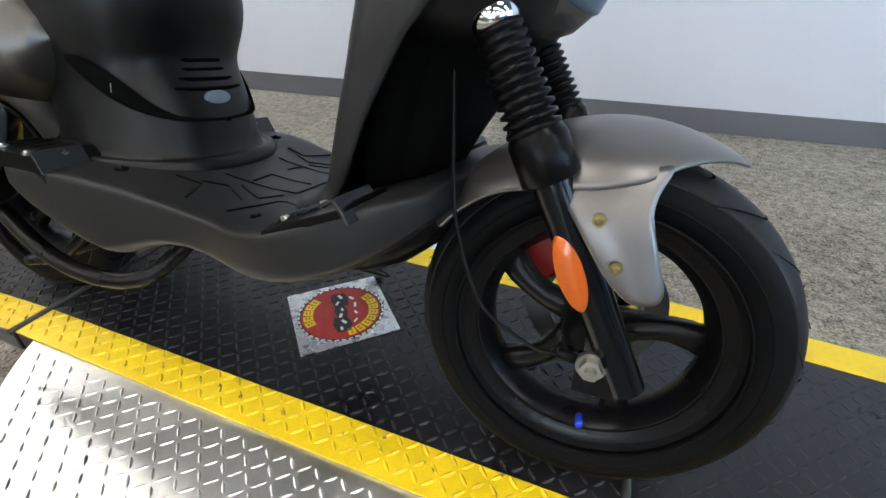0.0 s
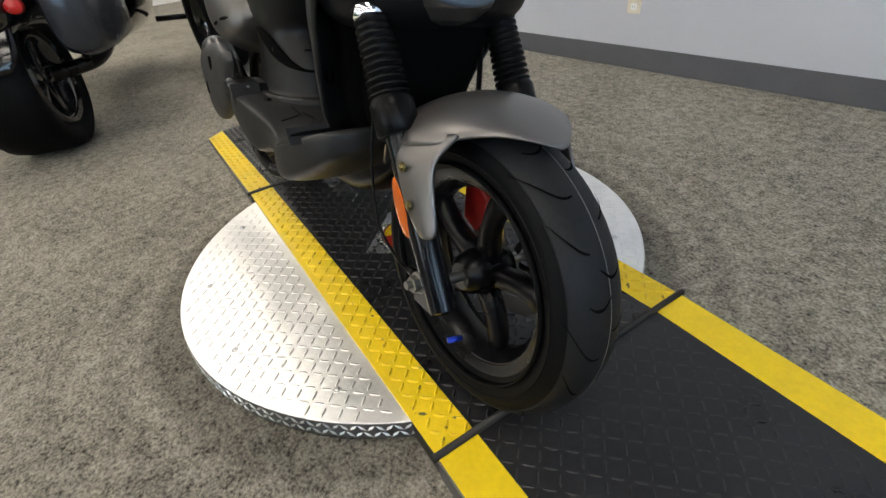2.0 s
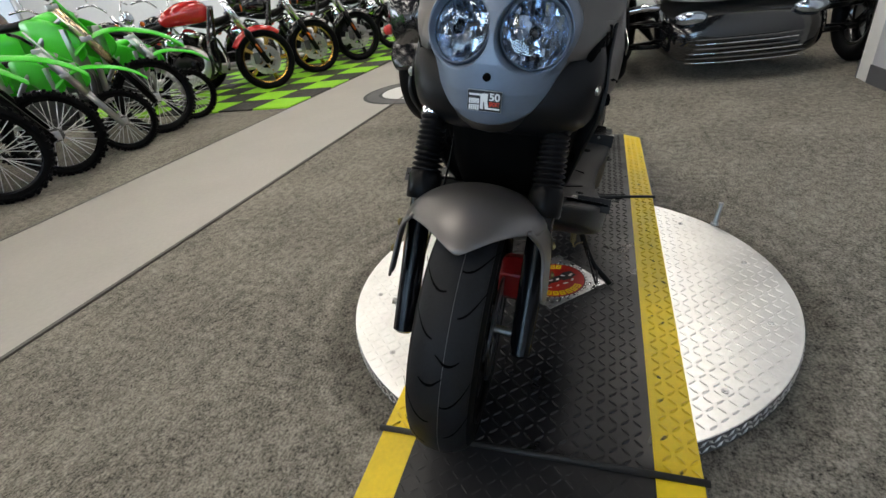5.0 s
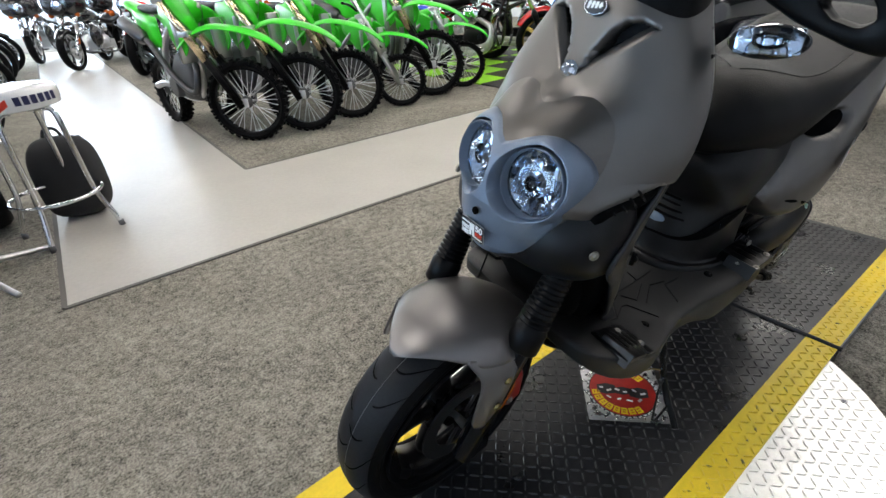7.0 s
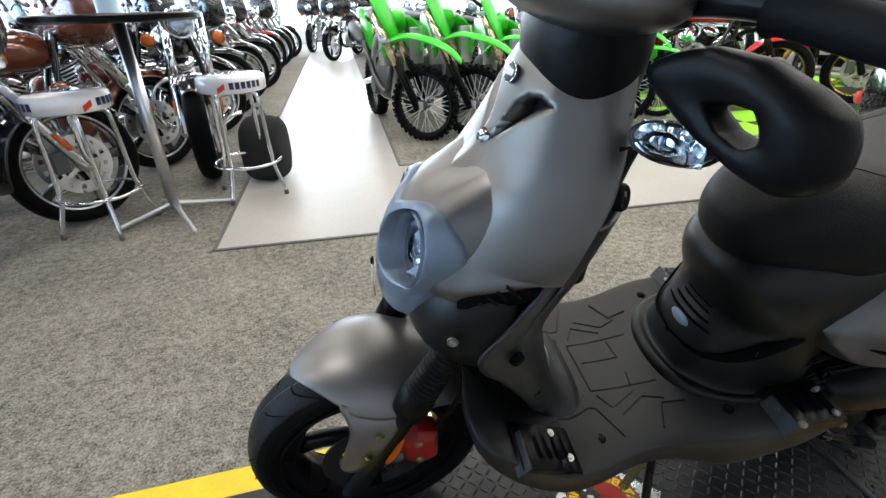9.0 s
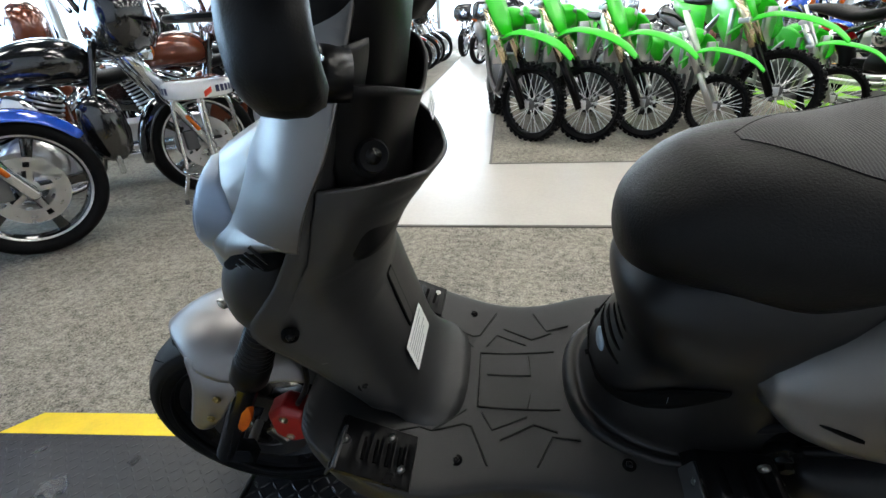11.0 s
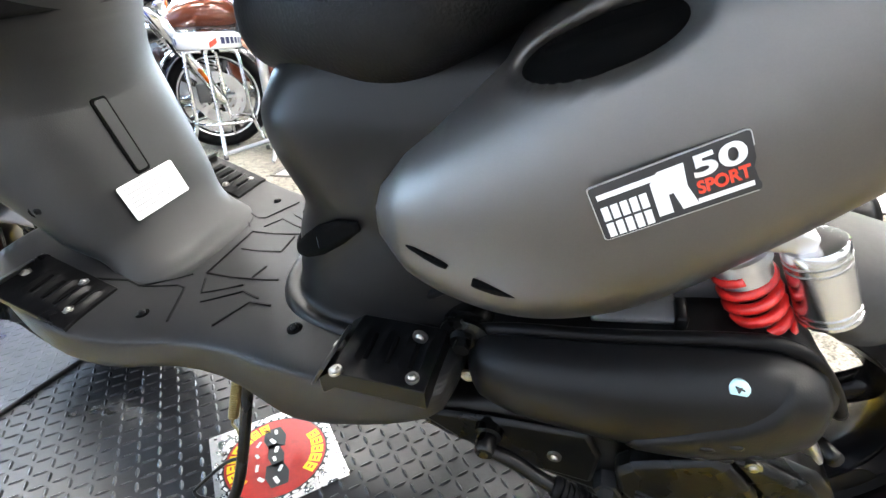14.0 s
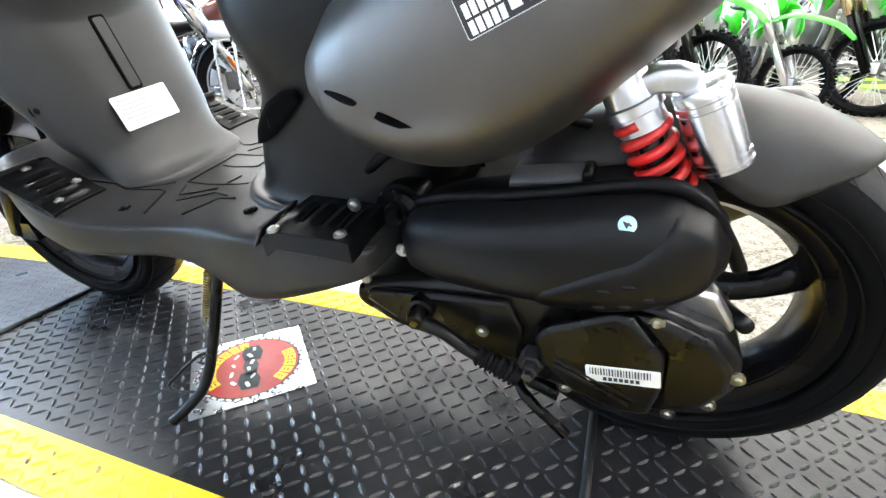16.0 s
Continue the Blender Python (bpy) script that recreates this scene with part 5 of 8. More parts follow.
for s in (-1, 1):
    bm = bmesh.new()
    spool(bm, (-0.335, s * 0.22, 0.99), (-0.362, s * 0.345, 0.985), [(0, 0.019), (0.05, 0.016), (0.9, 0.016), (0.93, 0.019), (1, 0.017)], 20)
    part("grip", bm, RUBBER, hb, "black rubber grip", sharp=40)
    # guard: a broad plate with a small window, thicker towards its outer end
    rim = [(0.129, 0.931), (0.166, 0.953), (0.190, 0.962), (0.233, 0.962), (0.266, 0.951), (0.290, 0.940), (0.300, 0.925), (0.304, 0.904), (0.298, 0.887), (0.283, 0.875), (0.252, 0.879), (0.193, 0.896), (0.144, 0.918)]
    hole = [(0.218, 0.920), (0.246, 0.927), (0.254, 0.912), (0.244, 0.905), (0.228, 0.908)]
    cy0, cz0 = 0.238, 0.915

    def reach(poly, ang):
        """How far the outline lies from the window's middle in one direction."""
        dy, dz = math.cos(ang), math.sin(ang)
        best = 0.004
        for (ya, za), (yb, zb) in zip(poly, poly[1:] + poly[:1]):
            ey, ez = yb - ya, zb - za
            det = dy * -ez + dz * ey
            if abs(det) > 1e-9:
                t = ((ya - cy0) * -ez + (za - cz0) * ey) / det
                u = (dy * (za - cz0) - dz * (ya - cy0)) / det
                if t > 0 and -0.001 <= u <= 1.001:
                    best = max(best, t)
        return best
    rings = []
    for k, t, dx in ((0, 0.25, 0.0), (0, 0.0, 0.0), (1, 0.10, 0.006), (1, 0.0, -0.4), (1, 0.06, -1.0), (0, 0.25, -1.0), (0, 0.0, -0.6)):
        ring = []
        for q in range(56):
            ang = 2 * math.pi * q / 56
            r0, r1 = reach(hole, ang), reach(rim, ang)
            r = r0 + (r1 - r0) * (t if k == 0 else 1 - t)
            y, z = cy0 + r * math.cos(ang), cz0 + r * math.sin(ang)
            deep = 0.014 + 0.034 * min(1, max(0, (y - 0.15) / 0.13))
            ring.append(V((-0.290 - 0.20 * (y - 0.1) + (dx * deep if dx < 0 else dx), s * y, z)))
        rings.append(ring)
    bm = bmesh.new()
    bridge(bm, rings + [rings[0]], cap=False)
    bmesh.ops.remove_doubles(bm, verts=bm.verts, dist=0.0001)
    part("hand_guard", bm, PLASTIC, hb, "broad black plastic hand guard with a small window", sub=1)
    bm = bmesh.new()
    tube(bm, [(-0.36, s * 0.19, 1.0), (-0.34, s * 0.25, 1.08), (-0.335, s * 0.28, 1.16)], 0.006, 10)
    bridge(bm, [[V((-0.335 + dx, s * 0.30 + 0.065 * k * math.cos(a), 1.20 + 0.045 * k * math.sin(a))) for a in [2 * math.pi * i / 20 for i in range(20)]] for k, dx in ((0.6, 0.025), (0.95, 0.012), (1.0, -0.006))])
    part("mirror", bm, PLASTIC2, hb, "black rear-view mirror")
    bm = bmesh.new()
    m = along((-0.322, s * 0.172, 0.872), (0.9, s * 0.35, 0.25), (-0.3, s, 0.15))
    bridge(bm, [[m @ V((0.020 * k * math.cos(a), 0.044 * k * math.sin(a), h)) for a in [2 * math.pi * i / 24 for i in range(24)]] for k, h in ((0.9, -0.022), (1.0, -0.006), (0.97, 0.0))])
    sig = part("turn_signal", bm, PLASTIC2, sc, "clear almond-shaped front turn signal")
    bm = bmesh.new()
    for q in range(5):
        box(bm, (-0.015, -0.035 + q * 0.014, -0.003), (0.015, -0.0212 + q * 0.014, 0.002 + 0.0015 * (q % 2)), m)
    part("facet", bm, CRYSTAL, sig, bevel=0.002)
    bm = bmesh.new()
    bridge(bm, [[m @ V((0.020 * k * math.cos(a), 0.044 * k * math.sin(a), h)) for a in [2 * math.pi * i / 24 for i in range(24)]] for k, h in ((0.97, 0.001), (0.94, 0.007), (0.7, 0.012), (0.3, 0.014))], cap=False)
    ln = thicken(part("signal_lens", bm, LENS, sig, "clear lens"))
    ln.visible_shadow = False

# floorboard
FLOOR = [(-0.160, 0.375, 0.400, 0.150), (-0.185, 0.345, 0.396, 0.172), (-0.225, 0.312, 0.385, 0.196), (-0.28, 0.285, 0.362, 0.209), (-0.33, 0.272, 0.340, 0.210), (-0.38, 0.268, 0.329, 0.200), (-0.45, 0.272, 0.327, 0.178), (-0.52, 0.270, 0.334, 0.180), (-0.57, 0.248, 0.345, 0.190), (-0.605, 0.232, 0.348, 0.198), (-0.64, 0.238, 0.352, 0.202), (-0.69, 0.258, 0.351, 0.204), (-0.74, 0.282, 0.350, 0.205), (-0.79, 0.306, 0.348, 0.198), (-0.81, 0.318, 0.340, 0.185)]
fb = part("floorboard", loft([slice_x(x, zb, zt, w, 7.5, n=36, zm=zt - 0.018) for x, zb, zt, w in FLOOR]), FLOORPL, sc, "black plastic floorboard with moulded grip lines", sub=1)


def floor_z(x):
    for (x0, b0, t0, w0), (x1, b1, t1, w1) in zip(FLOOR, FLOOR[1:]):
        if x1 <= x <= x0:
            return t0 + (t1 - t0) * (x - x0) / (x1 - x0)
    return 0.33


def groove(pts):
    path = []
    for a, b in zip(pts, pts[1:]):
        a, b = V((*a, 0)), V((*b, 0))
        n = max(1, int((b - a).length / 0.02))
        path += [a.lerp(b, k / n) for k in range(n)]
    path.append(V((*pts[-1], 0)))
    rings = []
    for k, e in enumerate(path):
        d = path[min(k + 1, len(path) - 1)] - path[max(k - 1, 0)]
        w = V((-d.y, d.x, 0)).normalized() * 0.0010
        z = floor_z(e.x)
        rings.append([V((e.x + w.x, e.y + w.y, z - 0.004)), V((e.x - w.x, e.y - w.y, z - 0.004)), V((e.x - w.x, e.y - w.y, z + 0.0022)), V((e.x + w.x, e.y + w.y, z + 0.0022))])
    part("grip_line", loft(rings), PLASTIC, fb, smooth=False)


for s in (-1, 1):
    groove([(-0.270, 0.142 * s), (-0.328, 0.108 * s), (-0.347, 0.110 * s), (-0.394, 0.064 * s)])
    groove([(-0.350, 0.108 * s), (-0.391, 0.090 * s), (-0.404, 0.093 * s), (-0.431, 0.152 * s)])
    groove([(-0.447, 0.112 * s), (-0.496, 0.085 * s), (-0.530, 0.098 * s)])
    groove([(-0.418, 0.068 * s), (-0.435, 0.096 * s), (-0.486, 0.072 * s)])
    groove([(-0.500, 0.150 * s), (-0.522, 0.105 * s), (-0.560, 0.112 * s)])
groove([(-0.408, -0.052), (-0.411, 0.057)])
groove([(-0.411, 0.057), (-0.535, 0.060)])
groove([(-0.408, -0.052), (-0.532, -0.055)])
groove([(-0.422, -0.006), (-0.493, -0.006), (-0.490, -0.046)])
groove([(-0.493, 0.030), (-0.488, 0.056)])
groove([(-0.360, 0.002), (-0.385, -0.008)])
for x, y in ((-0.387, 0.148), (-0.387, -0.148), (-0.618, 0.146), (-0.618, -0.146)):
    bm = bmesh.new()
    z = floor_z(x)
    cyl(bm, (x, y, z - 0.006), (x, y, z + 0.0012), 0.0088, None, 20)
    hole = part("screw_hole", bm, DARK, fb)
    screw(hole, (x, y, z + 0.0008), (0, 0, 1), 0.0045, PLASTIC2, False)
# ribbed foot plates, each with a folded front edge and three screws
for s in (-1, 1):
    for x0, x1, ribs, up, marks in ((-0.228, -0.330, 4, 0.0, ((-0.2385, 0.162), (-0.296, 0.140), (-0.315, 0.181))), (-0.682, -0.792, 3, 0.013, ((-0.691, 0.170), (-0.704, 0.203), (-0.777, 0.193)))):
        bm = bmesh.new()
        ya, yb = 0.126, 0.204
        n = 20
        rows = []
        for k in range(n + 1):
            x = x0 + (x1 - x0) * k / n
            z = floor_z(x) + up * min(1, k / 3)
            ridge = 0.0040 * max(0.0, math.cos((k / n - 0.28) / 0.62 * ribs * 2 * math.pi)) if 0.2 < k / n < 0.92 else 0.0
            cols = [V((x, s * ya, z - 0.004 - up)), V((x, s * yb, z - 0.008 - up)), V((x, s * yb, z + 0.002)), V((x, s * (yb - 0.014), z + 0.0040)), V((x, s * (yb - 0.020), z + 0.0045 + ridge)), V((x, s * (ya + 0.022), z + 0.0052 + ridge)), V((x, s * (ya + 0.014), z + 0.0055)), V((x, s * ya, z + 0.0050))]
            rows.append(cols)
        bridge(bm, rows)
        pl = part("foot_plate", bm, PLASTIC2, fb, "black ribbed foot plate", bevel=0.001, sharp=35)
        bm = bmesh.new()
        zf = floor_z(x0) + 0.5 * up
        bridge(bm, [[V((x0 + 0.005, y, zf - 0.012)), V((x0 + 0.008, y, zf - 0.012)), V((x0 - 0.009, y, zf + 0.010 + 0.4 * up)), V((x0 - 0.013, y, zf + 0.0085 + 0.4 * up))] for y in (s * (ya + 0.020), s * (yb + 0.004))])
        part("folded_edge", bm, EDGEBLK, pl, bevel=0.001, sharp=30)
        for k in range(ribs):
            f = 0.28 + 0.62 * (k + 0.5) / ribs
            x = x0 + (x1 - x0) * f
            z = floor_z(x) + up + 0.0042
            bm = bmesh.new()
            tube(bm, [(x + 0.001, s * 0.150, z), (x, s * 0.166, z), (x - 0.001, s * 0.183, z - 0.001)], 0.0030, 8)
            part("rib", bm, DARK, pl)
        for x, y in marks:
            screw(pl, (x, s * y, floor_z(x) + up * min(1, abs(x - x0) / 0.012) + 0.0050), (0.1, 0, 1), 0.0042, ZINC)
bm = loft([slice_x(x, zb, zt, w, 3.0) for x, zb, zt, w in ((-0.17, 0.33, 0.38, 0.07), (-0.24, 0.255, 0.34, 0.085), (-0.33, 0.225, 0.3, 0.09), (-0.52, 0.215, 0.3, 0.09), (-0.62, 0.22, 0.3, 0.09), (-0.70, 0.25, 0.32, 0.08))])
part("belly_pan", bm, PLASTIC2, sc, "black belly pan under the floorboard", sub=1)
# inner mudguard behind the front wheel
bm = loft([level(z, a, b, w, 3.0) for z, a, b, w in ((0.36, -0.215, -0.26, 0.075), (0.42, -0.19, -0.26, 0.09), (0.48, -0.15, -0.26, 0.095), (0.54, -0.11, -0.26, 0.09), (0.60, -0.10, -0.26, 0.09))])
part("front_bulkhead", bm, DARK, sc, "black panel behind the front wheel", sub=1)

# seat, pedestal, rear cowl
PED = [(0.322, -0.540, -0.83, 0.146), (0.340, -0.541, -0.84, 0.150), (0.352, -0.545, -0.84, 0.149), (0.357, -0.551, -0.84, 0.144), (0.356, -0.559, -0.84, 0.137), (0.352, -0.564, -0.84, 0.132), (0.362, -0.570, -0.85, 0.127), (0.40, -0.577, -0.86, 0.122), (0.43, -0.586, -0.87, 0.119), (0.452, -0.596, -0.88, 0.119), (0.472, -0.609, -0.89, 0.121), (0.488, -0.613, -0.9, 0.125), (0.505, -0.606, -0.9, 0.129), (0.53, -0.595, -0.92, 0.133), (0.555, -0.589, -0.93, 0.135), (0.575, -0.590, -0.95, 0.134), (0.588, -0.599, -0.96, 0.131), (0.60, -0.612, -0.97, 0.125), (0.64, -0.63, -1.0, 0.115)]
ped = part("seat_pedestal", loft([level(z, a, b, w, 2.5, xm=-0.72) for z, a, b, w in PED]), PEDESTAL, sc, "black panel below the seat", sub=1)
# near-black bars on the uncut front stand in for shaded vent slots
for k in range(4):
    z = 0.446 + 0.0125 * k
    xf = next(a0 + (a1 - a0) * (z - z0) / (z1 - z0) for (z0, a0, b0, w0), (z1, a1, b1, w1) in zip(PED, PED[1:]) if z0 <= z <= z1 and z > 0.36)
    bm = bmesh.new()
    tube(bm, [(xf - 0.0125, -0.058 + 0.004 * k, z), (xf - 0.003, -0.03, z), (xf - 0.001, 0.0, z), (xf - 0.003, 0.03, z), (xf - 0.0125, 0.058 - 0.004 * k, z)], 0.0030, 6)
    part("vent_slot", bm, DARK, ped)


def ped_y(x, z):
    """Half the pedestal's width at a place along and up."""
    for (z0, a0, b0, w0), (z1, a1, b1, w1) in zip(PED, PED[1:]):
        if z0 <= z <= z1:
            t = (z - z0) / (z1 - z0)
            a, w = a0 + (a1 - a0) * t, w0 + (w1 - w0) * t
            return w * max(0.0, 1 - (max(0, x + 0.72) / (a + 0.72)) ** 2.5) ** 0.4
    return 0.12


SWOOSH = [(-0.714, 0.480, 0.005), (-0.692, 0.470, 0.014), (-0.662, 0.452, 0.017), (-0.635, 0.434, 0.013), (-0.612, 0.419, 0.007), (-0.594, 0.409, 0.003), (-0.572, 0.402, 0.0015)]
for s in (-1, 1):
    # a long leaf-shaped near-black sheet, the side recess's shade, sweeping forward and down
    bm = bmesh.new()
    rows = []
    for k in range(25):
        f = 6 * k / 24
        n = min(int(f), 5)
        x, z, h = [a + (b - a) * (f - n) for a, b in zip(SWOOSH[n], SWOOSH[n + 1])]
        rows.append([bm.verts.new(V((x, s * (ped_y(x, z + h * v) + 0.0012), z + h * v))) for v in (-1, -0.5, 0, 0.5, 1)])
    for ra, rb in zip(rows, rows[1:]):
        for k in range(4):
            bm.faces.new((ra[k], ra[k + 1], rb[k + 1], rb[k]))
    rec = part("recess_shade_sheet", bm, DARK, ped, "near-black sheet standing in for the shaded side recess")
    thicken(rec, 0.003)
    bm = bmesh.new()
    for x0, x1 in ((-0.655, -0.628), (-0.626, -0.614)):
        rows = [[V((x, s * (ped_y(x, 0.441 + 0.68 * (x + 0.645) + o) + 0.0028), 0.441 + 0.68 * (x + 0.645) * -0.9 + o)) for o in (-0.006, 0.006)] for x in (x0, x1)]
        bm.faces.new([bm.verts.new(p) for p in (rows[0][0], rows[0][1], rows[1][1], rows[1][0])])
    dec = part("decal", bm, LABEL if s < 0 else DECAL, rec, "pale warning decal", smooth=False)
    thicken(dec, 0.0006)
bm = bmesh.new()
m = along((-0.594, -0.0, 0.432), (1, 0, 0.3))
bridge(bm, [[m @ V((0.024 * k * math.cos(q), 0.011 * k * math.sin(q), h)) for q in [2 * math.pi * i / 24 for i in range(24)]] for k, h in ((1, -0.01), (1, 0.004), (0.8, 0.006))])
part("pedestal_badge", bm, DECAL, ped, "small blue-grey oval badge")
SEAT = [(-0.5835, 0.628, 0.652, 0.012), (-0.586, 0.613, 0.664, 0.034), (-0.593, 0.602, 0.678, 0.056), (-0.606, 0.595, 0.695, 0.076), (-0.626, 0.589, 0.714, 0.093), (-0.655, 0.580, 0.733, 0.109), (-0.70, 0.566, 0.746, 0.124), (-0.75, 0.562, 0.750, 0.136), (-0.80, 0.585, 0.750, 0.145), (-0.87, 0.640, 0.756, 0.152), (-0.95, 0.688, 0.768, 0.152), (-1.02, 0.713, 0.784, 0.148), (-1.10, 0.738, 0.806, 0.138), (-1.19, 0.760, 0.818, 0.118), (-1.26, 0.780, 0.818, 0.085), (-1.29, 0.795, 0.810, 0.05)]


def seat_at(f):
    """A section of the seat at a place along it, eased through its stations."""
    n = min(int(f), len(SEAT) - 2)
    t = f - n
    p0, p1, p2, p3 = SEAT[max(0, n - 1)], SEAT[n], SEAT[n + 1], SEAT[min(len(SEAT) - 1, n + 2)]
    return [0.5 * (2 * b + (c - a) * t + (2 * a - 5 * b + 4 * c - d) * t * t + (3 * b - a - 3 * c + d) * t ** 3) for a, b, c, d in zip(p0, p1, p2, p3)]


NS = 120


def ring_at(f, angles):
    x, zb, zt, w = seat_at(f)
    zm, out = zb + 0.5 * (zt - zb), []
    for a in angles:
        c, sn = power(math.cos(a), 2.25), power(math.sin(a), 2.25)
        out.append(V((x, max(0.01, w) * c, zm + (zt - zm if sn > 0 else zm - zb) * sn)))
    return out


def patch_half(f):
    """Half the angle that the ribbed top takes up: it begins in a blunt point and widens."""
    t = min(1.0, max(0.0, (f - 5.9) / 3.2))
    return radians(3 + 39 * math.sin(t * math.pi / 2))


LAST = len(SEAT) - 1.0
bm = bmesh.new()
rows = []
for k in range(NS + 1):
    f = LAST * k / NS
    h = patch_half(f) if f > 5.9 else radians(3)
    rows.append([math.pi / 2 + h + (2 * math.pi - 2 * h) * q / 88 for q in range(89)])
vs = [[bm.verts.new(p) for p in ring_at(LAST * k / NS, row)] for k, row in enumerate(rows)]
for k, (ra, rb) in enumerate(zip(vs, vs[1:])):
    for q in range(88):
        bm.faces.new((ra[q], ra[q + 1], rb[q + 1], rb[q]))
    if LAST * (k + 1) / NS <= 5.9:
        bm.faces.new((ra[88], ra[0], rb[0], rb[88]))
bm.faces.new(vs[0])
bm.faces.new(vs[-1][::-1])
seat = part("seat", bm, VINYL, sc, "black vinyl two-part seat")
bm = bmesh.new()
vs = []
edge_l, edge_r = [], []
for k in range(NS + 1):
    f = LAST * k / NS
    if f <= 5.9 - LAST / NS:
        continue
    h = patch_half(f)
    vs.append([bm.verts.new(p + V((0, 0, 0.0002))) for p in ring_at(f, [math.pi / 2 - h + 2 * h * q / 28 for q in range(29)])])
    edge_l.append(ring_at(f, [math.pi / 2 - h])[0])
    edge_r.append(ring_at(f, [math.pi / 2 + h])[0])
for ra, rb in zip(vs, vs[1:]):
    for q in range(28):
        bm.faces.new((ra[q], ra[q + 1], rb[q + 1], rb[q]))
part("seat_top", bm, SEATTOP, seat, "grey ribbed vinyl seat top")
for line in (edge_l, edge_r):
    part("piping", tube(bmesh.new(), line, 0.0012, 6, 1), VINYL, seat)
REAR = [(-0.736, 0.494, 0.514, 0.128), (-0.746, 0.466, 0.544, 0.148), (-0.773, 0.434, 0.577, 0.168), (-0.81, 0.416, 0.604, 0.181), (-0.86, 0.404, 0.640, 0.190), (-0.91, 0.409, 0.680, 0.194), (-0.96, 0.431, 0.706, 0.191), (-1.02, 0.480, 0.733, 0.184), (-1.09, 0.544, 0.76, 0.170), (-1.16, 0.606, 0.775, 0.150), (-1.25, 0.670, 0.79, 0.112), (-1.33, 0.715, 0.80, 0.07), (-1.36, 0.74, 0.79, 0.035)]
REARX = [(-x, zb, zt, w) for x, zb, zt, w in REAR]


def recess_at(x, z):
    """The grab recess: a leaf that climbs backwards; 1 at its border, less inside."""
    u, v = (x + 0.908) * -0.924 + (z - 0.637) * 0.382, (x + 0.908) * 0.382 + (z - 0.637) * 0.924
    return (abs(u / 0.0627) ** 2.1 + abs(v / (0.0160 * (1 + 0.2 * u / 0.0627))) ** 2.1) ** (1 / 2.1)


def recess_depth(e):
    t = min(1.0, max(0.0, (1.0 - e) / 0.40))
    return 0.030 * t * t * (3 - 2 * t)


NX, NQ2 = 210, 150
bm = bmesh.new()
verts, hollow = [], []
for k in range(NX + 1):
    x = -0.736 + (-1.36 + 0.736) * (k / NX) ** 1.15
    zb, zt, w = eased(REARX, -x)
    row, inside = [], []
    for p in slice_x(x, zb, zt, w, 2.75, n=NQ2, zm=zb + 0.38 * (zt - zb)):
        e = recess_at(p.x, p.z) if abs(p.y) > 0.06 else 9.0
        d = recess_depth(e)
        row.append(bm.verts.new(V((p.x, p.y - math.copysign(d, p.y), p.z - 0.25 * d))))
        inside.append(e < 0.62)
    verts.append(row)
    hollow.append(inside)
for k in range(NX):
    for q in range(NQ2):
        ks = ((k, q), (k, (q + 1) % NQ2), (k + 1, (q + 1) % NQ2), (k + 1, q))
        if not all(hollow[a][b] for a, b in ks):
            bm.faces.new([verts[a][b] for a, b in ks])
for k in (0, NX):
    bm.faces.new(verts[k])
rear = part("rear_cowl", bm, MATTEGREY, sc, "matte grey rear side cowl")


def rear_y(x, z):
    """Half the cowl's width at a place along and up."""
    b, tp, w = eased(REARX, -x)
    zm = b + 0.38 * (tp - b)
    q = min(0.99, abs(z - zm) / ((tp - zm) if z > zm else (zm - b)))
    return w * (1 - q ** 2.75) ** (1 / 2.75)


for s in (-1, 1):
    # near-black sheet that paints the shade inside the grab recess
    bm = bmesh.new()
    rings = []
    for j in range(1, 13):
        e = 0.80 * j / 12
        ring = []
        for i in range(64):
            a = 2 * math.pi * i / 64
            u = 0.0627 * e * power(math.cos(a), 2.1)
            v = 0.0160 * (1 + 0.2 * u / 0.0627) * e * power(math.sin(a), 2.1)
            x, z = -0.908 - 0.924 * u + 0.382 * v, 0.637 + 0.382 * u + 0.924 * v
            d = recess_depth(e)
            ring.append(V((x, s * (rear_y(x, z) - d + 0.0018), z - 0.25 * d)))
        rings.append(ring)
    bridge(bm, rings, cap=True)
    part("grab_recess_shade", bm, DARK, rear, "near-black sheet for the shade in the grab recess")
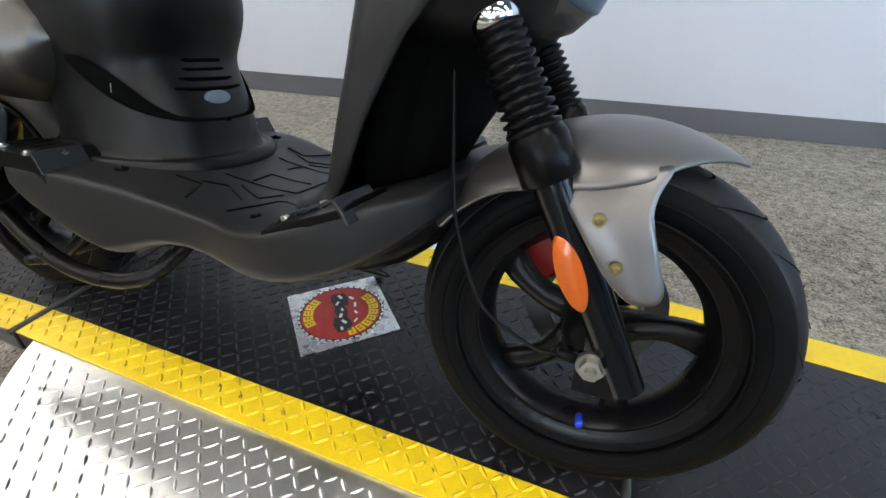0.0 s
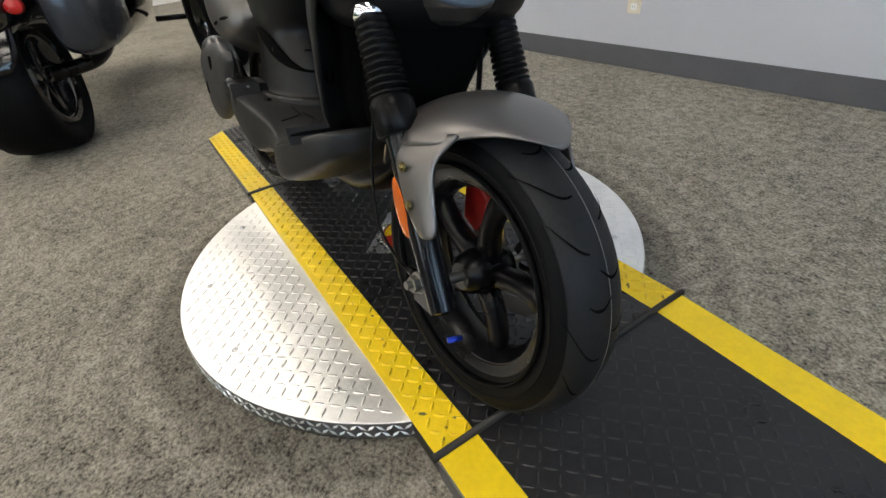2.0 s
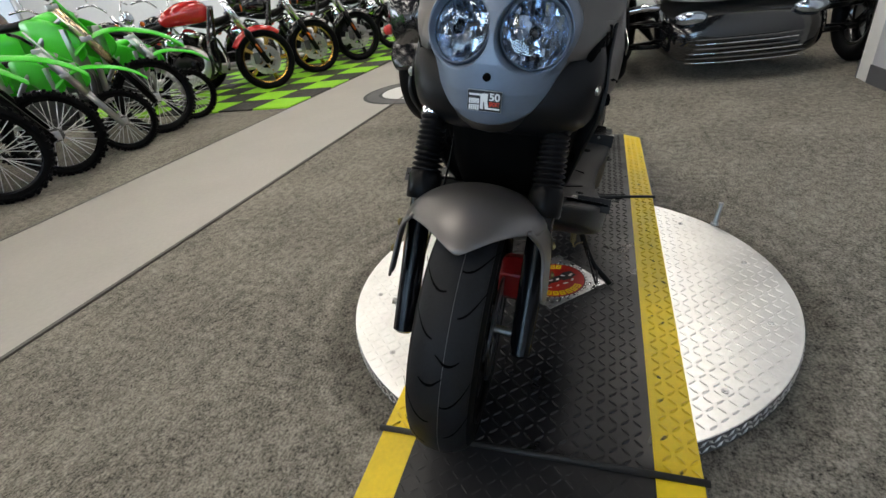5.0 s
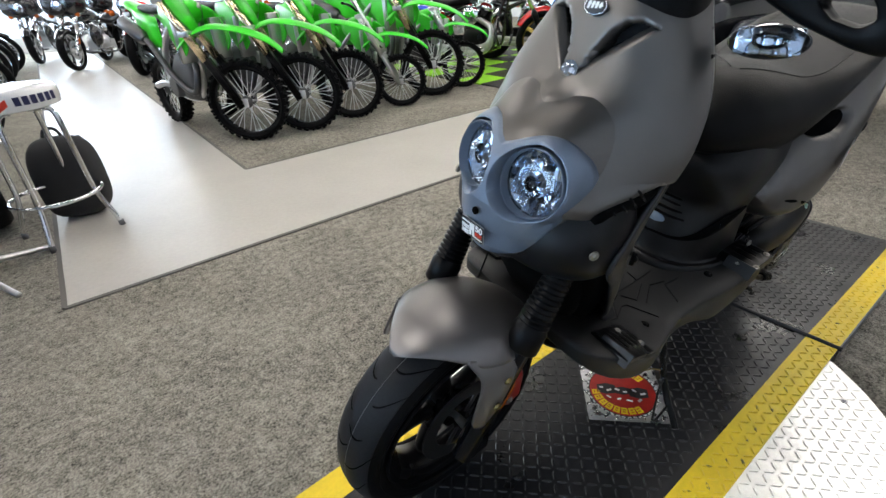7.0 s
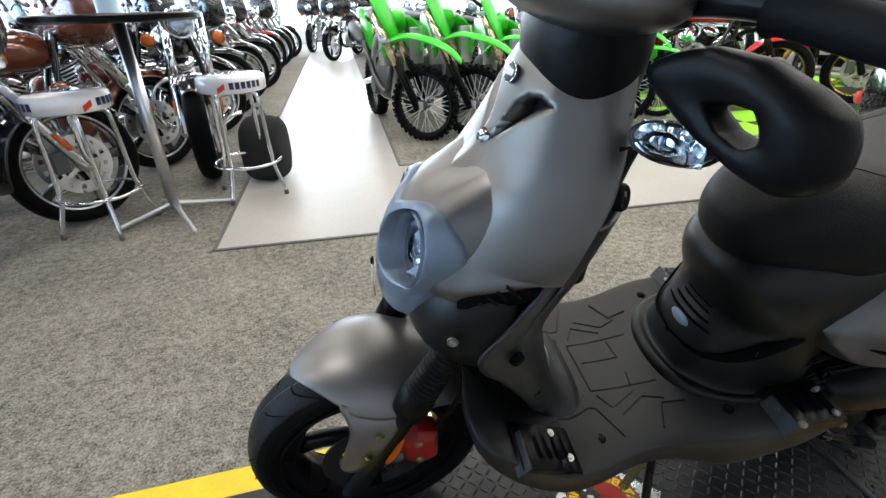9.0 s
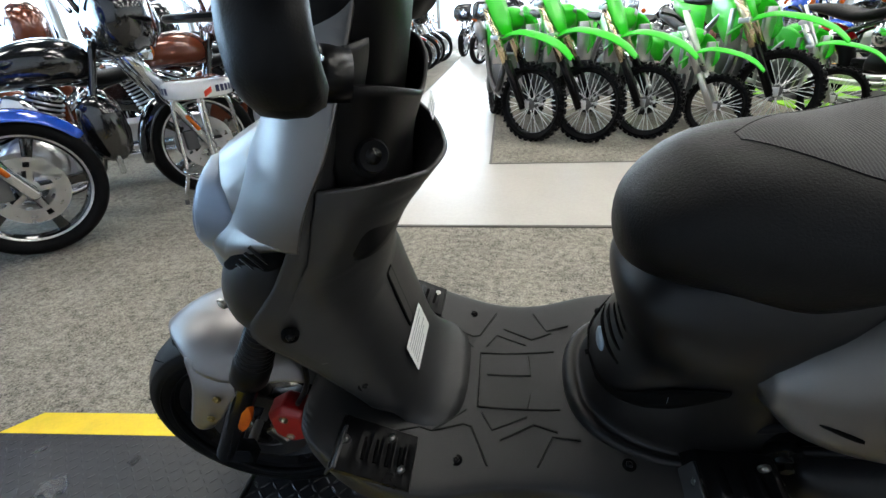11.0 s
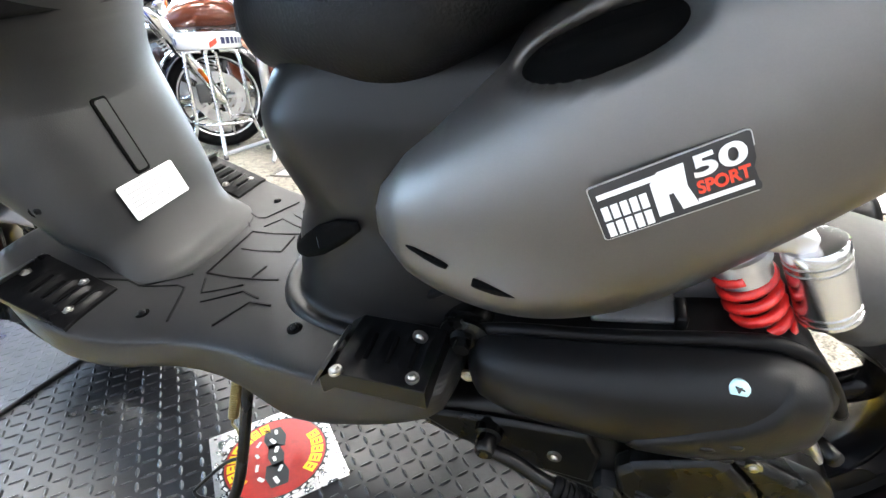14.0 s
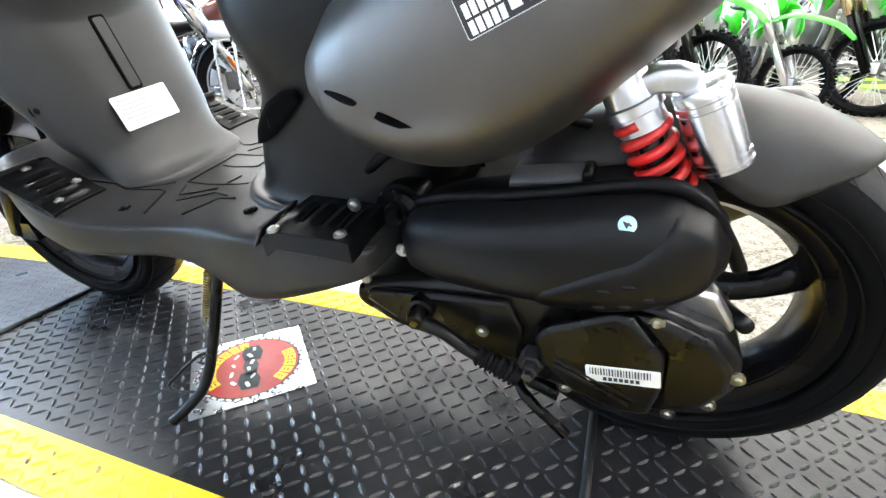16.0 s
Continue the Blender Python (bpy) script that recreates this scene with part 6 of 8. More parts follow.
for s in (-1, 1):
    # on each flank: near-black plugs shading two vent slots, a cap and the badge
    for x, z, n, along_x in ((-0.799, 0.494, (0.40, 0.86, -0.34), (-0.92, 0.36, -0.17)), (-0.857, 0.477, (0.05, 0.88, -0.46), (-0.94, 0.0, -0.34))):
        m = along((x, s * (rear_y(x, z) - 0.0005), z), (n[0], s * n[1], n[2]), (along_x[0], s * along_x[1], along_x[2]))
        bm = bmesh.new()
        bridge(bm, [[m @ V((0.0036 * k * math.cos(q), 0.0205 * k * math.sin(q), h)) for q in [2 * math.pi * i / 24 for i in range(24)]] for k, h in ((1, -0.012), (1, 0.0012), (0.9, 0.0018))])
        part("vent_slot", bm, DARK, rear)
    bm = bmesh.new()
    x, z = -1.071, 0.604
    p, d = V((x, s * rear_y(x, z), z)), V((-0.28, s, -0.05)).normalized()
    spool(bm, p - d * 0.006, p + d * 0.003, [(0, 0.0108), (0.9, 0.0108), (1, 0.0098), (0.85, 0.0075), (0.8, 0.003)], 28)
    part("rubber_cap", bm, PLASTIC2, rear, "round black rubber cap", sharp=40)
    bx, bz = -0.956, 0.571
    p = V((bx, s * (rear_y(bx, bz) + 0.0026), bz))
    badge(rear, along(p, (-0.16 if s > 0 else -0.16, s * 0.97, 0.07)) @ pose(0, 0, 0, 0, 0, 23 * s), 0.084, 0.036)
bm = bmesh.new()
bridge(bm, [[V((-1.33 + dx, 0.06 * k * math.cos(a), 0.745 + 0.026 * k * math.sin(a))) for a in [2 * math.pi * i / 20 for i in range(20)]] for k, dx in ((1, 0), (1, -0.03), (0.8, -0.042))])
part("tail_light", bm, RED, rear, "red tail light")

# engine, air box, transmission
RW = (-1.095, 0.006, 0.220)
wheel(sc, "rear_wheel", RW, 0.222, 0.122, 0.152, phase=0.2)
AIR = [(-0.812, 0.306, 0.350, 0.030), (-0.824, 0.297, 0.364, 0.050), (-0.86, 0.291, 0.376, 0.064), (-0.92, 0.288, 0.386, 0.071), (-0.98, 0.287, 0.397, 0.073), (-1.03, 0.289, 0.407, 0.071), (-1.07, 0.298, 0.408, 0.065), (-1.10, 0.315, 0.394, 0.053), (-1.118, 0.333, 0.370, 0.03)]
AIRX = [(-x, zb, zt, w) for x, zb, zt, w in AIR]
AIRBOX = mat("black_airbox_plastic", (0.0040, 0.0040, 0.0045), 0.34, vary=0.2, scale=6, fine=700, bump=0.12, dist=0.001, spec=0.20)
bm = bmesh.new()
bridge(bm, [slice_x(-0.812 - 0.306 * (k / 40), *eased(AIRX, 0.812 + 0.306 * (k / 40)), 3.0, yc=0.106, n=48) for k in range(41)])
air = part("air_box", bm, AIRBOX, sc, "black moulded air filter box")


def air_y(x, z):
    """The box's outer face at a place along and up."""
    b, tp, w = eased(AIRX, -x)
    c, h = (b + tp) / 2, (tp - b) / 2
    return 0.106 + w * max(0.0, 1 - min(1.0, abs(z - c) / h) ** 3.0) ** (1 / 3.0)


# its rear cover stands proud along a curved seam
SEAMZ = [(0.962, 0.300), (0.968, 0.320), (0.990, 0.334), (1.017, 0.350), (1.045, 0.364), (1.062, 0.382), (1.072, 0.404), (1.085, 0.42), (1.13, 0.42)]
bm = bmesh.new()
rows = []
for i in range(41):
    x = -0.963 - (1.117 - 0.963) * i / 40
    b, tp, w = eased(AIRX, -x)
    hi = min(eased(SEAMZ, -x)[0], tp - 0.002)
    lo = b + 0.001
    row = []
    for j in range(17):
        t = j / 16
        z = lo + (hi - lo) * t
        edge = min(1.0, (1 - t) * 7) * min(1.0, t * 6) * min(1.0, i / 3) * min(1.0, (40 - i) / 3)
        row.append(bm.verts.new(V((x, air_y(x, z) - 0.001 + 0.0052 * math.sqrt(edge), z))))
    rows.append(row)
for ra, rb in zip(rows, rows[1:]):
    for k in range(16):
        bm.faces.new((ra[k], ra[k + 1], rb[k + 1], rb[k]))
cover = part("rear_cover", bm, AIRBOX, air, "raised rear cover of the air box")
bm = bmesh.new()
tube(bm, [(-0.822, 0.118, 0.366), (-0.86, 0.124, 0.379), (-0.92, 0.128, 0.389), (-0.98, 0.130, 0.400), (-1.03, 0.132, 0.411), (-1.066, 0.132, 0.413), (-1.092, 0.130, 0.398), (-1.115, 0.126, 0.366), (-1.131, 0.120, 0.334)], 0.0065, 10)
part("box_lid_edge", bm, PLASTIC2, air)
for x, z in ((-1.024, 0.334), (-1.043, 0.341), (-1.021, 0.314), (-1.042, 0.317), (-1.060, 0.328)):
    bm = bmesh.new()
    ball(bm, (x, air_y(x, z) + 0.0035, z), (0.0065, 0.0025, 0.003), 12, 6)
    part("moulded_bump", bm, AIRBOX, cover)
bm = bmesh.new()
bridge(bm, [[V((x, y, z)) for y, z in ((0.075, zb), (0.110, zb), (0.112, zb + 0.006), (0.106, zb + 0.010), (0.078, zb + 0.010))] for x, zb in ((-0.925, 0.389), (-0.955, 0.393), (-0.995, 0.398))])
lid = part("filter_clip_cover", bm, GREYPL, air, "dark grey clip cover on the air box", bevel=0.002)
bm = bmesh.new()
box(bm, (-1.003, 0.088, 0.392), (-0.993, 0.118, 0.414))
part("clip", bm, PLASTIC2, lid, bevel=0.003)
bm = bmesh.new()
cyl(bm, (-1.036, air_y(-1.036, 0.3925) - 0.004, 0.391), (-1.036, air_y(-1.036, 0.3925) + 0.0012, 0.393), 0.0072, None, 24)
dot = part("round_sticker", bm, mat("pale_blue_sticker", (0.5, 0.78, 0.8), 0.4), air, "small round pale blue sticker with a figure 4")
b4 = letter_mesh("4", 0.010)
bmesh.ops.transform(b4, matrix=along((-1.036, air_y(-1.036, 0.3925) + 0.0014, 0.393), (0, 1, 0.38)) @ pose(0, 0, 0, 0, 0, 70), verts=b4.verts)
part("figure", b4, INK, dot, smooth=False)


def slab(outline, y0, y1, name, material, parent, label="", bevel=0.008):
    bm = bmesh.new()
    bridge(bm, [[V((x, y, z)) for x, z in outline] for y in (y0, y1)])
    return part(name, bm, material, parent, label, bevel=bevel, sharp=35)


cvt = slab([(-0.758, 0.270), (-0.742, 0.258), (-0.740, 0.236), (-0.789, 0.211), (-0.881, 0.188), (-0.96, 0.168), (-1.03, 0.155), (-1.09, 0.156), (-1.135, 0.178), (-1.153, 0.215), (-1.152, 0.248), (-1.128, 0.276), (-1.06, 0.300), (-0.97, 0.300), (-0.88, 0.292), (-0.80, 0.284)], 0.055, 0.148, "transmission_case", ENGINE, sc, "black transmission case", 0.010)
slab([(-0.962, 0.253), (-0.977, 0.270), (-1.037, 0.302), (-1.052, 0.296), (-1.084, 0.257), (-1.087, 0.216), (-1.080, 0.176), (-1.05, 0.171), (-1.005, 0.187), (-0.970, 0.222)], 0.146, 0.170, "case_bulge", ENGINE, cvt, "", 0.006)
slab([(-1.048, 0.297), (-1.082, 0.292), (-1.120, 0.276), (-1.142, 0.246), (-1.143, 0.220), (-1.128, 0.194), (-1.088, 0.176), (-1.083, 0.216), (-1.081, 0.256)], 0.146, 0.160, "case_bulge", ENGINE, cvt, "", 0.007)
slab([(-0.77, 0.268), (-0.760, 0.254), (-0.80, 0.228), (-0.89, 0.205), (-0.945, 0.200), (-0.950, 0.250), (-0.935, 0.282), (-0.86, 0.276)], 0.146, 0.156, "case_bulge", ENGINE, cvt, "", 0.006)
# cooling fins along the case's lower edge and a few cast ribs
for x0, z0, x1, z1 in ((-0.985, 0.232, -1.066, 0.196), (-0.985, 0.224, -1.06, 0.188)):
    bm = bmesh.new()
    tube(bm, [(x0, 0.1700, z0), (x1, 0.1702, z1)], 0.0022, 6, 1)
    part("cast_rib", bm, ENGINE, cvt)
m = along((-1.050, 0.1706, 0.228), (0, 1, 0)) @ pose(0, 0, 0, 0, 0, 8)
bm = bmesh.new()
plate(bm, rounded(0.068, 0.021, 0.002, 2), 0.0008, m)
lb = part("bar_code_label", bm, LABEL, cvt, "white bar code label", smooth=False)
bm = bmesh.new()
xx = -0.030
for k in range(22):
    wdt = (0.0008, 0.0014, 0.001)[k * k % 3]
    box(bm, (xx, -0.001, 0.0008), (xx + wdt, 0.008, 0.0011), m)
    xx += wdt + 0.0014
part("bar_print", bm, INK, lb, smooth=False)
bm = bmesh.new()
for k in range(7):
    box(bm, (-0.018 + 0.005 * k, -0.008, 0.0008), (-0.0145 + 0.005 * k, -0.0035, 0.0011), m)
part("number_bar", bm, INK, lb, smooth=False)
for x, z, y in ((-0.905, 0.238, 0.158), (-1.148, 0.232, 0.150), (-1.132, 0.190, 0.150), (-1.072, 0.290, 0.158), (-0.76, 0.275, 0.146), (-0.995, 0.165, 0.146), (-1.10, 0.16, 0.146)):
    screw(cvt, (x, y, z), (0, 1, 0), 0.0046, ZINC)
# kick start lever, its hub bolt marked yellow
bm = bmesh.new()
spool(bm, (-0.836, 0.150, 0.258), (-0.837, 0.184, 0.256), [(0, 0.016), (0.4, 0.015), (0.45, 0.011), (0.9, 0.011), (1, 0.009)], 20)
tube(bm, [(-0.842, 0.176, 0.254), (-0.868, 0.178, 0.246), (-0.890, 0.180, 0.233), (-0.910, 0.183, 0.226)], 0.0075, 10)
kick = part("kick_lever", bm, ENGINE, cvt, "black kick start lever", sharp=50)
bm = bmesh.new()
cyl(bm, (-0.837, 0.184, 0.256), (-0.837, 0.1865, 0.2558), 0.0045, None, 6)
part("hub_bolt", bm, BRASS, kick, "yellow passivated bolt", smooth=False)
bm = bmesh.new()
spool(bm, (-0.907, 0.184, 0.230), (-0.953, 0.188, 0.212), [(0, 0.009)] + [(0.06 + 0.11 * k + d, 0.0115 if d < 0.06 else 0.0095) for k in range(8) for d in (0.0, 0.05, 0.06, 0.1)] + [(1, 0.009)], 16)
part("pedal_rubber", bm, RUBBER, kick, "ribbed rubber pedal", sharp=40)
bm = bmesh.new()
spool(bm, (-0.960, 0.150, 0.212), (-0.960, 0.186, 0.212), [(0, 0.014), (0.5, 0.014), (0.52, 0.010), (0.8, 0.010), (0.82, 0.006), (1, 0.006)], 6)
part("pivot_nut", bm, DARKSTEEL, kick, smooth=False)
# crank case, cylinder and carburettor
slab([(-0.74, 0.36), (-0.74, 0.25), (-0.86, 0.2), (-0.98, 0.19), (-0.98, 0.3), (-0.86, 0.37)], -0.07, 0.06, "crank_case", ENGINE, sc, "black crank case")
bm = bmesh.new()
for k in range(7):
    box(bm, (-0.70 - 0.0 * k, -0.07, 0.262 + 0.013 * k), (-0.62, 0.06, 0.268 + 0.013 * k))
box(bm, (-0.69, -0.05, 0.255), (-0.63, 0.045, 0.35))
part("cylinder_fins", bm, ENGINE, sc, "finned black cylinder", bevel=0.001)
bm = bmesh.new()
spool(bm, (-0.805, 0.03, 0.375), (-0.807, 0.134, 0.357), [(0, 0.024), (0.3, 0.026), (0.8, 0.026), (0.82, 0.020), (0.86, 0.020), (0.88, 0.026), (0.92, 0.026), (0.94, 0.014), (1, 0.013)], 24)
cyl(bm, (-0.807, 0.134, 0.357), (-0.807, 0.142, 0.356), 0.009, None, 6)
eng = part("engine_mount", bm, ENGINE, sc, "black engine mount", sharp=40)
bm = bmesh.new()
spool(bm, (-0.87, 0.06, 0.405), (-0.87, 0.065, 0.46), [(0, 0.02), (0.4, 0.024), (0.6, 0.018), (1, 0.018)], 20)
spool(bm, (-0.92, 0.06, 0.41), (-0.93, 0.065, 0.47), [(0, 0.018), (0.5, 0.022), (1, 0.016)], 20)
cyl(bm, (-0.86, 0.10, 0.42), (-0.875, 0.11, 0.465), 0.007, None, 10)
part("carburettor", bm, GREYPL, sc, "grey carburettor", sharp=40)
bm = bmesh.new()
tube(bm, [(-0.74, 0.10, 0.37), (-0.80, 0.12, 0.42), (-0.86, 0.11, 0.44), (-0.95, 0.10, 0.44)], 0.006, 8)
tube(bm, [(-0.76, 0.06, 0.38), (-0.82, 0.07, 0.45), (-0.90, 0.08, 0.46), (-0.99, 0.04, 0.43)], 0.005, 8)
part("hose", bm, RUBBER, sc, "black rubber hoses")
for x, y, z in ((-0.771, 0.152, 0.376), (-0.812, 0.140, 0.318)):
    screw(eng, (x, y, z), (0, 1, 0), 0.0048, ZINC)

# rear shock with its canister
sp0, sp1 = V((-1.022, 0.092, 0.478)), V((-1.074, 0.094, 0.380))
ax = (sp1 - sp0).normalized()
bm = bmesh.new()
spool(bm, sp0 - ax * 0.03, sp0 + ax * 0.035, [(0, 0.016), (0.3, 0.020), (0.6, 0.021), (0.62, 0.024), (0.75, 0.024), (0.77, 0.021), (1, 0.021)], 24)
shock = part("rear_shock", bm, ALU, sc, "rear shock absorber with a red spring", sharp=40)
bm = bmesh.new()
u, w = basis(ax)
turns, nn = 5.5, 110
tube(bm, [sp0 + ax * (0.026 + 0.080 * i / nn) + 0.0190 * (u * math.cos(2 * math.pi * turns * i / nn) + w * math.sin(2 * math.pi * turns * i / nn)) for i in range(nn + 1)], 0.0048, 8, 1)
part("spring", bm, RED, shock, "red coil spring")
bm = bmesh.new()
cyl(bm, sp0, sp1 + ax * 0.05, 0.011, None, 14)
part("damper_rod", bm, ENGINE, shock)
bm = bmesh.new()
cn0, cn1 = V((-1.074, 0.092, 0.484)), V((-1.106, 0.092, 0.416))
spool(bm, cn0, cn1, [(0, 0.016), (0.01, 0.0205), (0.04, 0.022), (0.13, 0.022), (0.14, 0.0208), (0.165, 0.0208), (0.175, 0.022), (0.22, 0.022), (0.23, 0.0208), (0.255, 0.0208), (0.265, 0.022), (0.80, 0.022), (0.81, 0.0208), (0.84, 0.0208), (0.85, 0.022), (0.89, 0.022), (0.90, 0.0208), (0.93, 0.0208), (0.94, 0.022), (0.98, 0.022), (1, 0.0195)], 40)
part("canister", bm, mat("polished_alloy", (0.74, 0.74, 0.75), 0.24, 1.0, vary=0.05, bump=0.0), shock, "polished alloy gas canister", sharp=40)
bm = bmesh.new()
bridge(bm, [[sp0.lerp(cn0, t) + V((0, 0.014 * ca, 0.010 * sa + 0.008 * math.sin(3.1 * t))) for ca, sa in ((1, 1), (-1, 1), (-1, -1), (1, -1))] for t in (0.1, 0.4, 0.7, 1.0)])
part("canister_bridge", bm, ALU, shock, bevel=0.003)
# cast bracket behind the transmission
slab([(-1.078, 0.312), (-1.070, 0.276), (-1.09, 0.262), (-1.128, 0.250), (-1.142, 0.268), (-1.120, 0.303)], 0.10, 0.124, "rear_hanger", ALU, sc, "cast alloy rear hanger", 0.004)
bm = bmesh.new()
cyl(bm, (-1.135, 0.06, 0.25), (-1.150, 0.118, 0.270), 0.008, None, 14)
part("breather_plug", bm, ENGINE, sc)

# rear fender
bm = bmesh.new()
grid = []
NU, NV = 48, 28
SKIRT = [(18, 0.050, 0.064), (60, 0.052, 0.067), (90, 0.062, 0.069), (104, 0.078, 0.070), (112, 0.072, 0.068), (119, 0.046, 0.060), (124, 0.022, 0.046), (127, 0.010, 0.026), (128.5, 0.004, 0.008)]
for i in range(NU + 1):
    u = 1 - (1 - i / NU) ** 1.4
    deg = 18 + 110.5 * u
    drop, half = eased(SKIRT, deg)
    a = radians(deg)
    row = []
    for j in range(NV + 1):
        q = radians(-90 + 180 * j / NV)
        r = 0.238 - drop * (1 - abs(math.cos(q)) ** 0.75)
        row.append(bm.verts.new(V((RW[0] + r * math.cos(a), half * math.copysign(abs(math.sin(q)) ** 0.8, q) + RW[1], RW[2] + r * math.sin(a)))))
    grid.append(row)
for i in range(NU):
    for j in range(NV):
        bm.faces.new((grid[i][j], grid[i + 1][j], grid[i + 1][j + 1], grid[i][j + 1]))
rf = part("rear_fender", bm, mat("dark_grey_fender", (0.045, 0.044, 0.043), 0.45, vary=0.1, bump=0.05, spec=0.3), sc, "dark grey rear hugger fender")
so = rf.modifiers.new("thick", "SOLIDIFY")
so.thickness = 0.004

# exhaust on the far flank
bm = bmesh.new()
tube(bm, [(-0.62, -0.05, 0.22), (-0.66, -0.11, 0.165), (-0.74, -0.135, 0.15), (-0.86, -0.14, 0.165), (-0.95, -0.145, 0.23)], 0.014, 14)
ex = part("exhaust_pipe", bm, ENGINE, sc, "black exhaust pipe")
bm = bmesh.new()
spool(bm, (-0.92, -0.15, 0.27), (-1.23, -0.15, 0.385), [(0, 0.02), (0.05, 0.042), (0.15, 0.048), (0.85, 0.048), (0.95, 0.04), (1, 0.02)], 28)
part("muffler", bm, ENGINE, ex, "black muffler", sharp=50)
bm = bmesh.new()
LEAF = [(-0.80, 0.425), (-0.93, 0.430), (-1.10, 0.402), (-1.22, 0.372), (-1.258, 0.345), (-1.255, 0.300), (-1.20, 0.235), (-1.12, 0.200), (-1.00, 0.220), (-0.88, 0.290), (-0.81, 0.360), (-0.785, 0.405)]
leaf = curve_points([V((x, 0, z)) for x, z in LEAF + LEAF[:1]], 5)[:-1]
mid = V((-1.02, 0, 0.325))
bridge(bm, [[V((mid.x + (p.x - mid.x) * k, y, mid.z + (p.z - mid.z) * k)) for p in leaf] for k, y in ((0.94, -0.168), (1.0, -0.176), (0.985, -0.188), (0.92, -0.196), (0.75, -0.203), (0.4, -0.207), (0.1, -0.208))])
hs = part("heat_shield", bm, mat("shield_paint", (0.020, 0.020, 0.021), 0.48, vary=0.15, bump=0.1, spec=0.4), ex, "smooth dark grey leaf-shaped heat shield", sharp=50)
for x, z in ((-0.95, 0.378), (-1.10, 0.290)):
    bm = bmesh.new()
    cyl(bm, (x, -0.190, z), (x, -0.2085, z), 0.017, None, 20)
    part("screw_hole", bm, DARK, hs)

# stands
foot = LEANED.inverted() @ V((-0.455, 0.160, DECK + 0.007))
bm = bmesh.new()
tube(bm, [(-0.520, 0.112, 0.285), (-0.513, 0.140, 0.245), (-0.499, 0.188, 0.140), (-0.491, 0.222, 0.086), foot.lerp(V((-0.49, 0.235, 0.075)), 0.5), foot], 0.0078, 12)
stand = part("side_stand", bm, ENGINE, sc, "black side stand, folded out")
bm = bmesh.new()
spool(bm, (-0.528, 0.118, 0.262), (-0.492, 0.126, 0.258), [(0, 0.014), (0.2, 0.017), (0.8, 0.017), (1, 0.012)], 16)
part("pivot", bm, ENGINE, stand)
bm = bmesh.new()
pts = []
q0, q1 = V((-0.498, 0.146, 0.240)), V((-0.466, 0.158, 0.158))
nn = 160
for i in range(nn + 1):
    a = 2 * math.pi * 18 * i / nn
    pts.append(q0.lerp(q1, i / nn) + V((0.0068 * math.cos(a), 0.0068 * math.sin(a), 0)))
tube(bm, pts, 0.0015, 5, 1)
tube(bm, [q1, q1 + V((0.004, 0.004, -0.012)), V((-0.478, 0.170, 0.148)), V((-0.498, 0.186, 0.144))], 0.0018, 6)
part("stand_spring", bm, BRASS, stand, "coiled zinc stand spring")
bm = bmesh.new()
tube(bm, [(-0.496, 0.196, 0.128), (-0.470, 0.204, 0.117), (-0.428, 0.229, 0.080), (-0.424, 0.234, 0.072), (-0.440, 0.236, 0.070), (-0.488, 0.232, 0.078)], 0.0026, 6)
part("stand_wire", bm, ENGINE, stand)
bm = bmesh.new()
for s in (-1, 1):
    tube(bm, [(-0.83, s * 0.075, 0.21), (-0.90, s * 0.10, 0.14), (-0.985, s * 0.115, 0.115)], 0.010, 10)
cyl(bm, (-0.88, -0.09, 0.15), (-0.88, 0.09, 0.15), 0.009, None, 10)
tube(bm, [(-0.93, 0.11, 0.135), (-0.95, 0.155, 0.15), (-0.985, 0.165, 0.125), (-1.0, 0.166, 0.11)], 0.007, 8)
part("centre_stand", bm, ENGINE, sc, "black centre stand, folded up")
